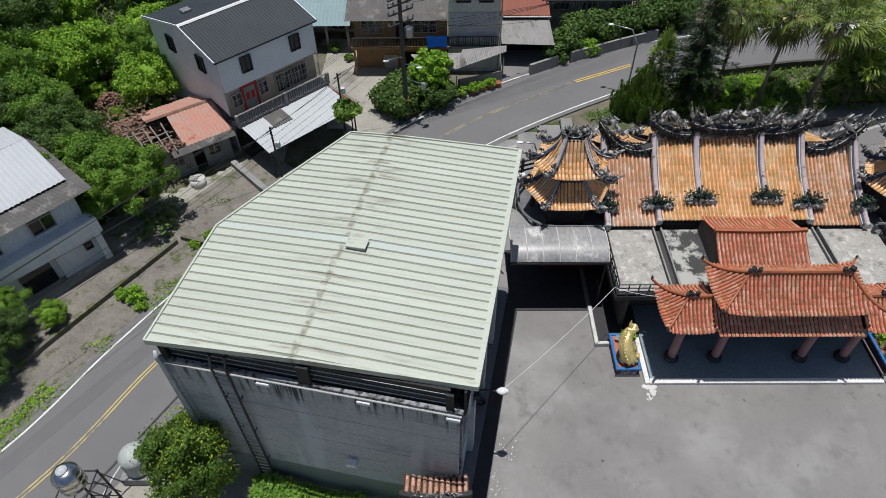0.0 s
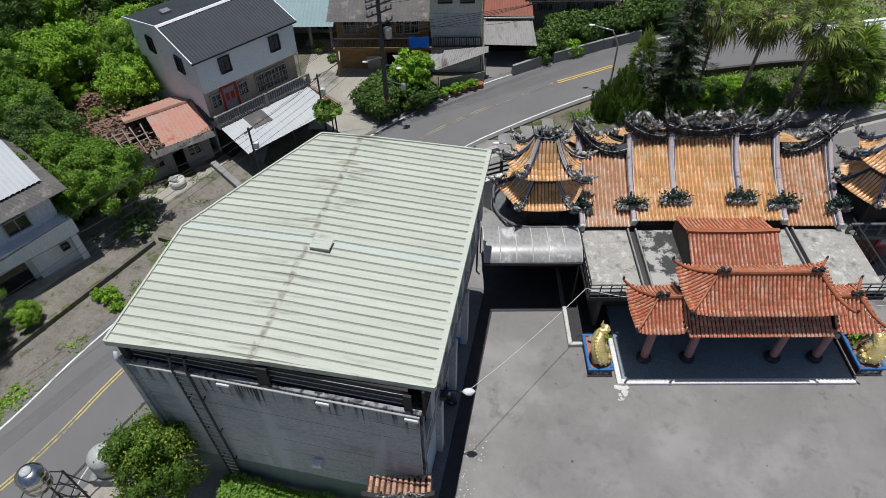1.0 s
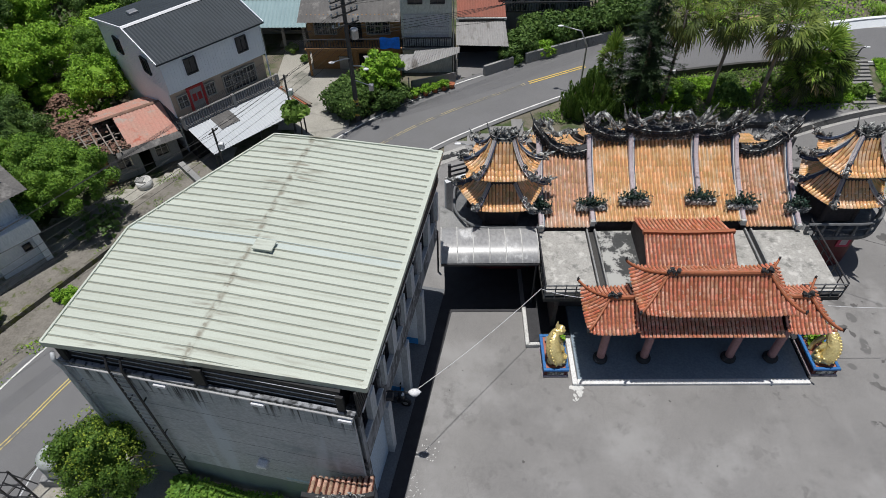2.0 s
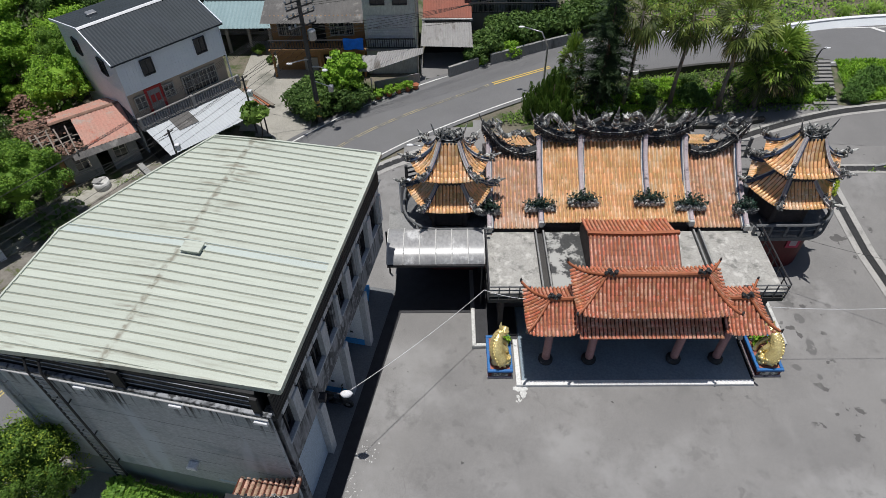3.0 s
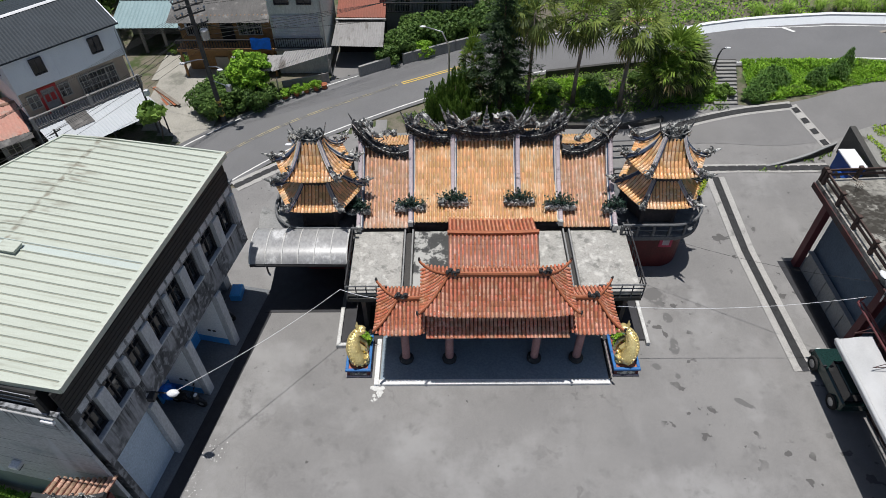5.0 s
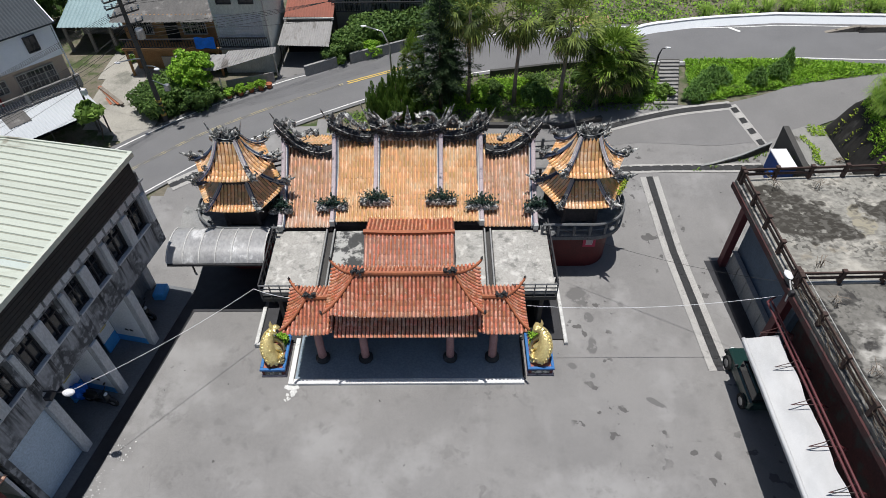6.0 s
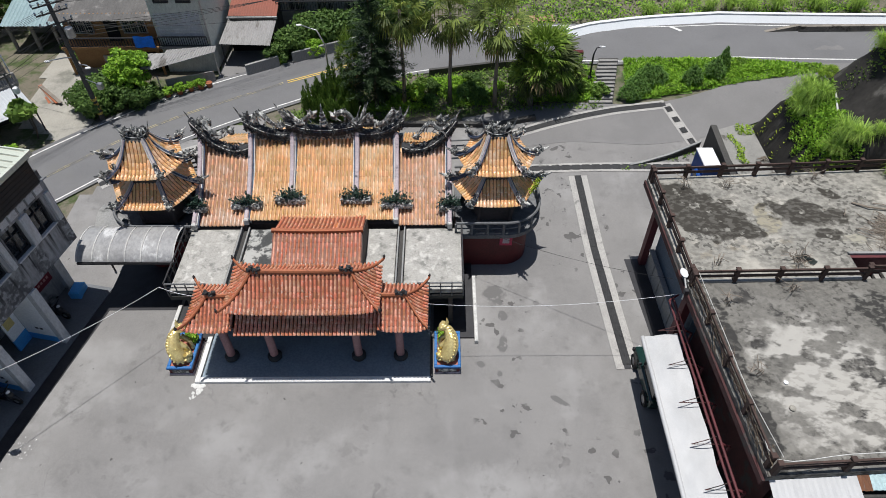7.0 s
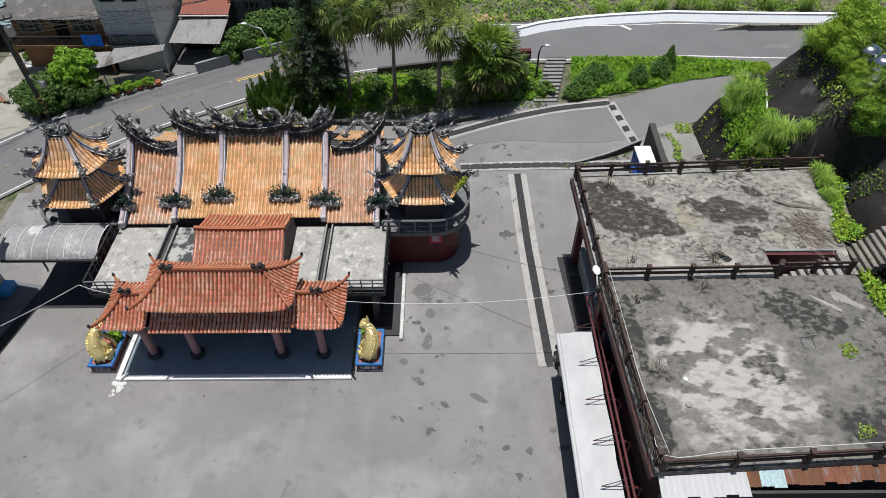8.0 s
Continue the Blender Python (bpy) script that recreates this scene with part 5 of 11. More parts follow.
# ---- lower wing: flat roofs, porch, platform ----
porch = house_thing("porch", "temple porch with red glazed hip roofs on stone pillars", "porch", (XC, 17.5, 0))
for lo, hi in ((7.75, 10.2), (10.75, 12.6), (16.7, 18.15), (18.6, 21.35)):
    wpart("flat_roof", Geo().slab((lo, 18.75, 2.72), (hi, 22.8, 2.95), 0.03), M_WETROOF if lo == 10.75 else M_FLATROOF, porch, "blackened flat roof with pale dry patches" if lo == 10.75 else "lichen-stained flat concrete roof")
for lo, hi in ((10.22, 10.73), (18.17, 18.58)):
    wpart("roof_gutter", Geo().box((lo, 18.75, 2.6), (hi, 22.85, 2.78)), M_DARKCON, porch, "dark sunken roof gutter")
    for x in (lo + 0.02, hi - 0.1):
        wpart("gutter_kerb", Geo().slab((x, 18.76, 2.781), (x + 0.08, 22.84, 3.06), 0.02), M_OLDCON, porch)
wpart("roof_slab", Geo().box((7.7, 18.7, 2.35), (21.4, 22.9, 2.595)), M_DARKCON, porch)
wpart("side_wall", Geo().box((8.3, 18.9, 0.16), (8.5, 22.8, 2.35)), M_TWALL, porch)
wpart("side_wall", Geo().box((20.7, 18.9, 0.16), (20.9, 22.8, 2.35)), M_TWALL, porch)
wpart("back_wall", Geo().box((8.51, 20.2, 0.16), (20.69, 20.4, 2.35)), M_TWALL, porch)
# railings round the flat roofs
for x, y0, y1 in ((7.72, 18.7, 22.6), (21.38, 18.7, 22.9)):
    rl = wpart("roof_rail", Geo().tube([(x, y0, 3.55), (x, y1, 3.55)], 0.04, 6), M_METAL_DK, porch, "dark metal roof railing")
    part("lower_rail", Geo().tube([(x, y0, 3.25), (x, y1, 3.25)], 0.03, 6), M_METAL_DK, rl)
    for y in np.linspace(y0, y1, 8):
        part("rail_post", Geo().tube([(x, y, 2.6), (x, y, 3.6)], 0.03, 6), M_METAL_DK, rl)
for x0, x1 in ((7.72, 9.6), (19.3, 21.38)):
    rl = wpart("roof_rail", Geo().tube([(x0, 18.68, 3.5), (x1, 18.68, 3.5)], 0.04, 6), M_RAILGREY, porch, "grey metal roof railing")
    for z in (3.0, 3.25):
        part("lower_rail", Geo().tube([(x0, 18.68, z), (x1, 18.68, z)], 0.03, 6), M_RAILGREY, rl)
    for x in np.linspace(x0, x1, 5):
        part("rail_post", Geo().tube([(x, 18.68, 2.6), (x, 18.68, 3.55)], 0.03, 6), M_RAILGREY, rl)
# roofs: raised gable behind, tall hip in front, lower hips to both sides and skirt
for y0, yr, dirn in ((18.9, 21.1, 1), (22.75, 21.1, -1)):
    a, b = Geo(), Geo()
    A, B = ((12.45, y0), (16.65, y0)) if dirn > 0 else ((16.65, y0), (12.45, y0))
    D = abs(yr - y0)
    zf = lambda s, d, D=D, dirn=dirn: (3.3 if dirn > 0 else 3.75) + (4.4 - (3.3 if dirn > 0 else 3.75)) * (0.7 * d / D + 0.3 * (d / D) ** 2) + 0.08 * abs(2 * s - 1) ** 2  # noqa: E731
    tile_face(a, b, A, B, (0, dirn), D, zf, None, 0.19, 0.23, 0.05, 300 + dirn, 0.035, 1.5)
    wpart("roof_tiling", a, M_TILE_RED, porch, "glazed red barrel tiles", True)
    wpart("channel_tiling", b, M_PAN_BRICK, porch)
wpart("ridge", Geo().sweep([(x, 21.1, 4.42 + 0.07 * abs((x - 14.55) / 2.1) ** 2) for x in np.linspace(12.4, 16.7, 12)], [(-0.09, -0.05), (0.09, -0.05), (0.09, 0.12), (-0.09, 0.12)]), M_RIDGE_RED, porch)
for x in (12.47, 16.63):
    wpart("gable_wall", Geo().add([(x, 19.0, 2.96), (x, 22.7, 2.96), (x, 22.7, 3.7), (x, 21.1, 4.38), (x, 19.0, 3.25), (x + 0.06, 19.0, 2.96), (x + 0.06, 22.7, 2.96), (x + 0.06, 22.7, 3.7), (x + 0.06, 21.1, 4.38), (x + 0.06, 19.0, 3.25)],
                                  [(4, 3, 2, 1, 0), (5, 6, 7, 8, 9), (2, 3, 8, 7), (3, 4, 9, 8), (1, 2, 7, 6), (4, 0, 5, 9)]), M_TWALL, porch)
hip_roof(porch, 11.25, 17.75, 16.1, 18.85, 4.5, 5.65, 12.45, 16.6, 17.42, 0.26, M_TILE_RED, M_PAN_BRICK, seed=320)
hip_roof(porch, 9.25, 11.45, 16.05, 18.7, 3.35, 4.25, 10.25, 11.45, 17.3, 0.28, M_TILE_RED, M_PAN_BRICK, sides="SNW", seed=340)
hip_roof(porch, 17.6, 19.75, 16.05, 18.7, 3.35, 4.25, 17.6, 18.8, 17.3, 0.28, M_TILE_RED, M_PAN_BRICK, sides="SNE", seed=360)
a, b = Geo(), Geo()
tile_face(a, b, (11.45, 15.95), (17.6, 15.95), (0, 1), 1.3, lambda s, d: 3.3 + 0.5 * d, seed=380)
wpart("roof_tiling", a, M_TILE_RED, porch, "shaded red barrel tiles of the lower eave", True)
wpart("channel_tiling", b, M_PAN_RED, porch)
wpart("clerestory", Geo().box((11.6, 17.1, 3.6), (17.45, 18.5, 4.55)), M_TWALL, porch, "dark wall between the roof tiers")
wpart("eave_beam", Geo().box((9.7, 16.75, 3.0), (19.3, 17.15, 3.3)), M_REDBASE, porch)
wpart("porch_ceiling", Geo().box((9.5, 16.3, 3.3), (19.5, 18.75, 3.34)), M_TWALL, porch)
for x in (10.43, 12.46, 16.45, 18.43):
    pl = wpart("pillar", Geo().lathe([(0.2, 0), (0.19, 0.4), (0.18, 2.9)], 14, (x, 17.0, 0.3)), M_PILLAR, porch, "round pinkish stone pillar", True)
    part("pillar_base", Geo().lathe([(0.3, 0), (0.34, 0.06), (0.34, 0.18), (0.26, 0.26), (0.22, 0.3)], 16, (x, 17.0, 0.12)), M_BLACKRIDGE, pl, "black stone pillar base", True)
g = Geo()
rr = random.Random(77)
for k in range(34):
    t = rr.random() ** 1.3
    px, py, q = 9.12 + rr.gauss(0, 0.11) * (1.1 - 0.5 * t) + 0.1 * math.sin(5 * t), 15.6 - 0.85 * t, rr.uniform(0.05, 0.16) * (1.25 - t)
    rim = [(px + q * rr.uniform(0.6, 1.2) * math.cos(0.7 * i), py + q * rr.uniform(0.6, 1.2) * math.sin(0.7 * i)) for i in range(9)]
    g.prism(rim, 0.003, 0.006 + 0.0002 * k)
tagged(solo("paint_spill", g, M_WHITETRIM, "white paint spilled on the plaza beside the platform", "stain", kind="structure"), kind="stuff")
g = Geo()
for ox, oy, spread, cnt in ((2.32, 12.38, 0.28, 60), (1.68, 11.44, 0.2, 22), (1.73, 10.54, 0.3, 44)):
    for k in range(cnt):
        px, py, q = ox + rr.gauss(0, spread), oy + rr.gauss(0, spread), rr.uniform(0.01, 0.038)
        g.prism([(px + q * rr.uniform(0.4, 1.4) * math.cos(1.05 * i), py + q * rr.uniform(0.4, 1.4) * math.sin(1.05 * i)) for i in range(6)], 0.003, 0.006)
tagged(solo("paint_spatter", g, M_WHITETRIM, "white paint spattered on the plaza by the hall", "stain", kind="structure"), kind="stuff")
platform = house_thing("platform", "dark slate platform with white painted edge", "platform", (XC, 18, 0), kind="structure")
wpart("floor", Geo().box((9.25, 15.85, 0.0), (19.8, 20.2, 0.12)), M_FLOOR_DK, platform)
wpart("white_edge", Geo().slab((9.2, 15.63, 0), (19.85, 15.9, 0.15), 0.02), M_WHITEEDGE, platform, "white painted front edge")
wpart("white_edge", Geo().slab((8.97, 15.63, 0), (9.19, 18.2, 0.15), 0.02), M_WHITEEDGE, platform, "white painted side edge")
wpart("white_edge", Geo().slab((19.86, 15.9, 0), (19.95, 18.2, 0.14), 0.02), M_BLACKRIDGE, platform)
# passage floor is black to put the canopy's deep shadow into its colour
wpart("passage_floor", Geo().box((3.1, 19.95, 0.0), (6.99, 24.2, 0.03)), M_METAL_DK, platform, "black passage floor, darkened for the canopy's shade")
wpart("side_floor", Geo().box((7.2, 18.0, 0.0), (9.2, 23.0, 0.1)), M_METAL_DK, platform)
wpart("side_floor", Geo().box((19.96, 18.1, 0.0), (21.95, 23.0, 0.1)), M_METAL_DK, platform)
wpart("white_kerb", Geo().slab((7.0, 17.75, 0.0), (7.19, 20.1, 0.24), 0.03), M_WHITETRIM, platform, "white painted kerb")
wpart("white_kerb", Geo().slab((7.191, 17.75, 0.0), (7.75, 17.93, 0.24), 0.03), M_WHITETRIM, platform, "white painted kerb")
wpart("white_kerb", Geo().slab((21.96, 17.8, 0.0), (22.14, 22.0, 0.24), 0.03), M_WHITETRIM, platform, "white painted kerb")

# ---- annex with the roof deck ----
M_DECK_N = mat("mould_blackened_deck", (0.29, 0.28, 0.25), (0.205, 0.198, 0.177), rough=0.9, scale=0.9, fine=6, bump=0.2,
               stain=(0.10, 0.09, 0.075), stain_scale=0.6, stain_at=(0.62, 0.68), second=(0.40, 0.38, 0.335), second_scale=0.8, second_at=(0.5, 0.68))
M_DECK_S = mat("patchy_grey_deck", (0.168, 0.161, 0.146), (0.10, 0.096, 0.087), rough=0.9, scale=0.6, fine=6, bump=0.2,
               stain=(0.045, 0.043, 0.041), stain_scale=0.33, stain_at=(0.57, 0.62), second=(0.23, 0.222, 0.203), second_scale=0.5, second_at=(0.54, 0.72))


def _mould(N, L, pos):
    """Black mould specks in uneven drifts."""
    drift = _ramp(N, L, _noise(N, L, pos, 0.7, detail=6.0), 0.42, 0.6)
    return _math(N, L, "MULTIPLY", drift, _ramp(N, L, _noise(N, L, pos, 4.5, detail=8.0), 0.5, 0.6, 0.75))


def _rust(N, L, pos):
    return _math(N, L, "MULTIPLY", _ramp(N, L, _noise(N, L, pos, 0.55, detail=5.0), 0.55, 0.7), _ramp(N, L, _noise(N, L, pos, 2.6, detail=8.0), 0.5, 0.65, 0.22))


for m in (M_DECK_N, M_DECK_S):
    add_mask(m, (0.03, 0.028, 0.025), _mould)
add_mask(M_DECK_N, (0.25, 0.18, 0.085), _rust)


def _patch(cx, cy, size, soft, speckle=False):
    """A blotch with a ragged rim round one spot of the deck."""

    def build(N, L, pos):
        v = N.new("ShaderNodeVectorMath")
        v.operation = "DISTANCE"
        L.new(pos, v.inputs[0])
        v.inputs[1].default_value = (cx, cy, 5.3)
        rag = _math(N, L, "MULTIPLY", _noise(N, L, pos, 1.3, detail=10.0), size * 2.0)
        blot = _ramp(N, L, _math(N, L, "SUBTRACT", _math(N, L, "ADD", rag, size * 0.2), v.outputs["Value"]), -soft, soft, 0.8)
        if speckle:
            return _math(N, L, "MULTIPLY", blot, _ramp(N, L, _noise(N, L, pos, 1.6, (0.7, 1.2, 1), detail=15.0), 0.43, 0.54))
        return blot

    return build


def _mould_patch(cx, cy, sx, sy, size, turn=0.0, level=5.3):
    """A dark growth of mould: an oval with a torn rim and pale holes, turned about its middle."""

    def build(N, L, pos):
        mp = N.new("ShaderNodeMapping")
        mp.vector_type = "TEXTURE"
        mp.inputs["Location"].default_value = (cx, cy, level)
        mp.inputs["Rotation"].default_value = (0, 0, radians(turn))
        mp.inputs["Scale"].default_value = (sx, sy, 1)
        L.new(pos, mp.inputs["Vector"])
        ln = N.new("ShaderNodeVectorMath")
        ln.operation = "LENGTH"
        L.new(mp.outputs["Vector"], ln.inputs[0])
        rag = _math(N, L, "MULTIPLY", _noise(N, L, pos, 1.3, detail=12.0), 2.4)
        rim = _ramp(N, L, _math(N, L, "SUBTRACT", _math(N, L, "ADD", rag, 0.22 + size), ln.outputs["Value"]), -0.1, 0.2, 0.97)
        return _math(N, L, "MULTIPLY", rim, _ramp(N, L, _noise(N, L, pos, 2.2, detail=14.0), 0.33, 0.41))

    return build


# ochre damp first, then the black-brown growth over it
add_mask(M_DECK_N, (0.29, 0.265, 0.20), _mould_patch(35.3, 20.9, 0.5, 0.9, -0.35))
add_mask(M_DECK_N, (0.31, 0.295, 0.24), _mould_patch(38.8, 19.6, 0.8, 0.3, -0.5))
for cx, cy, sx, sy, size, turn in ((32.6, 21.3, 1.45, 1.15, -0.1, -30), (33.9, 20.2, 0.8, 0.5, -0.2, -20), (37.2, 21.3, 1.5, 0.62, -0.15, -8), (37.6, 19.8, 0.7, 0.35, -0.3, 0), (31.5, 22.8, 0.8, 0.5, -0.2, 0), (38.9, 22.6, 0.3, 0.5, -0.3, 30)):
    add_mask(M_DECK_N, (0.036, 0.032, 0.026), _mould_patch(cx, cy, sx, sy, size, turn))
add_mask(M_DECK_S, (0.45, 0.435, 0.40), _patch(34.3, 12.3, 2.3, 0.8, True))
add_mask(M_DECK_S, (0.40, 0.385, 0.35), _patch(36.0, 11.2, 1.2, 0.9, True))
for cx, cy, sx, sy, size, turn in ((38.3, 15.3, 1.3, 0.75, -0.2, -38), (38.6, 10.3, 0.9, 0.7, -0.2, 0), (31.5, 14.6, 0.3, 1.9, -0.25, 4), (31.6, 10.6, 0.3, 1.4, -0.25, 2)):
    add_mask(M_DECK_S, (0.034, 0.033, 0.031), _mould_patch(cx, cy, sx, sy, size, turn))
add_mask(M_DECK_S, (0.34, 0.33, 0.30), _mould_patch(39.6, 15.7, 1.2, 0.09, -0.6, -40))
add_mask(M_DECK_S, (0.30, 0.29, 0.265), _mould_patch(40.5, 15.9, 1.1, 0.28, -0.6, -35))


def _grain(N, L, pos):
    """Fine weathering that breaks up the pale cement."""
    return _math(N, L, "MULTIPLY", _ramp(N, L, _noise(N, L, pos, 3.6, (0.8, 1.3, 1), detail=14.0), 0.47, 0.6, 0.6), _ramp(N, L, _noise(N, L, pos, 0.5, detail=6.0), 0.36, 0.55))


add_mask(M_DECK_N, (0.13, 0.124, 0.11), _grain)
add_mask(M_DECK_S, (0.2, 0.192, 0.172), _grain)
# old damp marks on the plaza east of the platform
for cx, cy, sx, sy, size, turn in ((23.1, 20.9, 0.75, 0.55, -0.5, 0), (23.4, 19.5, 0.3, 0.4, -0.6, 20), (23.35, 17.7, 0.28, 0.75, -0.6, -6), (22.2, 16.6, 0.3, 0.25, -0.7, 0), (23.1, 16.1, 0.2, 0.3, -0.8, 0), (25.6, 14.7, 0.6, 0.18, -0.7, -30)):
    add_mask(M_PLAZA, (0.135, 0.132, 0.13), _mould_patch(cx, cy, sx, sy, size, turn, 0.0))
M_FENCE = mat("dark_brown_fence", (0.075, 0.045, 0.037), (0.04, 0.027, 0.024), rough=0.8, scale=3, fine=14, stain=(0.16, 0.15, 0.14), stain_scale=3, stain_at=(0.66, 0.76))
M_MAROON = mat("maroon_steel", (0.12, 0.03, 0.035), (0.08, 0.022, 0.026), rough=0.6, scale=2, fine=14)
M_DKMAROON = mat("dark_maroon_wall", (0.075, 0.026, 0.026), (0.04, 0.018, 0.018), rough=0.8, scale=1.2, fine=12, stain=(0.05, 0.048, 0.046), stain_scale=0.9, stain_at=(0.5, 0.62))
M_VINE = mat("dry_vine_stem", (0.13, 0.10, 0.07), (0.08, 0.062, 0.045), rough=0.9, scale=4, fine=14)
M_AWNING = mat("white_awning_sheet", (0.51, 0.515, 0.52), (0.41, 0.418, 0.425), rough=0.6, scale=1.4, fine=160, bump=0.0, stretch=(1, 0.4, 1))
M_RUST = mat("rusted_sheet", (0.21, 0.085, 0.045), (0.115, 0.055, 0.038), rough=0.85, scale=2, fine=14, stain=(0.20, 0.185, 0.175), stain_scale=1.6, stain_at=(0.52, 0.64), stretch=(2, 0.4, 1), ornd=0.25)
M_PALEBLUE = mat("chalky_blue_sheet", (0.42, 0.56, 0.58), (0.35, 0.47, 0.5), rough=0.7, scale=2, fine=12, stain=(0.3, 0.13, 0.07), stain_scale=2.5, stain_at=(0.6, 0.68))
M_TWIG = mat("dead_wood", (0.26, 0.22, 0.18), (0.17, 0.14, 0.11), rough=0.9, scale=4, fine=14)
M_DARKCLOTH = mat("dark_greenish_cloth", (0.05, 0.06, 0.055), (0.03, 0.036, 0.034), rough=0.8, scale=3, fine=20, bump=0.3)
M_ANNEXWALL = mat("dull_blue_grey_wall", (0.10, 0.14, 0.19), (0.07, 0.10, 0.14), rough=0.8, scale=0.8, fine=12)

DZ = 5.3
annex = house_thing("annex", "flat-roofed concrete annex with fenced roof deck", "building", (36, 16, 0))
NW, SW = (30.5, 23.85), (31.0, 8.75)
for k, poly in enumerate(([(30.62, 17.1), (38.06, 17.25), (38.06, 24.2), (30.5, 23.85)], [(38.062, 18.6), (41.13, 18.6), (41.13, 24.35), (38.062, 24.2)], [(41.132, 17.3), (41.4, 17.32), (42.7, 24.43), (41.132, 24.35)])):
    wpart("deck_slab", Geo().prism(poly, DZ - 0.35, DZ), M_DECK_N, annex, "mould-blackened concrete roof deck")
wpart("deck_slab", Geo().prism([(31.0, 8.75), (43.4, 9.38), (42.0, 13.6), (41.38, 17.29), (41.2, 17.29), (38.1, 17.24), (30.62, 17.09)], DZ - 0.35, DZ - 0.01), M_DECK_S, annex, "patchy grey concrete roof deck")
wpart("deck_kerb", Geo().prism([(30.62, 17.02), (38.06, 17.17), (38.06, 17.3), (30.62, 17.15)], DZ + 0.001, DZ + 0.1), M_OLDCON, annex)
wpart("west_wall", Geo().prism([(31.65, 17.2), (32.6, 17.2), (32.6, 17.4), (31.95, 17.4), (31.95, 22.6), (31.65, 22.6)], 0, DZ - 0.36), M_ANNEXWALL, annex, "dull blue-grey rear wall")
wpart("west_wall", Geo().box((32.0, 9.2, 0), (32.2, 17.19, DZ - 0.36)), M_DKMAROON, annex, "dark maroon wall behind the awning")
wpart("north_wall", Geo().prism([(31.66, 22.62), (44, 23.2), (44, 23.5), (31.66, 22.95)], 0, DZ - 0.36), M_ANNEXWALL, annex)
wpart("south_wall", Geo().prism([(32.4, 8.95), (47, 9.7), (47, 10.0), (32.4, 9.19)], 0, DZ - 0.36), M_ANNEXWALL, annex)
wpart("deck_edge", Geo().prism([(30.88, 8.7), (30.98, 8.7), (30.6, 17.0), (30.48, 23.9), (30.42, 23.9), (30.52, 17)], DZ - 0.5, DZ - 0.2), M_DKMAROON, annex, "dark fascia along the deck edge")
# black strip laid where the deck's shadow falls, to darken it
wpart("gutter_floor", Geo().prism([(30.3, 23.3), (30.62, 17.6), (31.5, 17.6), (31.3, 23.3)], -0.1, 0.012), M_METAL_DK, annex, "black floor strip along the wall foot for the deck's shade")
for k in range(5):
    y0 = 17.75 + 1.0 * k
    wpart("low_panel", Geo().slab((31.42 - 0.02 * k, y0, 0.0), (31.56 - 0.02 * k, y0 + 0.97, 1.25), 0.02), M_OLDCON, annex, "grey cement panel of the low front wall")
wpart("panel_cap", Geo().prism([(31.36, 17.7), (31.62, 17.7), (31.54, 22.8), (31.28, 22.8)], 1.252, 1.31), M_OLDCON, annex)
for y in (23.05, 17.4):
    wpart("column", Geo().slab((31.02, y - 0.2, 0), (31.36, y + 0.2, DZ - 0.36), 0.02), M_MAROON, annex, "maroon square column")
# stairwell down through the deck
M_STEPGREY = mat("pale_worn_step", (0.33, 0.32, 0.30), (0.24, 0.232, 0.217), rough=0.9, scale=1.5, fine=10)
sw_ = wpart("stairwell", Geo().box((38.07, 18.45, 3.2), (41.12, 18.59, DZ - 0.02)).box((38.07, 17.26, 3.2), (41.12, 17.36, DZ - 0.36)).box((38.0, 17.37, 3.1), (41.12, 18.44, 3.2)), M_MAROON, annex, "open dark red stairwell")
for k in range(7):
    part("step", Geo().slab((39.2 + 0.27 * k, 17.4, 3.96 + 0.17 * k), (39.44 + 0.27 * k, 18.42, 4.12 + 0.17 * k), 0.02), M_STEPGREY, sw_)
part("coping", Geo().box((38.0, 18.601, DZ + 0.001), (41.15, 18.72, DZ + 0.09)), M_OLDCON, sw_)


def fence(pts, group, lean=0.0, gap=1.75, label="dark brown post-and-rail deck fence"):
    f = house_thing("fence", label, "fence", (*pts[0], DZ), group)
    for (x0, y0), (x1, y1) in zip(pts, pts[1:]):
        a, b = Vector((x0, y0, DZ)), Vector((x1, y1, DZ))
        n = max(1, round((b - a).length / gap))
        d = (b - a).normalized()
        ang = math.degrees(math.atan2(d.y, d.x))
        for k in range(n + 1):
            p = a + (b - a) * k / n
            q = wpart("fence_post", Geo().slab((-0.08, -0.08, 0), (0.08, 0.08, 0.74), 0.03, pose(p.x, p.y, DZ, lean, 0, ang)), M_FENCE, f)
            part("post_cap", Geo().slab((-0.1, -0.1, 0.742), (0.1, 0.1, 0.8), 0.03, pose(p.x, p.y, DZ, lean, 0, ang)), M_FENCE, q)
        for z in (0.3, 0.58):
            o = Vector((0, 0, z))
            s = d.cross(Vector((0, 0, 1))) * 0.035
            g = Geo()
            for k in range(n):
                p, q = a + (b - a) * k / n + d * 0.09, a + (b - a) * (k + 1) / n - d * 0.09
                g.add([p + o - s, q + o - s, q + o + s, p + o + s, p + o - s + Vector((0, 0, 0.11)), q + o - s + Vector((0, 0, 0.11)), q + o + s + Vector((0, 0, 0.11)), p + o + s + Vector((0, 0, 0.11))],
                      [(3, 2, 1, 0), (4, 5, 6, 7), (0, 1, 5, 4), (1, 2, 6, 5), (2, 3, 7, 6), (3, 0, 4, 7)])
                wpart("fence_rail", g, M_FENCE, f)
                g = Geo()
    return f


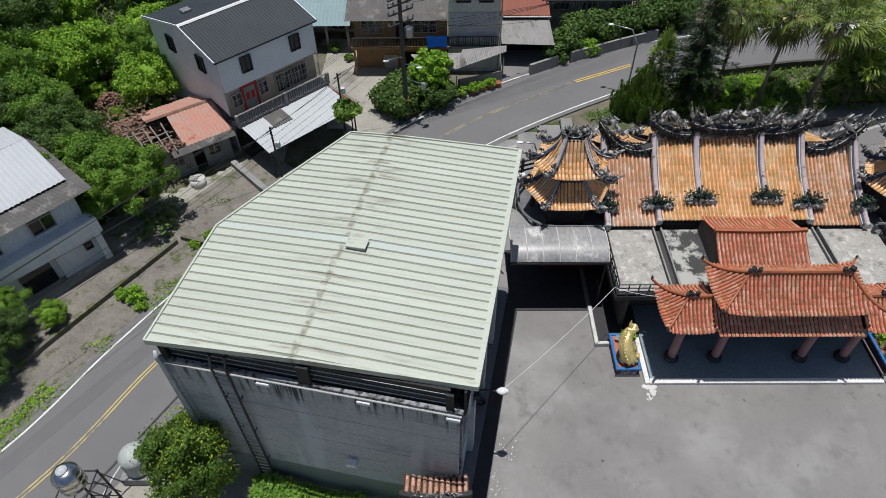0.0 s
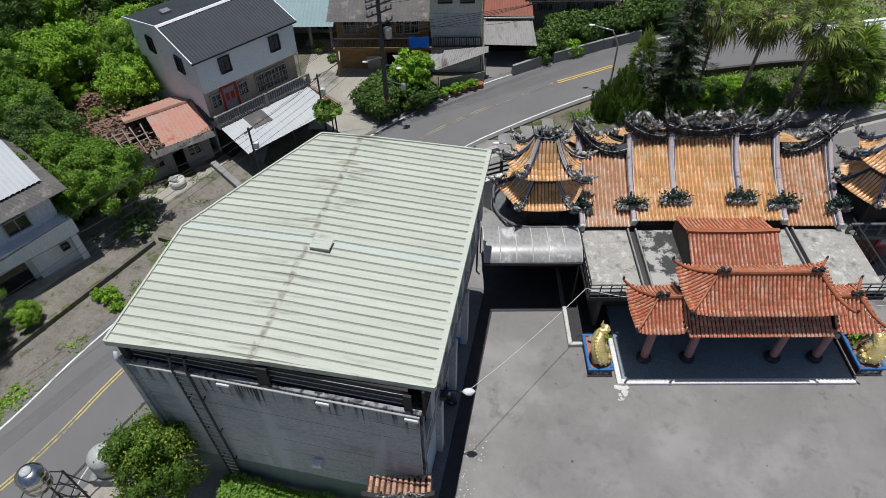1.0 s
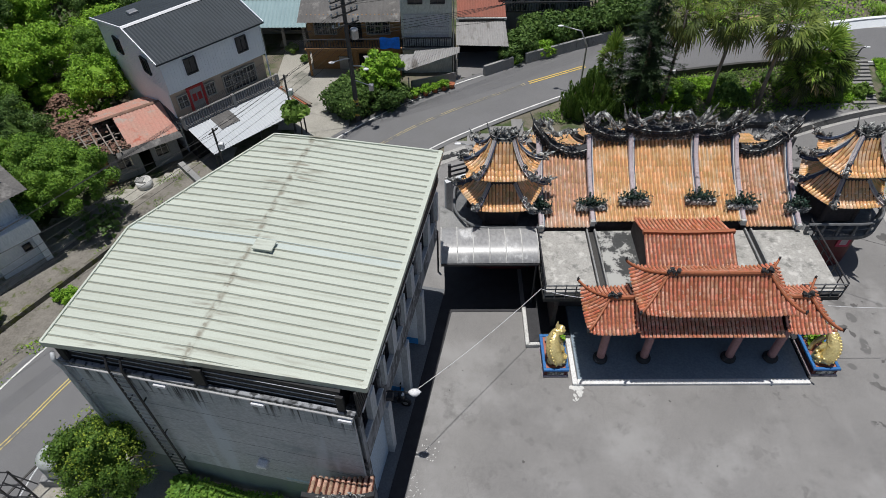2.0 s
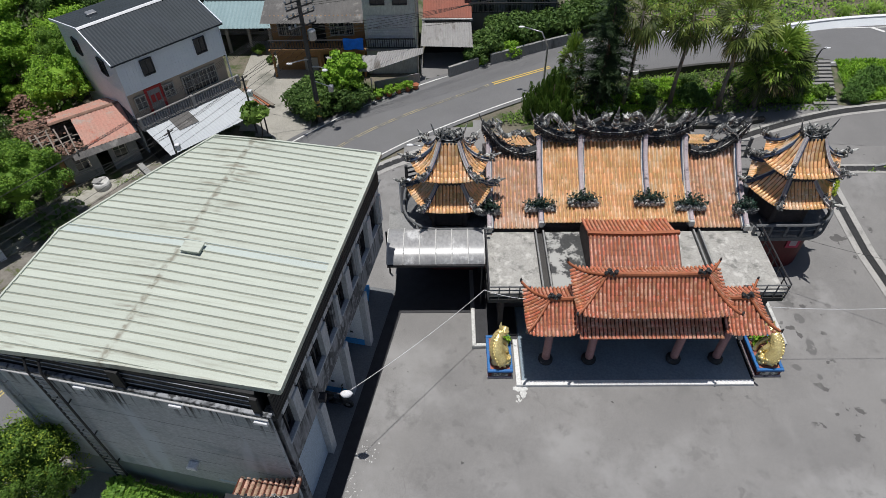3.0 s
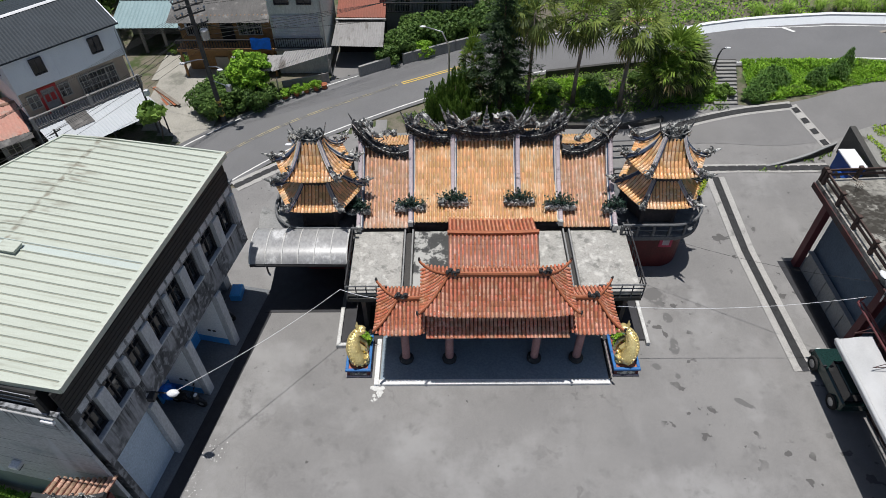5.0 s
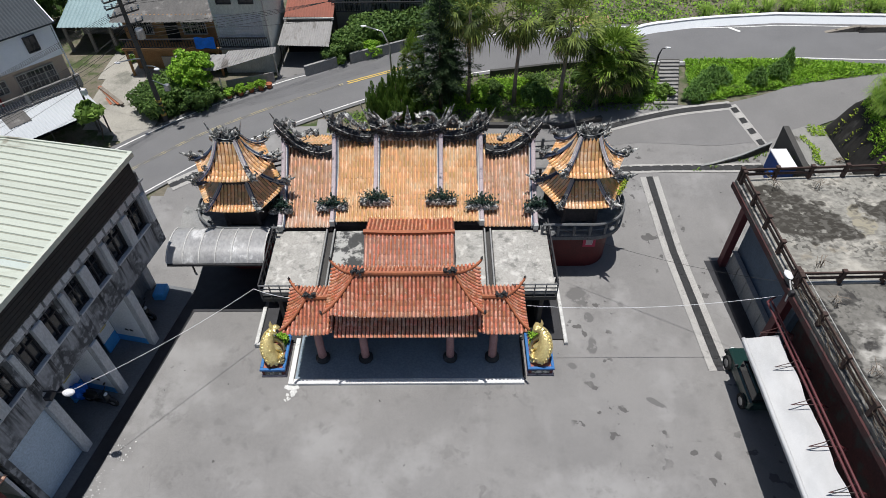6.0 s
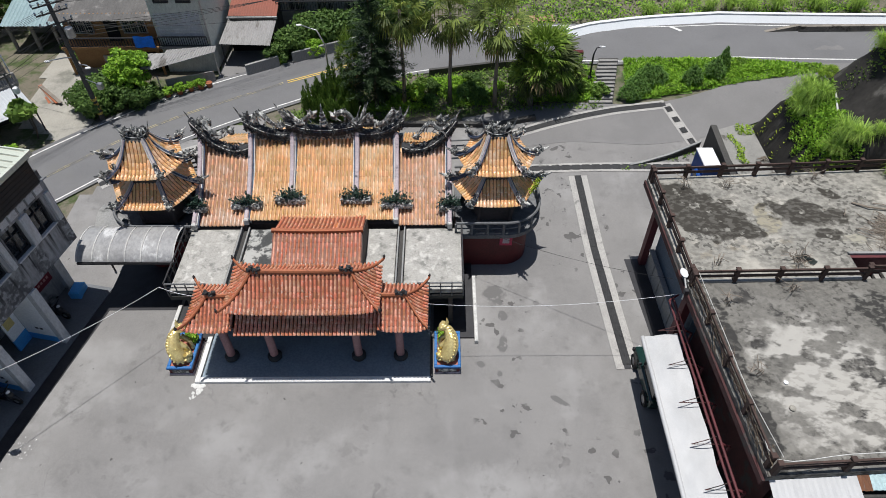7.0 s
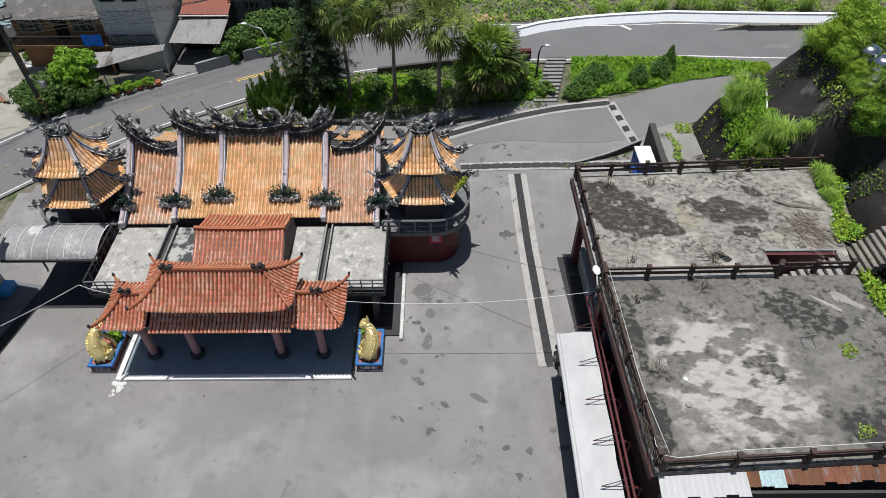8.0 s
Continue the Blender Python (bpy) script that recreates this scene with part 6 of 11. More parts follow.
fence([(30.6, 23.75), (42.6, 24.32)], "deck fences")
fence([(30.75, 17.1), (38.0, 17.22)], "deck fences")
fence([(38.1, 17.35), (41.1, 17.4)], "deck fences")
fence([(30.62, 23.5), (30.72, 17.3)], "deck fences")
fence([(30.74, 16.9), (31.08, 9.1)], "deck fences")
fence([(31.2, 8.85), (43.2, 9.45)], "deck fences", gap=2.3)
# dry vines along the west fence
g = Geo()
rr = random.Random(5)
for k in range(120):
    y = rr.uniform(9.2, 16.8)
    x = 30.74 + (16.9 - y) * 0.0435
    p = Vector((x + rr.uniform(-0.1, 0.12), y, DZ + rr.uniform(0.1, 0.75)))
    g.tube([p, p + Vector((rr.uniform(-0.15, 0.15), rr.uniform(-0.5, 0.5), rr.uniform(-0.2, 0.2))), p + Vector((rr.uniform(-0.2, 0.2), rr.uniform(-0.9, 0.9), rr.uniform(-0.4, 0.1)))], [0.012, 0.01, 0.006], 4)
solo("dry_vine", g, M_VINE, "dry brown vine tangled in the deck fence", "vine", kind="stuff")
# dead branches and rebar
g = Geo()
for k in range(120):
    p = Vector((40.5 + rr.gauss(0, 0.55), 19.9 + rr.gauss(0, 0.62), DZ + 0.02 + 0.1 * rr.random()))
    a = rr.gauss(-0.75, 0.55) if rr.random() < 0.75 else rr.uniform(0, 6.28)
    d = Vector((math.cos(a), math.sin(a), 0)) * rr.uniform(0.4, 0.95)
    n = Vector((-d.y, d.x, 0)) * rr.uniform(-0.18, 0.18)
    r = rr.uniform(0.011, 0.026)
    g.tube([p - 0.6 * d, p - 0.2 * d + n + Vector((0, 0, 0.05 * rr.random())), p + 0.25 * d + n * rr.uniform(0, 1.2) + Vector((0, 0, 0.06 * rr.random())), p + 0.7 * d], [r, r * 0.85, r * 0.65, r * 0.3], 5)
    if k % 2:
        q = p + 0.1 * d + n
        g.tube([q, q + 0.3 * d + n * 2.0 + Vector((0, 0, 0.05)), q + 0.45 * d + n * 3.0], [r * 0.6, r * 0.45, r * 0.2], 4)
solo("branch_pile", g, M_TWIG, "heap of dead grey branches on the deck", "branches", kind="stuff")
solo("branch", Geo().tube([(39.6, 21.9, DZ + 0.05), (40.2, 21.5, DZ + 0.12), (40.9, 21.4, DZ + 0.08), (41.7, 21.2, DZ + 0.1)], [0.05, 0.045, 0.035, 0.02], 6), M_TWIG, "long dead branch lying on the deck", "branch")
g = Geo()
for k in range(26):
    a = rr.uniform(0, 6.28)
    L = rr.uniform(0.3, 0.8)
    p = Vector((35.7 + rr.gauss(0, 0.15), 18.25 + rr.gauss(0, 0.12), DZ))
    g.tube([p, p + Vector((0.3 * L * math.cos(a), 0.3 * L * math.sin(a), rr.uniform(0.1, 0.5))), p + Vector((L * math.cos(a), L * math.sin(a), rr.uniform(0.02, 0.6)))], 0.014, 4)
solo("rebar_bundle", g, M_TWIG, "rusty rebar ends sticking out of the deck", "rebar", kind="stuff")
g = Geo()
g.grid(lambda u, v: (35.78 + 0.62 * u + 0.1 * math.sin(5 * v), 18.12 + 0.36 * v + 0.1 * math.sin(6 * u), DZ + 0.03 + 0.3 * max(0.0, math.sin(math.pi * u) * math.sin(math.pi * v)) * (0.6 + 0.9 * noise.noise(Vector((u * 4, v * 4, 2)))) + 0.05 * noise.noise(Vector((u * 9, v * 9, 5)))), 22, 16)
solo("tarpaulin", g, M_DARKCLOTH, "crumpled dark greenish cloth among the rebar", "cloth")
g = Geo()
for cx, cy in ((32.2, 18.0), (32.0, 16.0), (34.8, 16.7), (34.1, 23.1), (32.2, 23.2), (38.5, 23.6), (31.95, 12.7)):
    for k in range(9):
        p = Vector((cx + rr.uniform(-0.2, 0.2), cy + rr.uniform(-0.2, 0.2), DZ))
        g.tube([p, p + Vector((rr.uniform(-0.1, 0.1), rr.uniform(-0.1, 0.1), 0.35)), p + Vector((rr.uniform(-0.5, 0.5), rr.uniform(-0.5, 0.5), rr.uniform(0.3, 0.5)))], 0.012, 4)
solo("rebar_end", g, M_TWIG, "bent rebar ends rising from the deck", "rebar", kind="stuff")
solo("white_bucket_lid", Geo().lathe([(0.08, 0), (0.085, 0.04), (0.06, 0.05)], 14, (32.91, 12.25, DZ)), M_WHITE, "small white plastic lid on the deck", "lid")
solo("cushion", Geo().lathe([(0.11, 0), (0.12, 0.05), (0.08, 0.08)], 12, (32.75, 11.21, DZ)), M_YARD, "round straw-coloured pad on the deck", "pad")
solo("wire_frame", Geo().tube([(37.8, 14.1, DZ + 0.02), (37.75, 13.6, DZ + 0.02), (38.2, 13.55, DZ + 0.02), (38.25, 14.05, DZ + 0.02), (37.8, 14.1, DZ + 0.02)], 0.014, 5), M_STEEL, "bent wire frame lying on the deck", "frame")
solo("hose", Geo().tube(smooth_line([(31.1, 10.5, DZ + 0.55), (31.2, 9.0, DZ + 0.7), (33.5, 9.15, DZ + 0.72), (36, 9.3, DZ + 0.66), (39.5, 9.45, DZ + 0.75), (43, 9.6, DZ + 0.7)]), 0.016, 6), M_WHITETRIM, "pale hose draped along the deck fence", "hose", smooth=True)
solo("cable", Geo().tube(smooth_line([(31.3, 9.0, DZ + 0.85), (31.0, 11.5, DZ + 0.82), (30.95, 14, DZ + 0.78), (30.85, 16.9, DZ + 0.8)]), 0.012, 6), M_WHITETRIM, "pale cable draped along the deck fence", "cable", smooth=True)
# sheet roofs beyond the south edge
lean_to = house_thing("lean_to", "lean-to of white, pale blue and rusted sheets", "roof", (35, 8.4, 0))
for k in range(26):
    x = 31.15 + 0.42 * k
    m = M_AWNING if k < 7 else (M_PALEBLUE if k in (8, 9) else M_RUST)
    y = 8.75 + (x - 31) * 0.052
    L = (0.72 if k < 7 else 0.5) + 0.05 * math.sin(k * 2.3)
    g = Geo()
    lip = 0.012 if k < 7 else 0.03
    prof = [(0, 0), (0.1, lip), (0.2, 0), (0.3, lip), (0.425, 0.0)]
    g.add([(x + a, y, 5.02 + b) for a, b in prof] + [(x + a, y - L, 4.86 + b) for a, b in prof], [(i, i + 5, i + 6, i + 1) for i in range(4)])
    wpart("roof_sheet", g, m, lean_to, "pale blue sheet" if m is M_PALEBLUE else ("white sheet" if m is M_AWNING else "rusted sheet"))
wpart("lean_to_wall", Geo().box((31.2, 8.25, 0), (42, 8.35, 4.8)), M_DARKCON, lean_to)
solo("yard_floor", Geo().box((31.0, -6, -0.02), (48, 8.2, 2.6)), M_DARKCON, "dark damp lower terrace floor", "floor", kind="structure")
# long white awning on maroon frame, with the car below
awn = house_thing("awning", "long white fabric awning on maroon steel frame", "awning", (29.7, 10, 0))
g = Geo()
nA = 40
g.grid(lambda u, v: (29.02 + 1.45 * u - 0.12 * (1 - v), 3.5 + 12.45 * v, 3.05 + 0.2 * u + 0.05 * math.sin(v * nA * 0.8) * (0.5 + u) + 0.03 * math.sin(9 * u + 4 * math.sin(17 * v)) + 0.03 * noise.noise(Vector((u * 3, v * 26, 3)))), 8, 80)
wpart("awning_sheet", g, M_AWNING, awn, "", True)
wpart("rolled_edge", Geo().tube([(29.02 - 0.12 * (1 - v), 3.5 + 12.45 * v, 3.06 + 0.012 * math.sin(25 * v)) for v in np.linspace(0, 1, 40)], 0.09, 10), M_AWNING, awn, "rolled white front edge", True)
wpart("awning_skirt", Geo().grid(lambda u, v: (29.0 - 0.12 * (1 - v), 3.5 + 12.45 * v, 3.05 - 0.22 * u), 2, 60), M_AWNING, awn)
for x in (30.52, 30.72):
    wpart("frame_tube", Geo().tube([(x - 0.0, 3.5, 3.5), (x - 0.05, 17.6, 3.5)], 0.05, 8), M_MAROON, awn)
wpart("frame_tube", Geo().tube([(30.48, 17.6, 3.5), (30.95, 17.9, 3.5)], 0.05, 8), M_MAROON, awn)
for k in range(8):
    y = 3.9 + 1.72 * k
    for q in (-0.02, 0.3):
        wpart("frame_arm", Geo().tube([(30.6, y + q, 3.52), (30.2, y + 0.5 * q + 0.02, 3.5), (29.62, y + 0.05, 3.42)], 0.017, 6), M_DKMAROON, awn)
    wpart("frame_post", Geo().tube([(31.05, y, 0.0), (31.05, y, 3.3), (30.72, y, 3.5)], 0.05, 8), M_MAROON, awn)

# ---- drains, kerbs, stairs ----
M_GRATE = mat("dark_iron_grate", (0.05, 0.051, 0.053), (0.034, 0.034, 0.036), rough=0.7, metal=0.3, scale=3, fine=12)
M_KERB = mat("pale_cement_band", (0.40, 0.39, 0.37), (0.32, 0.31, 0.30), rough=0.9, scale=1.2, fine=14, stain=(0.2, 0.2, 0.19), stain_scale=1.1, stain_at=(0.56, 0.68))
_gr = Geo()
_gr.box((-0.2, -0.24, 0), (0.2, -0.2, 0.012)).box((-0.2, 0.2, 0), (0.2, 0.24, 0.012)).box((-0.2, -0.2, 0), (-0.17, 0.2, 0.012)).box((0.17, -0.2, 0), (0.2, 0.2, 0.012))
for k in range(8):
    _gr.box((-0.168, -0.19 + 0.05 * k, 0.0), (0.168, -0.165 + 0.05 * k, 0.01))
_gr.box((-0.16, -0.18, -0.004), (0.16, 0.18, 0.003))
GRATE = _gr.mesh("grate")
GRATE.materials.append(M_GRATE)


def drain(pts, w, label, every=0.485, channel=True):
    """A cement band with iron grates let into it."""
    line = smooth_line([(x, y, 0) for x, y in pts], 0.25)
    d = tagged(strip("drain", pts, -w, w, 0.03, M_KERB, label, "drain", n=4), kind="structure")
    if channel:
        strip("drain_channel", pts, -0.17, 0.17, 0.036, M_METAL_DK, "dark drain channel under the grates", "drain", n=1)
    run = every / 2
    for a, b in zip(line, line[1:]):
        seg = (b - a).length
        ang = math.atan2(b.y - a.y, b.x - a.x) - math.pi / 2
        while run <= seg:
            q = a.lerp(b, run / seg)
            o = part("grate", GRATE, M_GRATE, d)
            ux, uy = math.cos(ang), math.sin(ang)
            da = Vector((ux, uy, (gz(q.x + 0.3 * ux, q.y + 0.3 * uy) - gz(q.x - 0.3 * ux, q.y - 0.3 * uy)) / 0.6)).normalized()
            db_ = Vector((-uy, ux, (gz(q.x - 0.3 * uy, q.y + 0.3 * ux) - gz(q.x + 0.3 * uy, q.y - 0.3 * ux)) / 0.6)).normalized()
            o.matrix_basis = Matrix.Translation((q.x, q.y, gz(q.x, q.y) + 0.046)) @ Matrix((da, db_, da.cross(db_))).transposed().to_4x4()
            run += every
        run -= seg


drain([(28.62, 29.6), (28.85, 23), (29.1, 16.3)], 0.55, "cement drain band with iron grates across the plaza")
drain([(25.2, 30.25), (30, 30.3), (35.6, 30.2)], 0.36, "cement drain band with iron grates across the plaza", every=0.62)
drain([(24.2, 33.1), (28, 34.4), (32, 35.4), (35.2, 35.75)], 0.4, "cement drain band along the foot of the garden")
drain([(35.2, 35.75), (35.75, 33.6), (36.3, 31.6)], 0.34, "cement drain band with iron grates across the lane", every=1.02, channel=False)
drain([(-0.6, 29.6), (2.0, 31.6), (4.6, 33.0)], 0.5, "cement drain band at the plaza gate", every=0.62)
# edge wall of the sunken parking bay
solo("retaining_wall", Geo().prism([(36.55, 31.5), (36.9, 31.5), (37.05, 27.0), (36.7, 27.0)], 0.3, lambda x, y: 2.3 + max(0, (y - 27.2)) * 0.16), M_DARKCON, "wedge-shaped dark concrete retaining wall", "wall", kind="structure")
g, k2 = Geo(), Geo()
for i in range(12):
    a, b = i / 12, (i + 1) / 12
    x0, x1 = 31.95 + 4.45 * a, 31.95 + 4.45 * b
    y0, y1 = 30.45 + 0.5 * a + 0.7 * a * a, 30.45 + 0.5 * b + 0.7 * b * b
    z0, z1 = gz(x0, y0) + 0.04 + 0.56 * a, gz(x1, y1) + 0.04 + 0.56 * b
    g.prism([(x0, y0 - 0.05), (x1, y1 - 0.05), (x1, y1 + 0.06), (x0, y0 + 0.06)], -0.2, lambda x, y, x0=x0, x1=x1, z0=z0, z1=z1: z0 + (z1 - z0) * (x - x0) / (x1 - x0))
    w0, w1 = 0.02 * math.sin(5.1 * i), 0.02 * math.sin(5.1 * i + 5.1)
    k2.prism([(x0, y0 - 0.07 + w0), (x1, y1 - 0.07 + w1), (x1, y1 + 0.09), (x0, y0 + 0.09)], z0 - 0.03, lambda x, y, x0=x0, x1=x1, z0=z0, z1=z1: z0 + (z1 - z0) * (x - x0) / (x1 - x0) + 0.03)
solo("bay_wall", g, M_DARKCON, "blackened edge wall of the parking bay", "wall", kind="structure")
solo("bay_kerb", k2, M_OLDCON, "thin cracked cement lip on the bay wall", "kerb", kind="structure")
M_STEPCON = mat("worn_grey_step", (0.27, 0.262, 0.25), (0.19, 0.186, 0.178), rough=0.9, scale=1.5, fine=10)
stairs = house_thing("stairs", "flight of pale concrete steps up to the road", "stairs", (32, 38, 1), kind="structure")
for k in range(12):
    y = 36.0 + 0.39 * k
    zb = gz(31, y) + 0.05
    wpart("step", Geo().slab((30.2 + 0.12 * k, y, zb - 0.5), (31.75 + 0.1 * k, y + 0.27, zb + 0.1), 0.02), M_STEPCON, stairs)
# black bed puts the shade between the treads into its colour
wpart("stair_bed", Geo().prism([(30.15, 36.05), (31.8, 36.05), (32.95, 40.75), (31.55, 40.75)], 0.4, lambda x, y: gz(x, y) + 0.03), M_DARKCON, stairs)
# white parapet beside the upper road
M_OLDSTEP = mat("weathered_step_concrete", (0.25, 0.225, 0.19), (0.15, 0.135, 0.115), rough=0.9, scale=1.1, fine=9, bump=0.3, stain=(0.07, 0.06, 0.05), stain_scale=1.3, stain_at=(0.55, 0.65), ornd=0.2)
M_PARAPET = mat("bluish_white_parapet", (0.82, 0.86, 0.89), (0.76, 0.80, 0.84), rough=0.7, scale=0.7, fine=160, bump=0.0, stain=(0.5, 0.52, 0.52), stain_scale=0.9, stain_at=(0.64, 0.76), stretch=(1, 1, 0.3))
line = smooth_line([(29.7, 44.1, 0), (32.3, 45.1, 0), (36, 45.4, 0), (42, 45.1, 0), (50, 44.75, 0), (62, 44.5, 0), (80, 44.4, 0)], 0.8)
pw = tagged(part("parapet_wall", Geo().sweep([(p.x, p.y, gz(p.x, p.y)) for p in line], [(-0.14, -0.1), (0.5, -0.1), (0.5, 0.02), (0.12, 0.46), (-0.12, 0.46)]), M_PARAPET), "bluish white road parapet", "wall", kind="structure")
part("parapet_cap", Geo().sweep([(p.x, p.y, gz(p.x, p.y)) for p in line], [(-0.17, 0.462), (0.14, 0.462), (0.14, 0.55), (-0.17, 0.55)]), M_WHITE, pw)
strip("road_marking", [(37.5, 44.55), (38.1, 43.8)], -0.12, 0.12, 0.04, M_WLINE, "white bar painted on the asphalt", "road marking", n=1)
g = Geo()
for x0, x1, h0, h1 in ((44.0, 46.4, 0.02, 0.42), (46.401, 80, 0.42, 0.5)):
    g.prism([(x0, 43.1), (x1, 43.25), (x1, 43.55), (x0, 43.4)], gz(x0, 43.2) - 0.3, lambda x, y, x0=x0, x1=x1, h0=h0, h1=h1: gz(x, y) + h0 + (h1 - h0) * (x - x0) / (x1 - x0))
solo("retaining_wall", g, M_OLDSTEP, "dark mossy kerb wall beside the road", "wall", kind="structure")
# the cut bank, lined with dark mossy concrete
g = Geo()
M_BANK = mat("black_streaked_bank_concrete", (0.036, 0.033, 0.030), (0.016, 0.015, 0.014), rough=0.9, scale=1.1, fine=6, bump=0.8, second=(0.11, 0.104, 0.095), second_scale=0.9, second_at=(0.58, 0.72), stretch=(1, 1, 0.3))
g.grid(lambda u, v: (38.9 + 32 * u * u + 8 * u * (1 - u), 4 + 30.5 * v, ground_z(38.9 + 32 * u * u + 8 * u * (1 - u), 4 + 30.5 * v) + 0.03 + 0.14 * noise.noise(Vector((40 * u * u + 8 * u, 30 * v, 0)) * 1.3)), 110, 130)
g.f = [f for f in g.f if min(bank(g.v[i][0], g.v[i][1]) for i in f) > 0.05 or max(bank(g.v[i][0], g.v[i][1]) for i in f) > 0.9]
solo("hillside", g, M_BANK, "steep dark mossy concrete-lined bank", "bank", kind="structure", smooth=True)
hs = house_thing("hill_steps", "narrow concrete steps up the overgrown bank", "stairs", (46, 17.5, 5), kind="structure")
for k in range(15):
    x = 41.45 + 0.25 * k
    wpart("step", Geo().slab((x, 17.35 + 0.06 * k, DZ - 0.5 + 0.1 * k), (x + 0.2, 18.8 + 0.1 * k, DZ - 0.1 + 0.11 * k), 0.02), M_OLDSTEP, hs)

M_LEDGE = mat("weathered_ledge_cement", (0.27, 0.265, 0.25), (0.2, 0.197, 0.187), rough=0.9, scale=0.9, fine=16, bump=0.3, stain=(0.09, 0.085, 0.075), stain_scale=0.9, stain_at=(0.54, 0.66))
solo("ledge", Geo().prism([(37.1, 27.0), (39.3, 27.0), (39.7, 31.9), (38.2, 32.0), (36.95, 31.5)], 0.2, lambda x, y: 2.45 + 0.03 * (y - 27)), M_LEDGE, "pale dirt-strewn cement ledge below the bank", "ledge", kind="structure")
solo("driftwood", Geo().tube([(38.7, 28.6, 2.56), (38.95, 28.75, 2.68), (39.1, 28.6, 2.6)], [0.04, 0.05, 0.02], 6).tube([(38.8, 28.9, 2.56), (38.9, 28.7, 2.74), (38.85, 28.5, 2.6)], [0.03, 0.05, 0.02], 6).tube([(38.5, 28.75, 2.55), (38.8, 28.7, 2.66), (39.15, 28.85, 2.56)], [0.02, 0.04, 0.02], 6), M_TWIG, "pale twisted roots lying on the ledge", "branch")
solo("drain_pipe", Geo().tube([(41.0, 27.6, 6.35), (41.3, 28.9, 6.7), (41.62, 30.0, 6.65)], 0.05, 7), M_WHITETRIM, "pale plastic pipe lying up the bank", "pipe")
for k, poly in enumerate(([(41.78, 19.5), (42.5, 19.5), (43.55, 24.4), (42.71, 24.43)], [(41.4, 17.2), (42.0, 17.2), (42.6, 13.6), (44.2, 9.45), (43.42, 9.38), (42.02, 13.6)])):
    solo("planting_ledge", Geo().prism(poly, 0.2, DZ - 0.06), M_SOIL, "overgrown soil ledge along the deck edge", "ledge", kind="structure")

M_MAROONFLOOR = mat("dark_maroon_floor", (0.045, 0.028, 0.028), (0.025, 0.018, 0.019), rough=0.6, scale=0.9, fine=12, bump=0.15, second=(0.07, 0.06, 0.06), second_scale=0.8, second_at=(0.55, 0.7))
solo("side_passage_floor", Geo().prism([(30.9, 3.0), (32.38, 3.0), (32.38, 17.0), (31.6, 17.4), (30.9, 17.4)], 0.004, 0.03), M_MAROONFLOOR, "dark maroon floor beside the annex wall", "floor", kind="structure")

# ---- village houses ----
M_TIN = mat("pale_zinc_sheet", (0.50, 0.525, 0.55), (0.44, 0.465, 0.49), rough=0.5, scale=0.4, fine=160, bump=0.0, stain=(0.42, 0.44, 0.46), stain_scale=0.5, stain_at=(0.58, 0.75), stretch=(1, 1, 1))
M_DKROOF = mat("dark_corrugated_roof", (0.034, 0.043, 0.052), (0.025, 0.032, 0.039), rough=0.65, scale=0.8, fine=12, bump=0.1)
M_CLAD = mat("white_corrugated_cladding", (0.80, 0.84, 0.89), (0.72, 0.76, 0.82), rough=0.6, scale=0.7, fine=90, bump=0.1, stain=(0.42, 0.42, 0.42), stain_scale=0.8, stain_at=(0.62, 0.75))
M_GREYWALL = mat("grey_cement_wall", (0.30, 0.29, 0.28), (0.22, 0.215, 0.21), rough=0.9, scale=0.7, fine=12, stain=(0.1, 0.1, 0.1), stain_scale=1, stain_at=(0.6, 0.75), stretch=(1, 1, 0.4))
M_TILEWALL = mat("tan_mosaic_tile", (0.47, 0.38, 0.30), (0.39, 0.31, 0.245), rough=0.6, scale=1.5, fine=24, bump=0.15)
M_REDROOF = mat("faded_red_sheet_roof", (0.47, 0.235, 0.185), (0.42, 0.26, 0.205), rough=0.75, scale=0.9, fine=12, bump=0.1, stain=(0.36, 0.31, 0.27), stain_scale=1.1, stain_at=(0.5, 0.66), second=(0.40, 0.12, 0.08), second_scale=1.6, second_at=(0.56, 0.68))
M_BROKEN = mat("broken_roof_tile", (0.23, 0.14, 0.10), (0.13, 0.085, 0.065), rough=0.9, scale=2, fine=10, rnd=0.5)
M_BEAM = mat("grey_old_timber", (0.24, 0.21, 0.18), (0.15, 0.13, 0.11), rough=0.9, scale=3, fine=16)
M_TEAL = mat("teal_sheet_roof", (0.24, 0.34, 0.36), (0.2, 0.29, 0.31), rough=0.55, scale=0.8, fine=12)
M_BROWN = mat("brown_timber_wall", (0.36, 0.20, 0.085), (0.25, 0.135, 0.06), rough=0.7, scale=1.2, fine=14)
M_ASBEST = mat("grey_fibre_cement_roof", (0.13, 0.125, 0.12), (0.085, 0.082, 0.08), rough=0.85, scale=0.9, fine=12, second=(0.22, 0.21, 0.2), second_scale=1.4)
M_GREENWALL = mat("pale_green_wall", (0.56, 0.59, 0.55), (0.48, 0.51, 0.48), rough=0.8, scale=0.9, fine=12, stretch=(1, 1, 0.4))
M_REDFRAME = mat("red_door_frame", (0.45, 0.03, 0.03), (0.36, 0.025, 0.025), rough=0.6)
M_FRAME = mat("pale_window_frame", (0.42, 0.40, 0.36), (0.33, 0.31, 0.28), rough=0.6)
M_TARP = mat("blue_tarpaulin", (0.01, 0.16, 0.72), (0.015, 0.13, 0.58), rough=0.45, scale=2, fine=5, bump=0.4)
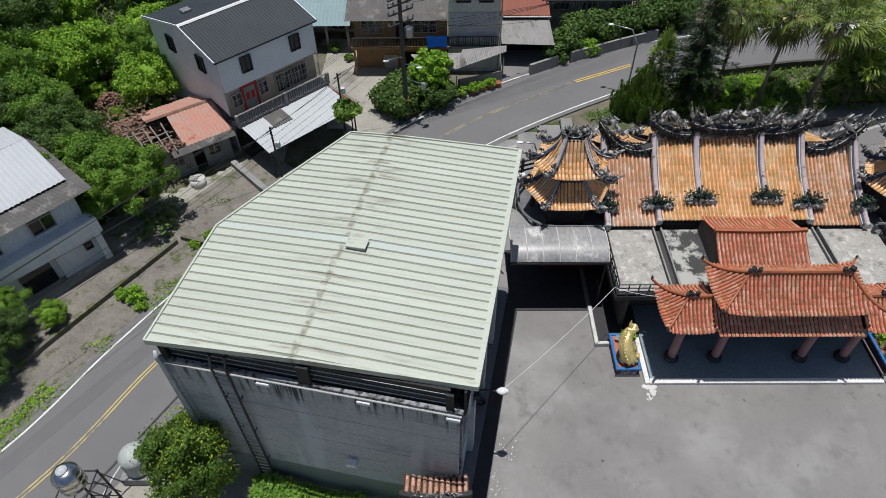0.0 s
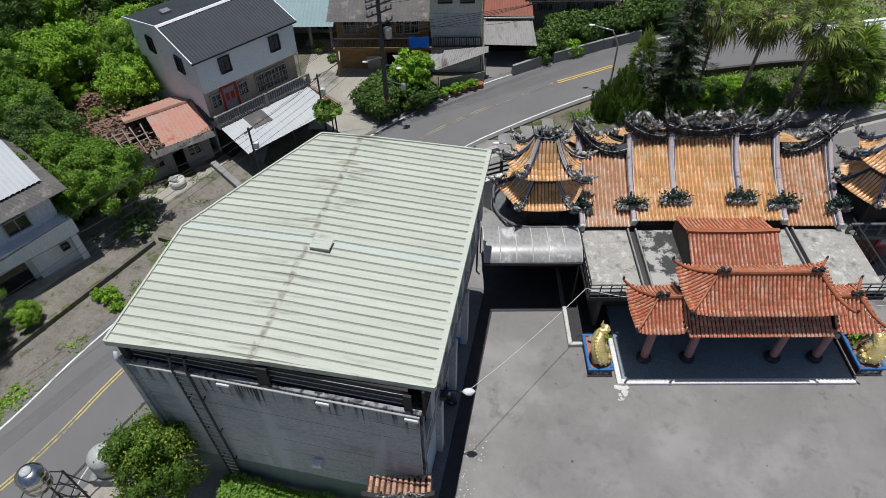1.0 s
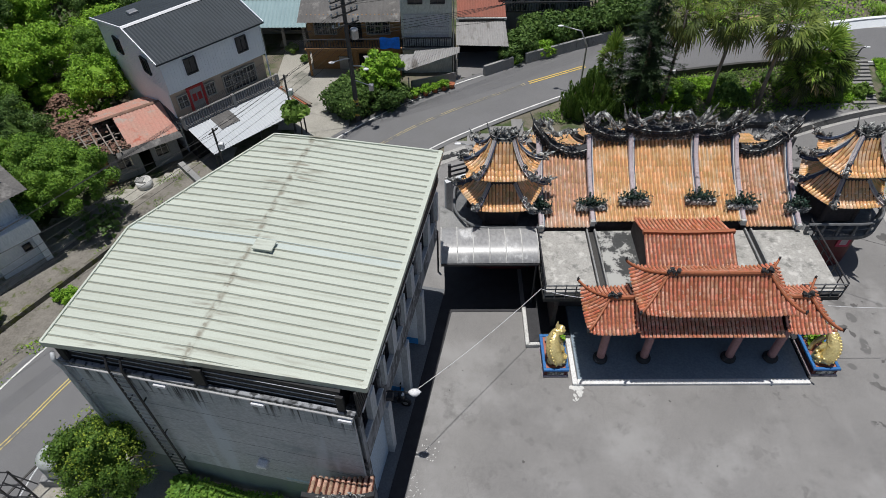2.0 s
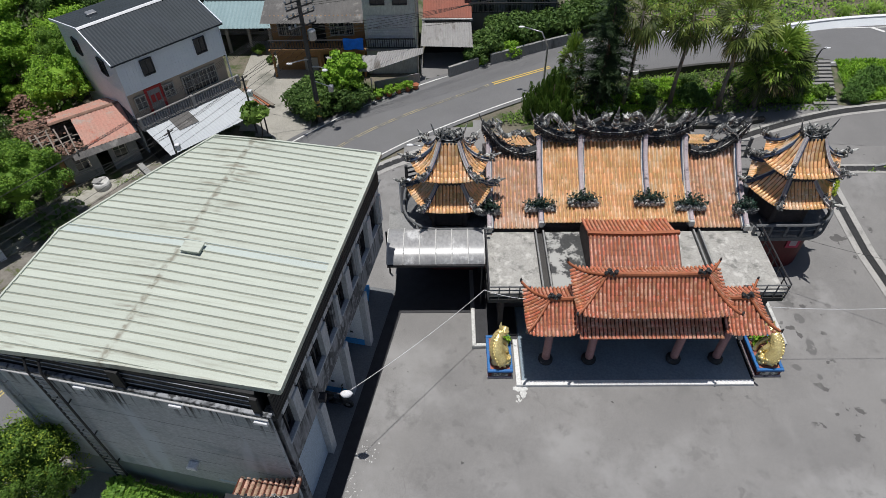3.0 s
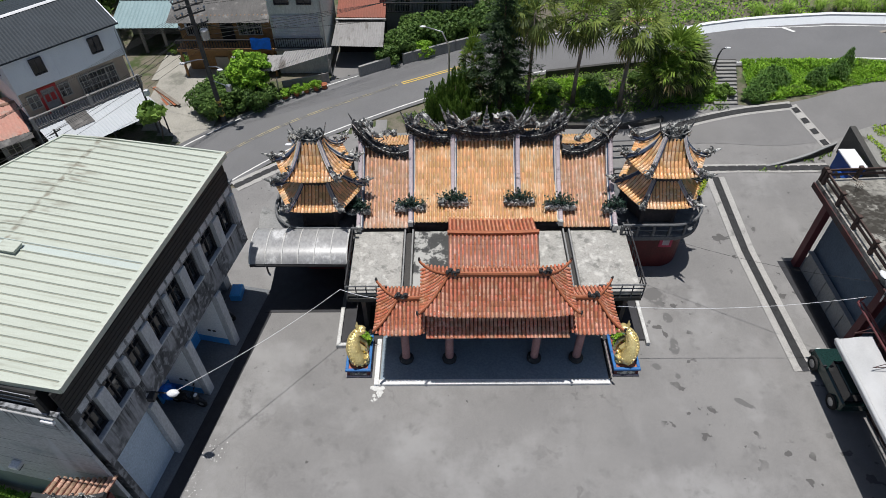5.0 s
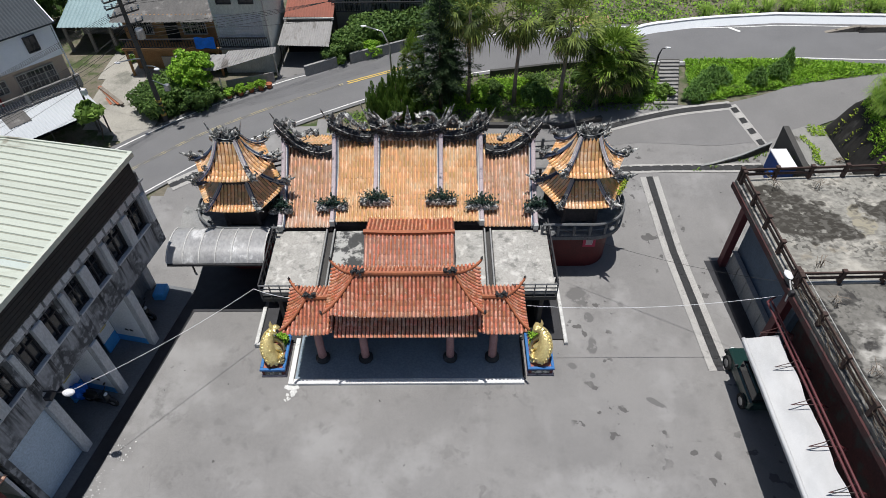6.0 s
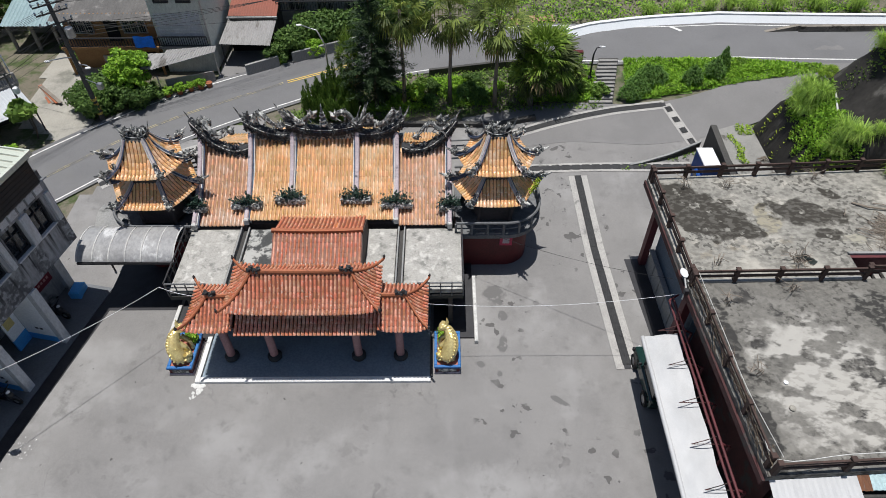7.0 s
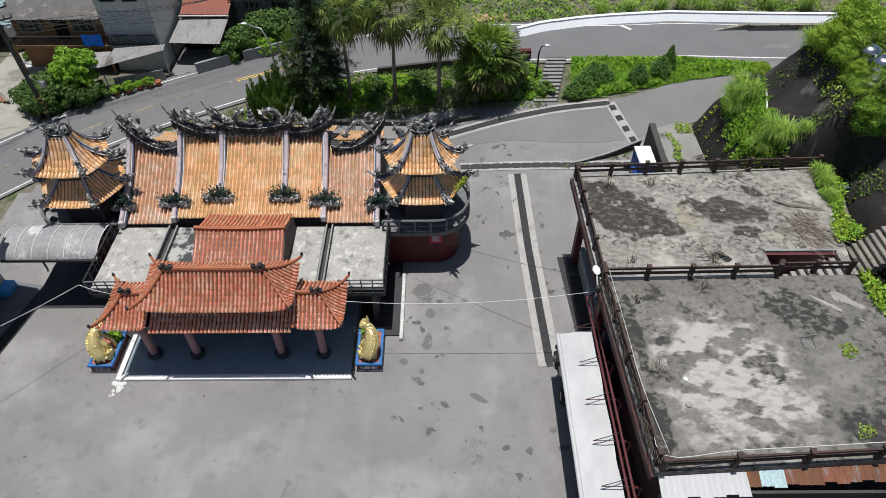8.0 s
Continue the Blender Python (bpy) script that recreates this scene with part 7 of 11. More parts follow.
# near-black colour that stands in for shade under cover and inside openings
M_SHADEBLACK = mat("near_black_shade", (0.012, 0.012, 0.013), rough=0.9, bump=0)


def corrugated(a, b, c, d, pitch=0.2, depth=0.035):
    """A ribbed sheet over the corners a-b (one end) and d-c (other end); ribs run from a to d."""
    a, b, c, d = map(Vector, (a, b, c, d))
    n = max(2, int((b - a).length / pitch)) * 4
    up = (b - a).cross(d - a).normalized()
    up = up if up.z >= 0 else -up
    if abs(up.z) < 0.05:
        up = (b - a).cross(d - a).normalized()
    g = Geo()
    g.grid(lambda u, v: (a + (b - a) * u).lerp(d + (c - d) * u, v) + up * (depth * (0, 0.7, 1, 0.7)[int(round(u * n)) % 4]), n, 1)
    k = len(g.v)
    return g


def window(parent, m, w, h, label="", bars=(2, 1), frame=None, grille=False):
    """A window in the plane x-z of the pose m, which looks along -y."""
    win = _plain_part("window", Geo().box((-w / 2, -0.02, -h / 2), (w / 2, 0.02, h / 2), m), M_GLASS, parent, label or "dark glazed window")
    f = Geo()
    t = 0.06
    f.box((-w / 2 - t, -0.09, -h / 2 - t), (-w / 2, 0.03, h / 2 + t), m).box((w / 2, -0.09, -h / 2 - t), (w / 2 + t, 0.03, h / 2 + t), m)
    f.box((-w / 2, -0.09, h / 2), (w / 2, 0.03, h / 2 + t), m).box((-w / 2, -0.09, -h / 2 - t), (w / 2, 0.03, -h / 2), m)
    for k in range(1, bars[0]):
        x = -w / 2 + w * k / bars[0]
        f.box((x - 0.025, -0.06, -h / 2), (x + 0.025, -0.021, h / 2), m)
    for k in range(1, bars[1]):
        z = -h / 2 + h * k / bars[1]
        f.box((-w / 2, -0.055, z - 0.02), (w / 2, -0.022, z + 0.02), m)
    _plain_part("window_frame", f, frame or M_FRAME, win)
    if grille:
        g = Geo()
        for k in range(9):
            x = -w / 2 + w * (k + 0.5) / 9
            g.box((x - 0.012, -0.13, -h / 2), (x + 0.012, -0.11, h / 2), m)
        _plain_part("window_grille", g, M_FRAME, win)
    return win


def railing(parent, p0, p1, h=0.75, gap=0.16, m_=None, label="white balustrade"):
    p0, p1 = Vector(p0), Vector(p1)
    up = Vector((0, 0, 1))
    r = _plain_part("railing", Geo().tube([p0 + up * h, p1 + up * h], 0.05, 6), m_ or M_FRAME, parent, label)
    _plain_part("bottom_rail", Geo().tube([p0 + up * 0.08, p1 + up * 0.08], 0.04, 6), m_ or M_FRAME, r)
    n = max(2, int((p1 - p0).length / gap))
    bal = Geo().tube([(0, 0, 0.08), (0, 0, h)], 0.028, 5).mesh("baluster")
    bal.materials.append(m_ or M_FRAME)
    for k in range(n + 1):
        o = _plain_part("baluster", bal, m_ or M_FRAME, r)
        o.location = p0 + (p1 - p0) * k / n
    return r


# white three-storey house with a dark roof
hA = thing("house", "white three-storey house with dark corrugated roof", "house", m=pose(-13.4, 33.0, 0, 0, 0, 45.5))
W, D = 6.75, 8.2
_plain_part("wall", Geo().box((0.1, 0.25, -0.4), (W - 0.1, D, 2.5)), M_GREYWALL, hA, "grey cement ground floor")
_plain_part("wall", Geo().box((0.05, 0.2, 2.5), (W - 0.05, D, 4.58)), M_TILEWALL, hA, "tan tiled middle floor")
_plain_part("wall", Geo().add([(-0.02, -0.1, 4.58), (W, -0.1, 4.58), (W, D + 0.02, 4.58), (-0.02, D + 0.02, 4.58), (-0.02, -0.1, 6.72), (W, -0.1, 6.72), (W, D + 0.02, 6.6), (-0.02, D + 0.02, 6.6), (-0.02, 3.3, 7.62), (W, 3.3, 7.62)],
                              [(3, 2, 1, 0), (0, 1, 5, 4), (1, 2, 6, 9, 5), (2, 3, 7, 6), (3, 0, 4, 8, 7), (4, 5, 9, 8), (8, 9, 6, 7)]), M_CLAD, hA, "white clad top storey")
for k in range(34):
    x = 0.1 + 0.198 * k
    _plain_part("cladding_rib", Geo().box((x, -0.115, 4.6), (x + 0.03, -0.101, 6.7)), M_CLAD, hA)
for k in range(32):
    y = 0.1 + 0.25 * k
    zt = 6.7 + 0.9 * min(y / 3.3, (D - y) / (D - 3.3) if y > 3.3 else 1)
    _plain_part("cladding_rib", Geo().box((-0.035, y, 4.6), (-0.021, y + 0.03, zt - 0.05)), M_CLAD, hA)
_plain_part("side_wall", Geo().box((-0.01, 0.22, -0.4), (0.049, D, 4.57)), M_CLAD, hA, "weathered white side wall")
rf = _plain_part("roof", corrugated((-0.25, -0.3, 6.72), (W + 0.25, -0.3, 6.72), (W + 0.25, 3.3, 7.72), (-0.25, 3.3, 7.72)), M_DKROOF, hA, "dark grey corrugated roof")
_plain_part("roof_slope", corrugated((-0.25, D + 0.25, 6.6), (W + 0.25, D + 0.25, 6.6), (W + 0.25, 3.31, 7.71), (-0.25, 3.31, 7.71)), M_DKROOF, rf)
_plain_part("ridge_cap", Geo().sweep([(-0.3, 3.3, 7.74), (W + 0.3, 3.3, 7.74)], [(-0.15, 0), (0.15, 0), (0.06, 0.08), (-0.06, 0.08)]), M_WHITE, rf, "white ridge capping")
for x in (-0.27, W + 0.27):
    _plain_part("verge_trim", Geo().sweep([(x, -0.32, 6.76), (x, 3.3, 7.78), (x, D + 0.27, 6.64)], [(-0.03, -0.12), (0.03, -0.12), (0.03, 0.045), (-0.03, 0.045)]), M_CLAD, rf)
_plain_part("eave_trim", Geo().box((-0.3, -0.33, 6.65), (W + 0.3, -0.3, 6.75)), M_DKROOF, rf)
_plain_part("skylight", Geo().slab((1.2, 5.4, 7.25), (1.8, 5.9, 7.45), 0.04), M_STEEL, rf, "small metal roof vent")
for x in (1.75, 5.3):
    window(hA, pose(x, -0.13, 5.85), 0.62, 0.9, "small dark upstairs window", (2, 1), M_METAL_DK)
for y in (2.0, 5.6):
    window(hA, pose(-0.06, y, 5.75, 0, 0, -90), 0.7, 0.9, "small dark upstairs window", (2, 1), M_METAL_DK)
window(hA, pose(4.75, 0.16, 3.55), 2.3, 1.2, "wide barred window", (4, 3), M_FRAME, True)
window(hA, pose(2.6, 0.16, 3.75), 0.6, 0.8, "small window", (2, 2), M_FRAME)
window(hA, pose(0.7, 0.16, 3.7), 0.6, 0.8, "small window", (2, 2), M_FRAME)
dr = _plain_part("door", Geo().box((1.25, 0.12, 2.62), (2.05, 0.19, 4.25)), M_GREYWALL, hA, "grey double door with red paper surround")
for a, b in (((1.08, 0.11, 2.62), (1.24, 0.185, 4.4)), ((2.06, 0.11, 2.62), (2.22, 0.185, 4.4)), ((1.241, 0.11, 4.255), (2.059, 0.185, 4.4)), ((1.35, 0.105, 3.4), (1.6, 0.118, 3.9)), ((1.7, 0.105, 3.4), (1.95, 0.118, 3.9))):
    _plain_part("red_strip", Geo().box(a, b), M_REDFRAME, dr, "red painted door surround")
_plain_part("balcony_slab", Geo().slab((-0.1, -0.9, 2.42), (W + 0.1, 0.2, 2.6), 0.02), M_GREYWALL, hA)
for x0, x1 in ((0.0, 3.3), (3.6, W)):
    railing(hA, (x0, -0.85, 2.6), (x1, -0.85, 2.6), m_=M_GREYWALL, label="grey cement balustrade")
for x in (-0.1, 3.45, W + 0.05):
    _plain_part("balcony_pier", Geo().slab((x - 0.1, -0.95, 2.6), (x + 0.1, -0.75, 3.4), 0.03), M_GREYWALL, hA)
aw = _plain_part("awning", corrugated((0.0, -3.75, 2.05), (W - 0.1, -3.75, 2.05), (W - 0.1, -0.95, 2.5), (0.0, -0.95, 2.5)), M_TIN, hA, "white corrugated awning")
_plain_part("awning_patch", corrugated((1.55, -2.2, 2.345), (2.9, -2.2, 2.345), (2.9, -0.95, 2.545), (1.55, -0.95, 2.545)), M_ASBEST, aw, "greyer patched sheet")
for x in (0.1, 3.3, W - 0.2):
    _plain_part("awning_post", Geo().tube([(x, -3.7, -0.3), (x, -3.7, 2.04)], 0.05, 6), M_METAL_DK, hA)
# black box: the shade beneath the awning is put into its colour
_plain_part("awning_front", Geo().box((0.1, -0.94, -0.2), (W - 0.1, 0.2, 2.3)), M_SHADEBLACK, hA, "near-black ground-floor front painted for the awning's shade")
_plain_part("drain_pipe", Geo().tube([(W + 0.1, 0.0, 6.6), (W + 0.1, 0.0, 0)], 0.05, 6), M_CLAD, hA)

# derelict single-storey house, half of its roof fallen in
hB = thing("derelict_house", "derelict house with faded red sheet and collapsed tile roof", "house", m=pose(-18.0, 29.5, 0, 0, 0, 36))
for x0, x1 in ((-0.2, 0.35), (1.05, 1.5), (2.3, 2.8), (3.5, 3.75), (4.6, 5.2)):
    _plain_part("wall_pier", Geo().box((x0, 0, -0.2), (x1, 0.25, 2.1)), M_OLDCON, hB, "crumbling plastered pier")
_plain_part("lintel", Geo().box((-0.2, 0.0, 2.101), (5.2, 0.25, 2.3)), M_OLDCON, hB)
for x0, x1, z in ((1.501, 2.299, 0.8), (3.751, 4.599, 0.9)):
    _plain_part("sill_wall", Geo().box((x0, 0.02, -0.2), (x1, 0.23, z)), M_OLDCON, hB)
_plain_part("wall", Geo().box((-0.2, 0.26, -0.2), (0.0, 4.6, 2.2)).box((5.0, 0.26, -0.2), (5.2, 4.6, 2.2)).box((-0.2, 4.4, -0.2), (5.2, 4.6, 2.2)).box((2.5, 0.26, -0.2), (2.7, 4.39, 2.2)), M_OLDCON, hB)
_plain_part("floor", Geo().box((0, 0.26, -0.2), (5, 4.4, 0.1)), M_SHADEBLACK, hB)
r1 = _plain_part("sheet_roof", corrugated((2.45, -0.35, 2.35), (5.45, -0.35, 2.35), (5.45, 2.4, 3.1), (2.45, 2.4, 3.1), 0.24), M_REDROOF, hB, "faded red corrugated sheet")
_plain_part("back_slope", corrugated((1.2, 4.9, 2.3), (5.45, 4.9, 2.3), (5.45, 2.41, 3.1), (1.2, 2.41, 3.1), 0.24), M_REDROOF, r1)
_plain_part("ridge_cap", Geo().sweep([(1.2, 2.4, 3.12), (5.5, 2.4, 3.12)], [(-0.14, 0), (0.14, 0), (0.05, 0.07), (-0.05, 0.07)]), M_BROKEN, r1)
_plain_part("verge_trim", Geo().sweep([(5.5, -0.4, 2.38), (5.5, 2.4, 3.16), (5.5, 4.9, 2.36)], [(-0.09, -0.1), (0.09, -0.1), (0.09, 0.08), (-0.09, 0.08)]), M_METAL_DK, r1, "tarred roof edge")
_plain_part("eave_repair", corrugated((1.6, -0.75, 2.12), (5.5, -0.75, 2.12), (5.5, -0.36, 2.34), (1.6, -0.36, 2.34), 0.24), M_ASBEST, r1, "grey cement eave strip")
rr = random.Random(9)
for k in range(9):
    y = 0.3 + 0.5 * k
    _plain_part("rafter", Geo().box((-0.3, y, 2.2 + 0.25 * (1 - abs(y - 2.3) / 2.3)), (2.4, y + 0.09, 2.3 + 0.25 * (1 - abs(y - 2.3) / 2.3)), pose(0, 0, 0, 0, rr.uniform(-6, 6), rr.uniform(-4, 4))), M_BEAM, hB)
for k in range(5):
    x = -0.1 + 0.5 * k
    _plain_part("rafter", Geo().box((x, -0.2, 2.45), (x + 0.08, 2.6, 2.53), pose(0, 0, 0, 8, 0, rr.uniform(-5, 5))), M_BEAM, hB)
g = Geo()
for k in range(800):
    x, y = rr.uniform(-1.6, 1.8), rr.gauss(3.2, 1.1)
    if k % 3 == 0:
        x, y = rr.uniform(-0.4, 2.6), rr.uniform(-0.3, 0.6)
    g.box((-0.075, -0.055, -0.01), (0.075, 0.055, 0.01), pose(x, y, 2.35 + 0.25 * rr.random() + 0.12 * max(0, y - 2), rr.uniform(-40, 40), rr.uniform(-40, 40), rr.uniform(0, 180)))
tagged(_plain_part("broken_tiling", g, M_BROKEN, hB, "fallen broken roof tiles"), kind="stuff")
_plain_part("tile_bed", Geo().prism([(-1.6, 1.6), (1.2, 2.2), (1.4, 4.8), (-1.4, 5.0)], 1.9, 2.36), M_BROKEN, hB)
for x in (1.85, 4.15):
    window(hB, pose(x, 0.1, 1.4), 0.7, 1.0, "old window with pale frame", (2, 2), M_FRAME)
part("door", Geo().box((0.4, 0.05, -0.1), (1.0, 0.1, 2.0)), M_BROWN, hB, "brown wooden door")
_plain_part("flue", Geo().tube([(5.6, 4.6, 2.9), (5.62, 2.5, 3.25), (5.6, 0.5, 2.75), (6.2, -0.3, 2.3)], 0.12, 8), M_METAL_DK, hB, "black rubber-wrapped duct")

# heap of fallen walls and tiles among the slope trees
ruin = house_thing("ruin", "collapsed brick walls and roof tiles among trees", "ruin", (-22.8, 36.2, 0.6))
g = Geo()
rr = random.Random(19)
for k in range(420):
    x, y = -23.0 + rr.gauss(0, 0.6), 37.0 + rr.gauss(0, 0.45)
    z = 0.9 + 1.2 * math.exp(-((x + 23.0) ** 2 + (y - 37.0) ** 2) / 1.2) * rr.uniform(0.8, 1.0)
    g.box((-0.08, -0.055, -0.014), (0.08, 0.055, 0.014), pose(x, y, z, rr.uniform(-35, 35), rr.uniform(-35, 35), rr.uniform(0, 180)))
tagged(wpart("rubble", g, M_BROKEN, ruin, "brown broken tiles and bricks"), kind="stuff")
wpart("rubble_bed", Geo().blob((-23.0, 37.0, 0.6), (0.9, 0.7, 0.85), 3, 0.6, 16, 10), M_BROKEN, ruin)
wpart("wall_stump", Geo().prism([(-24.6, 35.3), (-23.4, 34.7), (-23.3, 34.95), (-24.5, 35.55)], 0.2, lambda x, y: 1.9 - 0.5 * (x + 24.6)), M_OLDCON, ruin, "broken grey wall stump")
wpart("wall_stump", Geo().prism([(-22.2, 37.8), (-21.4, 37.4), (-21.3, 37.6), (-22.1, 38.0)], 0.2, lambda x, y: 2.6 - 0.9 * (x + 22.2)), M_RIDGE_RED, ruin, "broken brick wall stump")

# white house with metal roof beside the terrace
M_CHALKWALL = mat("chalky_bluish_white_wall", (0.80, 0.85, 0.90), (0.68, 0.73, 0.79), rough=0.8, scale=1, fine=14, bump=0.1, stain=(0.30, 0.30, 0.28), stain_scale=0.9, stain_at=(0.6, 0.72), stretch=(1, 1, 0.3))
hC = thing("house", "white stained house with bright corrugated metal roof", "house", m=pose(-24.2, 17.75, 0, 0, 0, 49.6))
_plain_part("wall", Geo().box((0, 0.4, -0.5), (8.2, 6.5, 4.5)), M_CHALKWALL, hC, "stained white walls")
_plain_part("balcony_band", Geo().slab((-0.3, -0.35, 1.9), (8.5, 0.39, 2.85), 0.03), M_CHALKWALL, hC, "white balcony parapet with grime")
_plain_part("balcony_band_end", Geo().slab((8.21, 0.4, 1.9), (8.5, 3.0, 2.85), 0.03), M_CHALKWALL, hC)
rC = _plain_part("roof", corrugated((-0.8, 0.6, 5.0), (8.35, 0.6, 5.0), (8.35, 4.2, 5.8), (-0.8, 4.2, 5.8), 0.26, 0.05), M_TIN, hC, "bright white corrugated roof")
_plain_part("roof_slope", corrugated((-0.8, 7.6, 5.0), (8.35, 7.6, 5.0), (8.35, 4.21, 5.8), (-0.8, 4.21, 5.8), 0.26, 0.05), M_TIN, rC)
_plain_part("roof_skirt_wall", Geo().box((-0.5, 0.75, 4.51), (8.2, 7.2, 4.98)), M_DARKCON, rC)
for a, b, c, d in (((-1.0, -0.5, 4.62), (9.0, -0.5, 4.62), (8.3, 0.75, 4.92), (-0.6, 0.75, 4.92)), ((9.0, -0.5, 4.62), (9.0, 7.5, 4.62), (8.3, 6.8, 4.92), (8.3, 0.75, 4.92))):
    _plain_part("eave_roof", corrugated(a, b, c, d, 0.22), M_ASBEST, rC, "grey tiled eave")
for x in (1.0, 3.6, 6.3):
    window(hC, pose(x, 0.36, 3.55), 1.1, 0.75, "dark sliding window", (2, 1), M_FRAME)
_plain_part("shopfront", Geo().box((4.0, 0.33, -0.4), (5.6, 0.39, 1.7)), M_GLASS, hC, "dark glazed ground-floor opening")
_plain_part("shopfront", Geo().box((0.6, 0.33, -0.4), (2.9, 0.39, 1.7)), M_GLASS, hC, "dark glazed ground-floor opening")
_plain_part("pier", Geo().slab((8.0, -0.3, -0.5), (8.35, 0.1, 1.9), 0.02), M_CHALKWALL, hC)
_plain_part("pier", Geo().slab((3.2, -0.3, -0.5), (3.6, 0.1, 1.9), 0.02), M_CHALKWALL, hC)
_plain_part("pier", Geo().slab((5.9, 0.1, -0.5), (8.0, 0.38, 1.88), 0.02), M_CHALKWALL, hC)
window(hC, pose(7.6, 0.05, 1.2), 0.3, 0.3, "small vent window", (1, 1), M_METAL_DK)

# brown timber-fronted house with balcony
hD = house_thing("house", "brown two-storey timber-fronted house with balcony", "house", (-3.3, 43, 0))
wpart("wall", Geo().box((-6.6, 41.4, 0.2), (0.1, 46, 5.5)), M_BROWN, hD, "dark brown timber wall")
wpart("balcony_floor", Geo().slab((-6.8, 40.3, 3.3), (0.2, 41.4, 3.47), 0.02), M_BROWN, hD)
railing(hD, (-6.7 + 3.3, 40.35 - 43, 3.47), (0.1 + 3.3, 40.35 - 43, 3.47), 0.7, 0.2, M_METAL_DK, "dark metal balcony rail")
wpart("roof", corrugated((-7.1, 40.6, 5.3), (0.15, 40.6, 5.3), (0.15, 46.5, 6.6), (-7.1, 46.5, 6.6), 0.3), M_ASBEST, hD, "weathered grey sheet roof")
for x, w in ((-5.3, 1.5), (-1.5, 1.6)):
    window(hD, pose(x + 3.3, 41.36 - 43, 4.7), w, 1.2, "barred upstairs window", (3, 2), M_FRAME, True)
wpart("door", Geo().box((-3.6, 41.3, 3.48), (-2.7, 41.38, 5.2)), M_SHADEBLACK, hD, "dark open doorway")
wpart("door", Geo().box((-4.6, 41.3, 0.3), (-3.6, 41.38, 2.3)), M_FRAME, hD, "pale panelled front door")
for x in (-6.6, -3.2, 0.0):
    wpart("post", Geo().box((x - 0.07, 40.35, 0.2), (x + 0.07, 40.5, 3.3)), M_BROWN, hD)
# black sheet painted for the shade under the balcony
wpart("lower_front", Geo().box((-3.1, 41.3, 0.3), (0.05, 41.38, 2.5)), M_SHADEBLACK, hD)
# grey shuttered house
hE = house_thing("house", "pale green-grey house with wide roller shutter", "house", (1.9, 43, 0))
wpart("wall", Geo().box((0.15, 40.9, 0.2), (3.75, 47, 8.5)), M_GREENWALL, hE)
wpart("shutter", corrugated((0.35, 40.84, 3.4), (0.35, 40.84, 5.7), (3.55, 40.84, 5.7), (3.55, 40.84, 3.4), 0.12, 0.03), M_PILASTER, hE, "grey roller shutter, closed")
for x in (1.2, 2.75):
    window(hE, pose(x - 1.9, 40.86 - 43, 6.9), 0.9, 0.8, "small dark window", (2, 1), M_METAL_DK)
railing(hE, (0.2 - 1.9, 40.64 - 43, 3.28), (3.7 - 1.9, 40.64 - 43, 3.28), 0.75, 0.16, M_METAL_DK, "dark metal balcony rail")
wpart("balcony_floor", Geo().slab((0.15, 40.6, 3.12), (3.75, 40.89, 3.27), 0.02), M_GREYWALL, hE)
wpart("downpipe", Geo().tube([(3.85, 40.8, 0.3), (3.85, 40.8, 8.5)], 0.06, 6), M_STEEL, hE)
# rust-roofed house with grey sheet porch
M_GREYSHEET = mat("weathered_grey_sheet", (0.30, 0.295, 0.29), (0.22, 0.215, 0.21), rough=0.75, scale=0.9, fine=14, bump=0.1, stain=(0.13, 0.12, 0.11), stain_scale=0.9, stain_at=(0.52, 0.66), stretch=(1.5, 0.5, 1))
hF = house_thing("house", "low house with rusted roof and grey sheet porch", "house", (5.6, 44, 0))
wpart("wall", Geo().box((4.2, 46.0, -0.2), (7.65, 50.5, 2.75)), M_DARKCON, hF)
wpart("roof", corrugated((4.05, 46.2, 2.85), (7.8, 46.1, 2.85), (7.8, 50.8, 4.1), (4.05, 50.8, 4.1), 0.2), mat("brick_red_sheet", (0.28, 0.10, 0.07), (0.22, 0.09, 0.065), rough=0.8, scale=1, fine=12), hF, "brick-red sheet roof")
wpart("eave_trim", Geo().box((4.0, 46.0, 2.68), (7.85, 46.09, 2.84)), M_WHITETRIM, hF)
wpart("porch_roof", corrugated((3.95, 43.05, 2.2), (7.8, 42.7, 2.25), (7.75, 45.95, 2.55), (4.0, 46.3, 2.55), 0.18), M_GREYSHEET, hF, "grey corrugated porch roof")
for x in (4.1, 7.6):
    wpart("post", Geo().tube([(x, 43.2, 0.2), (x, 43.2, 2.2)], 0.05, 6), M_METAL_DK, hF)
# black sheet painted for the shade under the porch roof
wpart("front", Geo().box((4.2, 45.2, 0.1), (7.65, 45.3, 2.3)), M_SHADEBLACK, hF)
# teal-roofed shed, far house
hG = house_thing("shed", "open shed with teal corrugated roof", "shed", (-9.5, 46, 0))
wpart("roof", corrugated((-12.6, 43.6, 3.4), (-6.9, 43.6, 3.4), (-6.9, 47.6, 4.4), (-12.6, 47.6, 4.4), 0.3), M_TEAL, hG)
wpart("roof", corrugated((-12.6, 47.3, 4.9), (-6.9, 47.3, 4.9), (-6.9, 53, 5.6), (-12.6, 53, 5.6), 0.3), M_CLAD, hG, "pale corrugated roof")
wpart("wall", Geo().box((-12.5, 46.6, 0.2), (-7.0, 53, 4.3)), M_GREYWALL, hG)
for x in (-12.3, -10.5, -8.8, -7.2):
    wpart("post", Geo().box((x - 0.1, 43.9, 0.2), (x + 0.1, 44.1, 3.4)), M_GREYWALL, hG)
window(hG, pose(-8.3 + 9.5, 46.55 - 46, 2.2), 1.0, 0.9, "window with pale frame", (2, 2), M_FRAME)
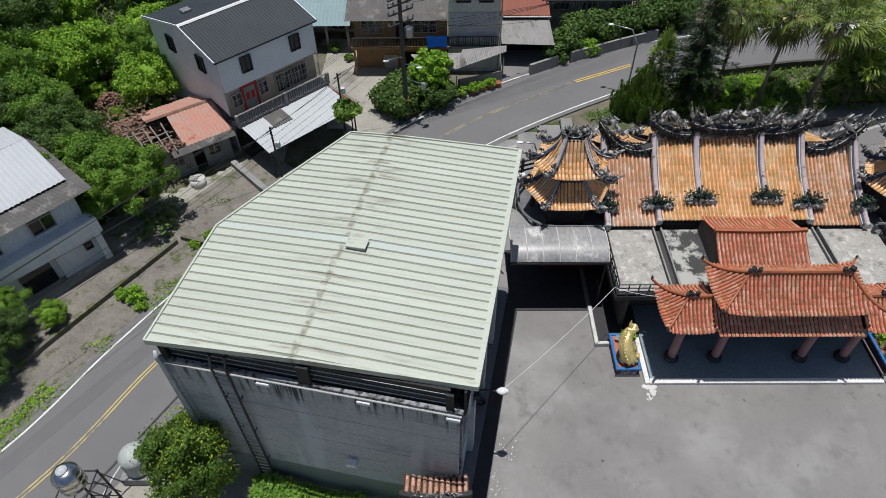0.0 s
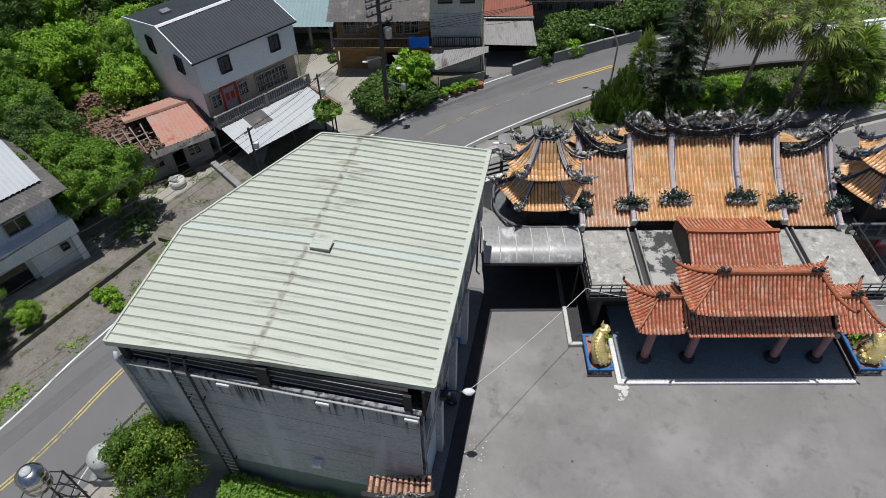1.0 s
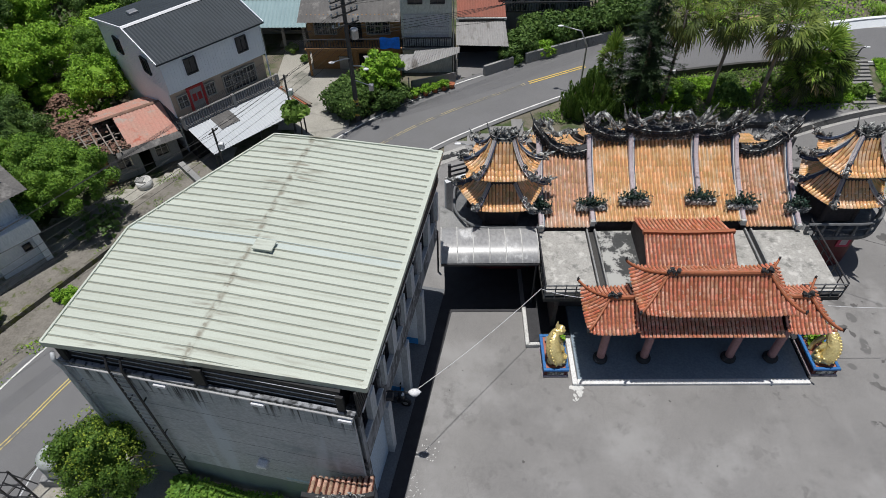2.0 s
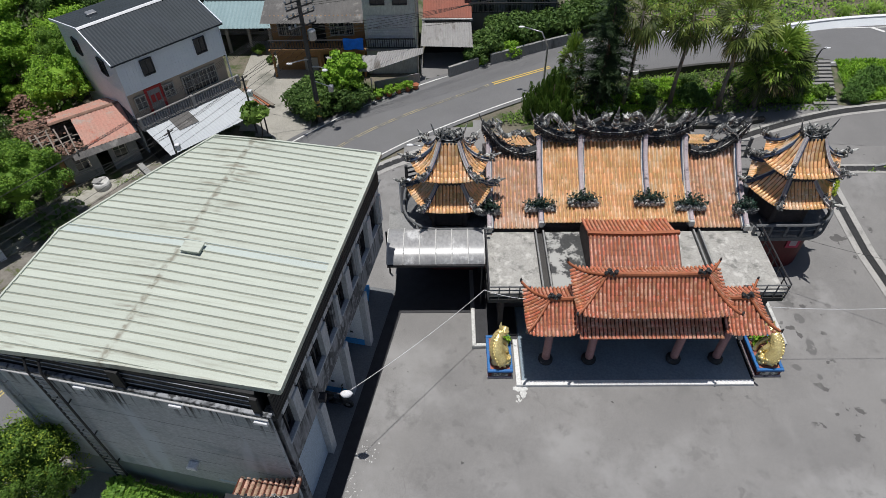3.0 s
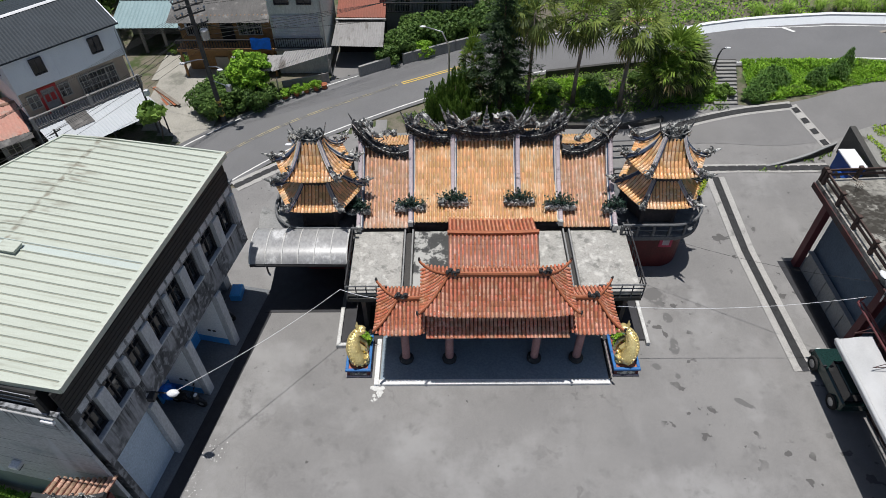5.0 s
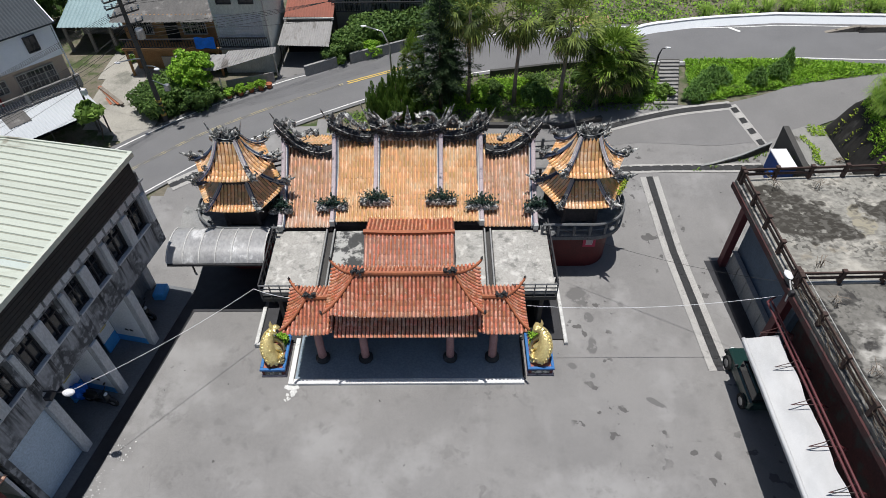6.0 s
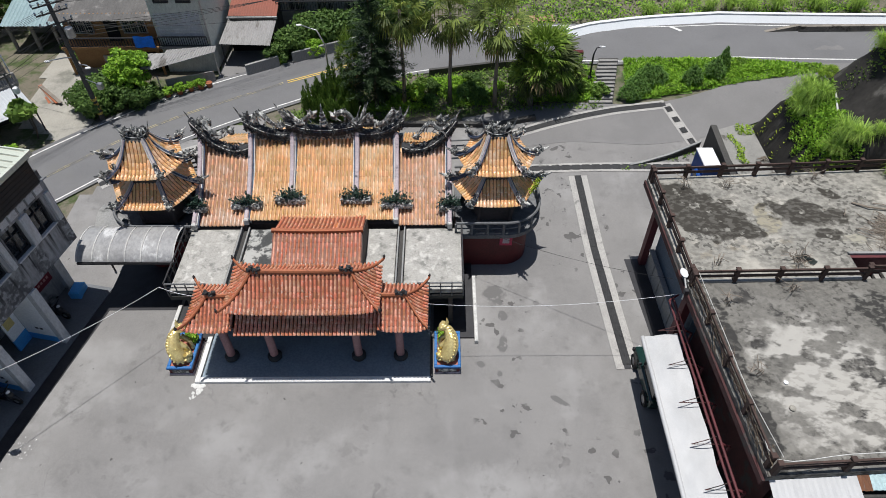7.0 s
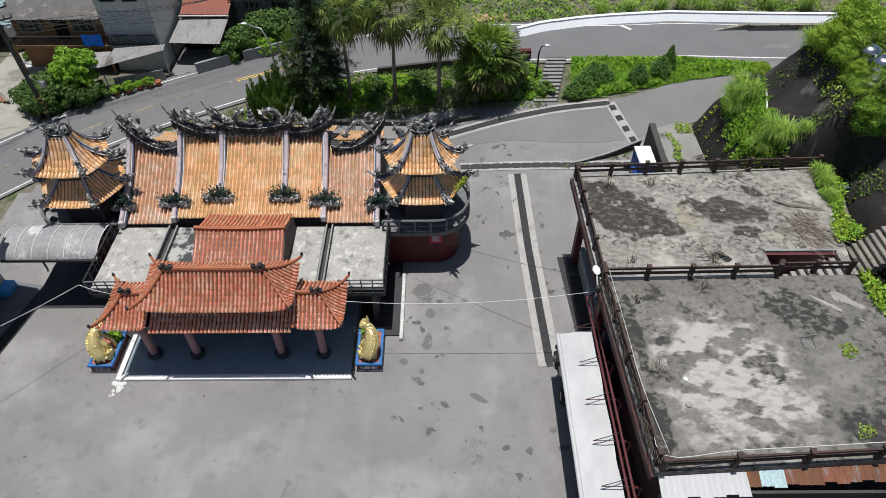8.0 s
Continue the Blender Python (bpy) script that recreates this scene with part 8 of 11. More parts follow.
hH = house_thing("house", "dark grey house beyond the road bend", "house", (11, 50, 0))
wpart("wall", Geo().box((7.6, 48.5, 0.5), (14.5, 54, 5.0)), M_GREYWALL, hH)
wpart("roof", corrugated((7.2, 47.8, 4.9), (15, 47.8, 4.9), (15, 54.5, 6.4), (7.2, 54.5, 6.4), 0.3), M_DKROOF, hH)
for x in (9, 11.2, 13.4):
    window(hH, pose(x - 11, 48.45 - 50, 2.8), 1.2, 1.1, "barred window", (3, 2), M_FRAME, True)
railing(hH, (-3.4, -2.6, 2.6 - 0.0), (3.5, -2.6, 2.6), 0.8, 0.2, M_METAL_DK, "dark metal rail")
hD.location += Vector((-0.15, 1.5, -0.8))
hE.location += Vector((-0.1, 1.4, -0.7))
hG.location += Vector((-0.5, 1.6, -0.8))
# roadside awning with potted shrubs, tarp
ra = house_thing("roadside_awning", "low grey sheet awning on posts beside the road", "awning", (1, 41, 0))
wpart("awning_sheet", corrugated((-1.7, 38.95, 2.6), (0.5, 38.85, 2.6), (1.0, 40.45, 2.95), (-2.6, 40.28, 2.95), 0.22), M_GREYSHEET, ra)
wpart("awning_sheet", corrugated((0.51, 38.85, 2.6), (4.17, 41.4, 2.5), (4.2, 41.9, 2.7), (1.01, 40.9, 2.95), 0.22), M_GREYSHEET, ra)
for x, y in ((-1.5, 39.1), (0.6, 39.0), (4.0, 41.5)):
    wpart("post", Geo().tube([(x, y, 0.3), (x, y, 2.0)], 0.05, 6), M_STEEL, ra)
wpart("low_wall", Geo().prism([(0.8, 39.6), (3.9, 40.85), (3.85, 40.88), (0.7, 39.75)], 0.2, 1.3), M_GREYWALL, ra)
solo("tarpaulin", Geo().grid(lambda u, v: (-1.5 + 1.42 * u, 41.78 - 0.1 * v, 3.53 - 0.8 * v + 0.04 * math.sin(9 * u + 3 * v)), 14, 8), M_TARP, "bright blue tarpaulin hung over a balcony rail", "tarpaulin", smooth=True)
# yard paving, kerb walls and barriers
M_ALLEY = mat("sunbleached_alley_concrete", (0.36, 0.345, 0.305), (0.27, 0.26, 0.23), rough=0.9, scale=0.5, fine=14, bump=0.15, stain=(0.17, 0.17, 0.145), stain_scale=0.45, stain_at=(0.5, 0.68))
sheet("yard", -13, 33.5, -3.4, 47.5, 0.6, -0.03, M_ALLEY, "pale concrete yard beside the road", inside=lambda x, y: y > 33.4 + (x + 4.2) * -0.55 and x > -9.8 + (47 - y) * 0.12 and y > 36.0 + (x + 2) * 0.95)
for a, b in (((6.0, 41.65), (8.2, 42.85)), ((9.15, 43.25), (13.1, 44.75)), ((13.15, 44.77), (16.1, 45.65))):
    d = Vector((b[0] - a[0], b[1] - a[1], 0)).normalized()
    solo("road_barrier", Geo().sweep([(a[0], a[1], gz(*a)), (b[0], b[1], gz(*b))], [(-0.14, 0), (0.14, 0), (0.1, 0.8), (-0.1, 0.8)]), M_OLDCON, "low grey concrete roadside barrier", "barrier", "roadside barriers")
# terrace walls on the west side
sheet("terrace", -24.5, 9, -10.5, 34, 0.5, 0.0, M_STONEYARD, "mossy stone-paved terrace", inside=lambda x, y: y > 20.6 + (x + 15.7) * 1.55 and y < 31.3 + (x + 14) * 0.75 and y > 20 + (x + 18.9) * 1.05)
M_WALLTOP = mat("mossy_wall_stone", (0.17, 0.16, 0.135), (0.09, 0.085, 0.07), rough=0.95, scale=1.5, fine=9, bump=0.6, stain=(0.10, 0.11, 0.03), stain_scale=1.4, stain_at=(0.5, 0.62), second=(0.32, 0.305, 0.27), second_scale=1.1, second_at=(0.55, 0.7))
solo("terrace_wall", Geo().sweep([(-21.0, 15.6, 0), (-18.6, 19.6, 0), (-16.9, 22.3, 0), (-15.3, 24.9, 0)], [(-0.1, -0.4), (0.12, -0.4), (0.1, 0.3), (-0.1, 0.3)]), M_WALLTOP, "mossy dark stone terrace wall", "wall", kind="structure")
solo("terrace_wall", Geo().sweep([(-15.1, 25.2, 0), (-13.2, 24.6, 0), (-12.6, 25.2, 0)], [(-0.1, -0.4), (0.12, -0.4), (0.1, 0.3), (-0.1, 0.3)]), M_WALLTOP, "mossy dark stone terrace wall", "wall", kind="structure")
solo("terrace_wall", Geo().sweep([(-13.6, 31.6, 0), (-11.4, 29.3, 0), (-9.6, 27.6, 0)], [(-0.2, -0.3), (0.2, -0.3), (0.18, 0.55), (-0.18, 0.55)]), M_OLDCON, "pale concrete channel wall", "wall", kind="structure")
well = house_thing("well", "oval pale concrete well with open top", "well", (-15.35, 29.8, 0))
wpart("well_wall", Geo().lathe([(0.48, 0), (0.48, 0.6), (0.36, 0.62), (0.32, 0.3)], 22, (-15.35, 29.8, 0)), M_WHITETRIM, well, "", True)
wpart("well_cover", Geo().box((-15.8, 29.55, 0.625), (-15.3, 30.0, 0.68)), M_OLDCON, well)

M_OCHRE = mat("ochre_packed_earth", (0.42, 0.27, 0.17), (0.33, 0.21, 0.13), rough=0.95, scale=0.9, fine=12, bump=0.3, stain=(0.24, 0.19, 0.12), stain_scale=0.9, stain_at=(0.5, 0.65))
strip("earth_patch", [(25.9, 46.75), (27.6, 46.95), (29.2, 46.9)], -0.62, lambda t: 0.5 + 0.15 * math.sin(7 * t), 0.05, M_OCHRE, "bare ochre earth beside the parapet end", "ground", n=3)

sheet("forecourt", 3.9, 40.2, 9.2, 45.2, 0.4, 0.0, M_LANE, "grey concrete forecourt beside the road", inside=lambda x, y: y > 38.4 + (x - 2.5) * 0.57 + 1.7)

# ---- vegetation ----
L_MID = leaf_mat("mid_green_leaf", (0.19, 0.31, 0.06), (0.12, 0.21, 0.04))
L_BRIGHT = leaf_mat("bright_green_leaf", (0.27, 0.47, 0.05), (0.2, 0.38, 0.04))
L_DARK = leaf_mat("dark_green_leaf", (0.12, 0.21, 0.05), (0.07, 0.13, 0.034))
L_YEL = leaf_mat("yellowish_leaf", (0.40, 0.50, 0.06), (0.27, 0.38, 0.045))
L_SHRUB = leaf_mat("bank_shrub_leaf", (0.35, 0.50, 0.06), (0.19, 0.33, 0.04))
L_FEATHER = leaf_mat("feathery_bank_leaf", (0.21, 0.39, 0.05), (0.11, 0.24, 0.035))
L_GRASS = leaf_mat("grass_blade", (0.34, 0.5, 0.10), (0.24, 0.40, 0.07))
L_PALM = leaf_mat("palm_frond", (0.175, 0.235, 0.05), (0.09, 0.13, 0.03))
L_FRESH = leaf_mat("fresh_palm_frond", (0.20, 0.31, 0.05), (0.11, 0.20, 0.033))
L_PALM2 = leaf_mat("old_palm_frond", (0.085, 0.115, 0.035), (0.05, 0.07, 0.02))
L_CONIF = leaf_mat("conifer_needle", (0.045, 0.08, 0.03), (0.025, 0.05, 0.02))
M_LAWN = mat("weedy_lawn_soil", (0.13, 0.24, 0.04), (0.09, 0.17, 0.03), rough=0.9, scale=1.5, fine=8, bump=0.6)
L_HILL = leaf_mat("hillside_leaf", (0.185, 0.33, 0.045), (0.09, 0.19, 0.03))
L_HILL2 = leaf_mat("bright_hillside_leaf", (0.27, 0.46, 0.05), (0.17, 0.33, 0.036))
L_THICK = leaf_mat("broad_thicket_leaf", (0.12, 0.22, 0.035), (0.07, 0.14, 0.025))
L_BROAD = leaf_mat("broad_glossy_leaf", (0.19, 0.35, 0.055), (0.12, 0.24, 0.04))
L_YOUNG = leaf_mat("young_yellow_green_leaf", (0.30, 0.40, 0.05), (0.2, 0.3, 0.04))
L_JUN = leaf_mat("juniper_spray", (0.125, 0.22, 0.04), (0.07, 0.14, 0.025))
L_STRAP = leaf_mat("strap_leaf", (0.13, 0.25, 0.055), (0.065, 0.14, 0.03))
L_DEAD = leaf_mat("dry_frond", (0.34, 0.28, 0.14), (0.25, 0.19, 0.09))
M_PALMBARK = mat("pale_palm_bark", (0.24, 0.215, 0.19), (0.16, 0.14, 0.12), rough=0.9, scale=4, fine=12, bump=0.4)
M_BARK = mat("grey_brown_bark", (0.12, 0.095, 0.075), (0.075, 0.06, 0.05), rough=0.95, scale=4, fine=12, bump=0.6, stretch=(1, 1, 0.3))


def leaf(g, p, d, s, L, w):
    """One pointed leaf, folded a little along its middle."""
    t = p + d * L
    m = p + d * (0.45 * L)
    k = len(g.v)
    g.v += [tuple(p), tuple(m + s * w), tuple(t), tuple(m - s * w)]
    g.f += [(k, k + 1, k + 2), (k, k + 2, k + 3)]


def crown(g, c, R, n, size, rr, clumps=34, tight=0.5, core=True):
    """Leaves over many rounded clumps; opaque cores added inside block light and darken the gaps."""
    mean = (R[0] + R[1] + R[2]) / 3
    cs = []
    for k in range(clumps * 12):
        if len(cs) == clumps:
            break
        d = Vector((rr.gauss(0, 1), rr.gauss(0, 1), rr.gauss(0.35, 0.8))).normalized()
        q = rr.uniform(0.6, 0.98) * (1 + 0.18 * noise.noise(d * 2.1 + Vector((mean, size * 9, 0))))
        r = 1.5 / math.sqrt(clumps) * mean * rr.uniform(0.55, 1.4)
        p = Vector((c[0] + d.x * R[0] * q, c[1] + d.y * R[1] * q, c[2] + d.z * R[2] * q))
        if all((p - o).length > 0.62 * (r + w) for o, e, w in cs):
            cs.append((p, d, r))
    # added blobs that block light inside the crown
    if core:
        g.blob(c, (R[0] * 0.55, R[1] * 0.55, R[2] * 0.6), clumps, 0.3, 9, 6)
    for p, d, r in cs if core else ():
        g.blob(tuple(p - d * 0.15 * r), (r * 0.66, r * 0.66, r * 0.55), r * 7, 0.3, 6, 4)
    total = sum(r * r for p, d, r in cs)
    for q, d, r in cs:
        for k in range(int(n * r * r / total)):
            o = (Vector((rr.gauss(0, 1), rr.gauss(0, 1), rr.gauss(0, 1))).normalized() + 0.45 * d + Vector((0, 0, 0.3))).normalized()
            p = q + Vector((o.x, o.y, 0.85 * o.z)) * r * (0.8 + 0.95 * tight * abs(rr.gauss(0, 0.6)))
            up = (o + Vector((rr.gauss(0, 0.55), rr.gauss(0, 0.55), rr.gauss(0.05, 0.5)))).normalized()
            along = up.cross(Vector((rr.gauss(0, 1), rr.gauss(0, 1), rr.gauss(0, 1)))).normalized()
            L = size * rr.uniform(0.65, 1.35)
            leaf(g, p - along * 0.4 * L, along, up.cross(along), L, L * 0.3)


def make_tree(name, label, h, R, n, size, m, seed, trunk_r=0.14, cz=None, group="", clumps=34, trunks=1, tight=0.5, core=True):
    rr = random.Random(seed)
    t = thing(name, label, "tree" if "tree" in name else "shrub", group)
    c = (0, 0, cz if cz is not None else h - R[2] * 0.9)
    for k in range(trunks):
        a = 2 * math.pi * k / trunks + 0.3
        o = Vector((0.25 * math.cos(a), 0.25 * math.sin(a), 0)) * (0 if trunks == 1 else 1)
        bend = Vector((rr.uniform(-0.25, 0.25), rr.uniform(-0.25, 0.25), 0))
        top = Vector((0, 0, c[2])) + bend + o * 2
        tr = part("trunk", Geo().tube([o, o + top * 0.35 + bend * 0.3, top * 0.7 + o, top + Vector((0, 0, R[2] * 0.4))], [trunk_r, trunk_r * 0.8, trunk_r * 0.6, trunk_r * 0.2], 7), M_BARK, t, "", True)
        for j in range(6):
            d = Vector((rr.gauss(0, 1), rr.gauss(0, 1), rr.uniform(0.2, 0.9))).normalized()
            p = top * rr.uniform(0.55, 0.95) + o
            e = p + Vector((d.x * R[0], d.y * R[1], d.z * R[2])) * 0.8
            part("limb", Geo().tube([p, p.lerp(e, 0.5) + Vector((0, 0, 0.12)), e], [trunk_r * 0.45, trunk_r * 0.3, trunk_r * 0.08], 5), M_BARK, tr)
    g = Geo()
    crown(g, c, R, n, size, rr, clumps, tight, core)
    part("crown", g, m, t)
    return t


def place(proto, x, y, s=1.0, rot=0.0, z=None, sz=None):
    m = Matrix.Translation((x, y, ground_z(x, y) - 0.05 if z is None else z)) @ Matrix.Rotation(radians(rot), 4, "Z") @ Matrix.Diagonal((s, s, sz or s, 1))
    return copy_thing(proto, m)


def put(proto, x, y, s=1.0, rot=0.0, z=None, sz=None):
    """Sets the first one of a kind where it stands."""
    proto.matrix_basis = Matrix.Translation((x, y, ground_z(x, y) - 0.05 if z is None else z)) @ Matrix.Rotation(radians(rot), 4, "Z") @ Matrix.Diagonal((s, s, sz or s, 1))
    proto.scale = (s, s, sz or s)
    return proto


GR = "trees of the western slope"
kinds = [make_tree("tree", "leafy mid-green hillside tree with full crown", 5.0, (2.3, 2.3, 2.0), 20000, 0.125, L_HILL, 1, group=GR, clumps=70, tight=0.6),
         make_tree("tree", "leafy bright green hillside tree with full crown", 4.6, (2.1, 2.2, 1.8), 12000, 0.17, L_HILL2, 2, group=GR, clumps=60, tight=0.7),
         make_tree("tree", "dense dark green hillside tree", 5.4, (2.4, 2.3, 2.2), 20000, 0.12, L_DARK, 3, group=GR, clumps=80, tight=0.6),
         make_tree("tree", "broad mid-green tree with tiered crown", 4.8, (2.7, 2.6, 1.7), 26000, 0.12, L_HILL, 4, group=GR, clumps=95, tight=0.5)]
SPOTS = [(-20.2, 27.5, 3, 1.0), (-17.9, 27.0, 3, 0.95), (-22.5, 30.0, 2, 1.0), (-24.6, 32.2, 0, 1.0), (-19.9, 37.0, 1, 0.9), (-25.6, 38.6, 1, 1.1), (-27, 31.2, 2, 1.0), (-28, 35, 0, 1.15),
         (-25, 40, 1, 1.1), (-21.8, 43.0, 1, 1.1), (-29.5, 40.5, 2, 1.2), (-33, 36.5, 2, 1.2), (-32.5, 43.5, 2, 1.2), (-27.8, 45.5, 1, 1.15), (-23.2, 48, 2, 1.1), (-37, 41, 0, 1.2),
         (-36, 48, 2, 1.25), (-31, 50.5, 2, 1.2), (-26.5, 52.5, 0, 1.2), (-19.5, 49.5, 2, 1.1), (-41, 47, 2, 1.3), (-40, 53.5, 0, 1.3), (-34.5, 56, 1, 1.3), (-20.5, 40.8, 0, 0.9),
         (-29.5, 27.5, 2, 0.9), (-18.8, 45.5, 2, 1.0), (-21, 55, 2, 1.2), (-14.5, 54, 2, 1.2), (-33, 30.5, 0, 1.1), (-37.5, 34, 1, 1.1), (-15.5, 48.5, 2, 0.9)]
SPOTS += [(-20.9, 17.6, 2, 0.5), (-19.6, 19.2, 1, 0.36), (-21.6, 18.9, 0, 0.5), (-21.0, 15.6, 2, 0.52), (-22.8, 14.6, 1, 0.55), (-22.3, 36.2, 1, 0.3), (-21.3, 35.9, 0, 0.3), (-24.3, 37.6, 1, 0.45)]
used = set()
for i, (x, y, k, s) in enumerate(SPOTS):
    (put if k not in used else place)(kinds[k], x, y, s, 47 * i)
    used.add(k)

# shrubs
bush = make_tree("shrub", "low dark green roadside shrub", 1.5, (0.95, 0.95, 0.75), 1500, 0.17, L_DARK, 11, 0.05, 0.75, "roadside shrubs", 18)
bush2 = make_tree("shrub", "low bright green shrub", 1.3, (0.85, 0.85, 0.65), 1300, 0.17, L_BRIGHT, 12, 0.05, 0.65, "roadside shrubs", 18)
bush3 = make_tree("shrub", "low mid-green shrub with pointed leaves", 1.2, (0.8, 0.8, 0.6), 900, 0.26, L_MID, 13, 0.04, 0.6, "roadside shrubs", 16)
put(bush, -4.2, 37.5, 1.15)
for i, (x, y, s) in enumerate(((-3.2, 36.7, 1.1), (-2.4, 38.2, 1.2), (-1.0, 37.8, 1.0), (-3.6, 38.9, 1.1), (-0.2, 38.3, 0.8), 
                               (13.4, 38.2, 0.8), (16.4, 37.4, 0.5), (19.8, 38.2, 0.5), (22.6, 38.6, 0.55), (25.4, 38.9, 0.4), (14, 39.5, 0.8), (27.9, 39.3, 0.6), (9.2, 44.6, 1.2), (11.9, 46.0, 1.3), (13.2, 46.6, 1.3), (8.0, 43.6, 0.9), (14.8, 47.0, 1.3), (10.2, 46.2, 1.3), (16.4, 47.6, 1.4), (18.2, 47.8, 1.4))):
    place(bush, x, y, s, 61 * i)
put(bush2, 18.7, 37.6, 0.8)
for i, (x, y, s) in enumerate(((18.2, 38.3, 0.6), (21.6, 38.9, 0.5), (24.4, 38.2, 0.45), (29.9, 38.2, 0.7), (30.1, 39.3, 0.6), (-16.3, 20.9, 0.75), (-17.0, 21.0, 0.5), (-14.2, 24.6, 0.42), (-13.6, 25.4, 0.4), (-12.3, 26.6, 0.4), (-11.7, 27.6, 0.4), (-10.9, 28.6, 0.4), (-15.7, 20.2, 0.45),
                               (0.99, 38.95, 0.55), (1.75, 39.25, 0.6), (2.4, 39.65, 0.45), (3.05, 39.9, 0.55), (8.4, 43.4, 0.6), (10.6, 44.3, 1.1), (11.4, 44.9, 0.8), (-20.9, 13.6, 0.35), (-21.9, 11.8, 0.4), (-7.2, 32.4, 0.8), (-6.6, 31.7, 0.7))):
    place(bush2, x, y, s, 83 * i, z=gz(x, y) + 0.2 if 0.9 < x < 3.1 and y < 40 else None)
put(bush3, 22.6, 37.8, 0.7)
for i, (x, y, s) in enumerate(((21.8, 38.0, 0.6), (25.9, 38.1, 0.6), (29.0, 36.6, 0.9), (19.0, 39.0, 0.7), (-8.8, 45.5, 0.8), (-7.6, 44.0, 0.6), (31.0, 36.9, 1.0), (30.0, 37.4, 0.8))):
    place(bush3, x, y, s, 71 * i)
# round bright tree by the pole, young trees, street tree by the hall
t1 = make_tree("tree", "round bright green citrus tree", 3.4, (1.45, 1.45, 1.25), 4200, 0.2, L_BRIGHT, 21, 0.12, 2.2, clumps=64, tight=0.38)
put(t1, -1.1, 38.9)
t2 = make_tree("tree", "glossy-leaved dark and yellow-green tree in the hall yard", 5.0, (1.55, 1.5, 2.1), 21000, 0.1, L_THICK, 22, 0.13, 2.9, clumps=110, trunks=3, tight=0.8)
put(t2, -9.8, 10.75, 1.0, z=0)
g = Geo()
crown(g, (0.1, 0, 3.1), (1.55, 1.5, 2.1), 3200, 0.085, random.Random(24), 120, 0.9, core=False)
part("young_foliage", g, L_YOUNG, t2, "yellow-green young leaves")
t3 = make_tree("tree", "slender papaya-like young tree with drooping leaves", 2.6, (0.8, 0.8, 0.5), 260, 0.5, L_MID, 23, 0.06, 2.2, clumps=16)
put(t3, -6.4, 34.3, 1.0)
# broad-leaved thicket along the hall's south wall
g = Geo()
rr = random.Random(30)
for k in range(4600):
    a = rr.random()
    p = Vector((-7.9 + 4.6 * a, 10.95 - 0.9 * a + rr.uniform(-1.1, 0.2), 0.25 + rr.random() * 0.75 * (0.6 + 0.4 * math.sin(7 * a))))
    d = Vector((rr.gauss(0, 0.7), rr.gauss(-0.3, 0.7), rr.uniform(0.0, 0.7))).normalized()
    s = d.cross(Vector((rr.gauss(0, 0.5), rr.gauss(0, 0.5), 1))).normalized()
    leaf(g, p, d, s, rr.uniform(0.11, 0.25), 0.07)
solo("thicket", g, L_BROAD, "broad-leaved green thicket along the hall wall", "shrubs", kind="stuff")
g = Geo()
for k in range(900):
    p = Vector((rr.uniform(-3.6, -1.6), rr.uniform(8.7, 9.9), 0.15 + rr.random() * 0.45))
    d = Vector((rr.gauss(0, 0.7), rr.gauss(-0.2, 0.7), rr.uniform(0.1, 0.8))).normalized()
    leaf(g, p, d, d.cross(Vector((0.1, 0.2, 1))).normalized(), rr.uniform(0.12, 0.24), 0.05)
solo("groundcover", g, L_BRIGHT, "bright green ground cover beside the hall", "plants", kind="stuff")


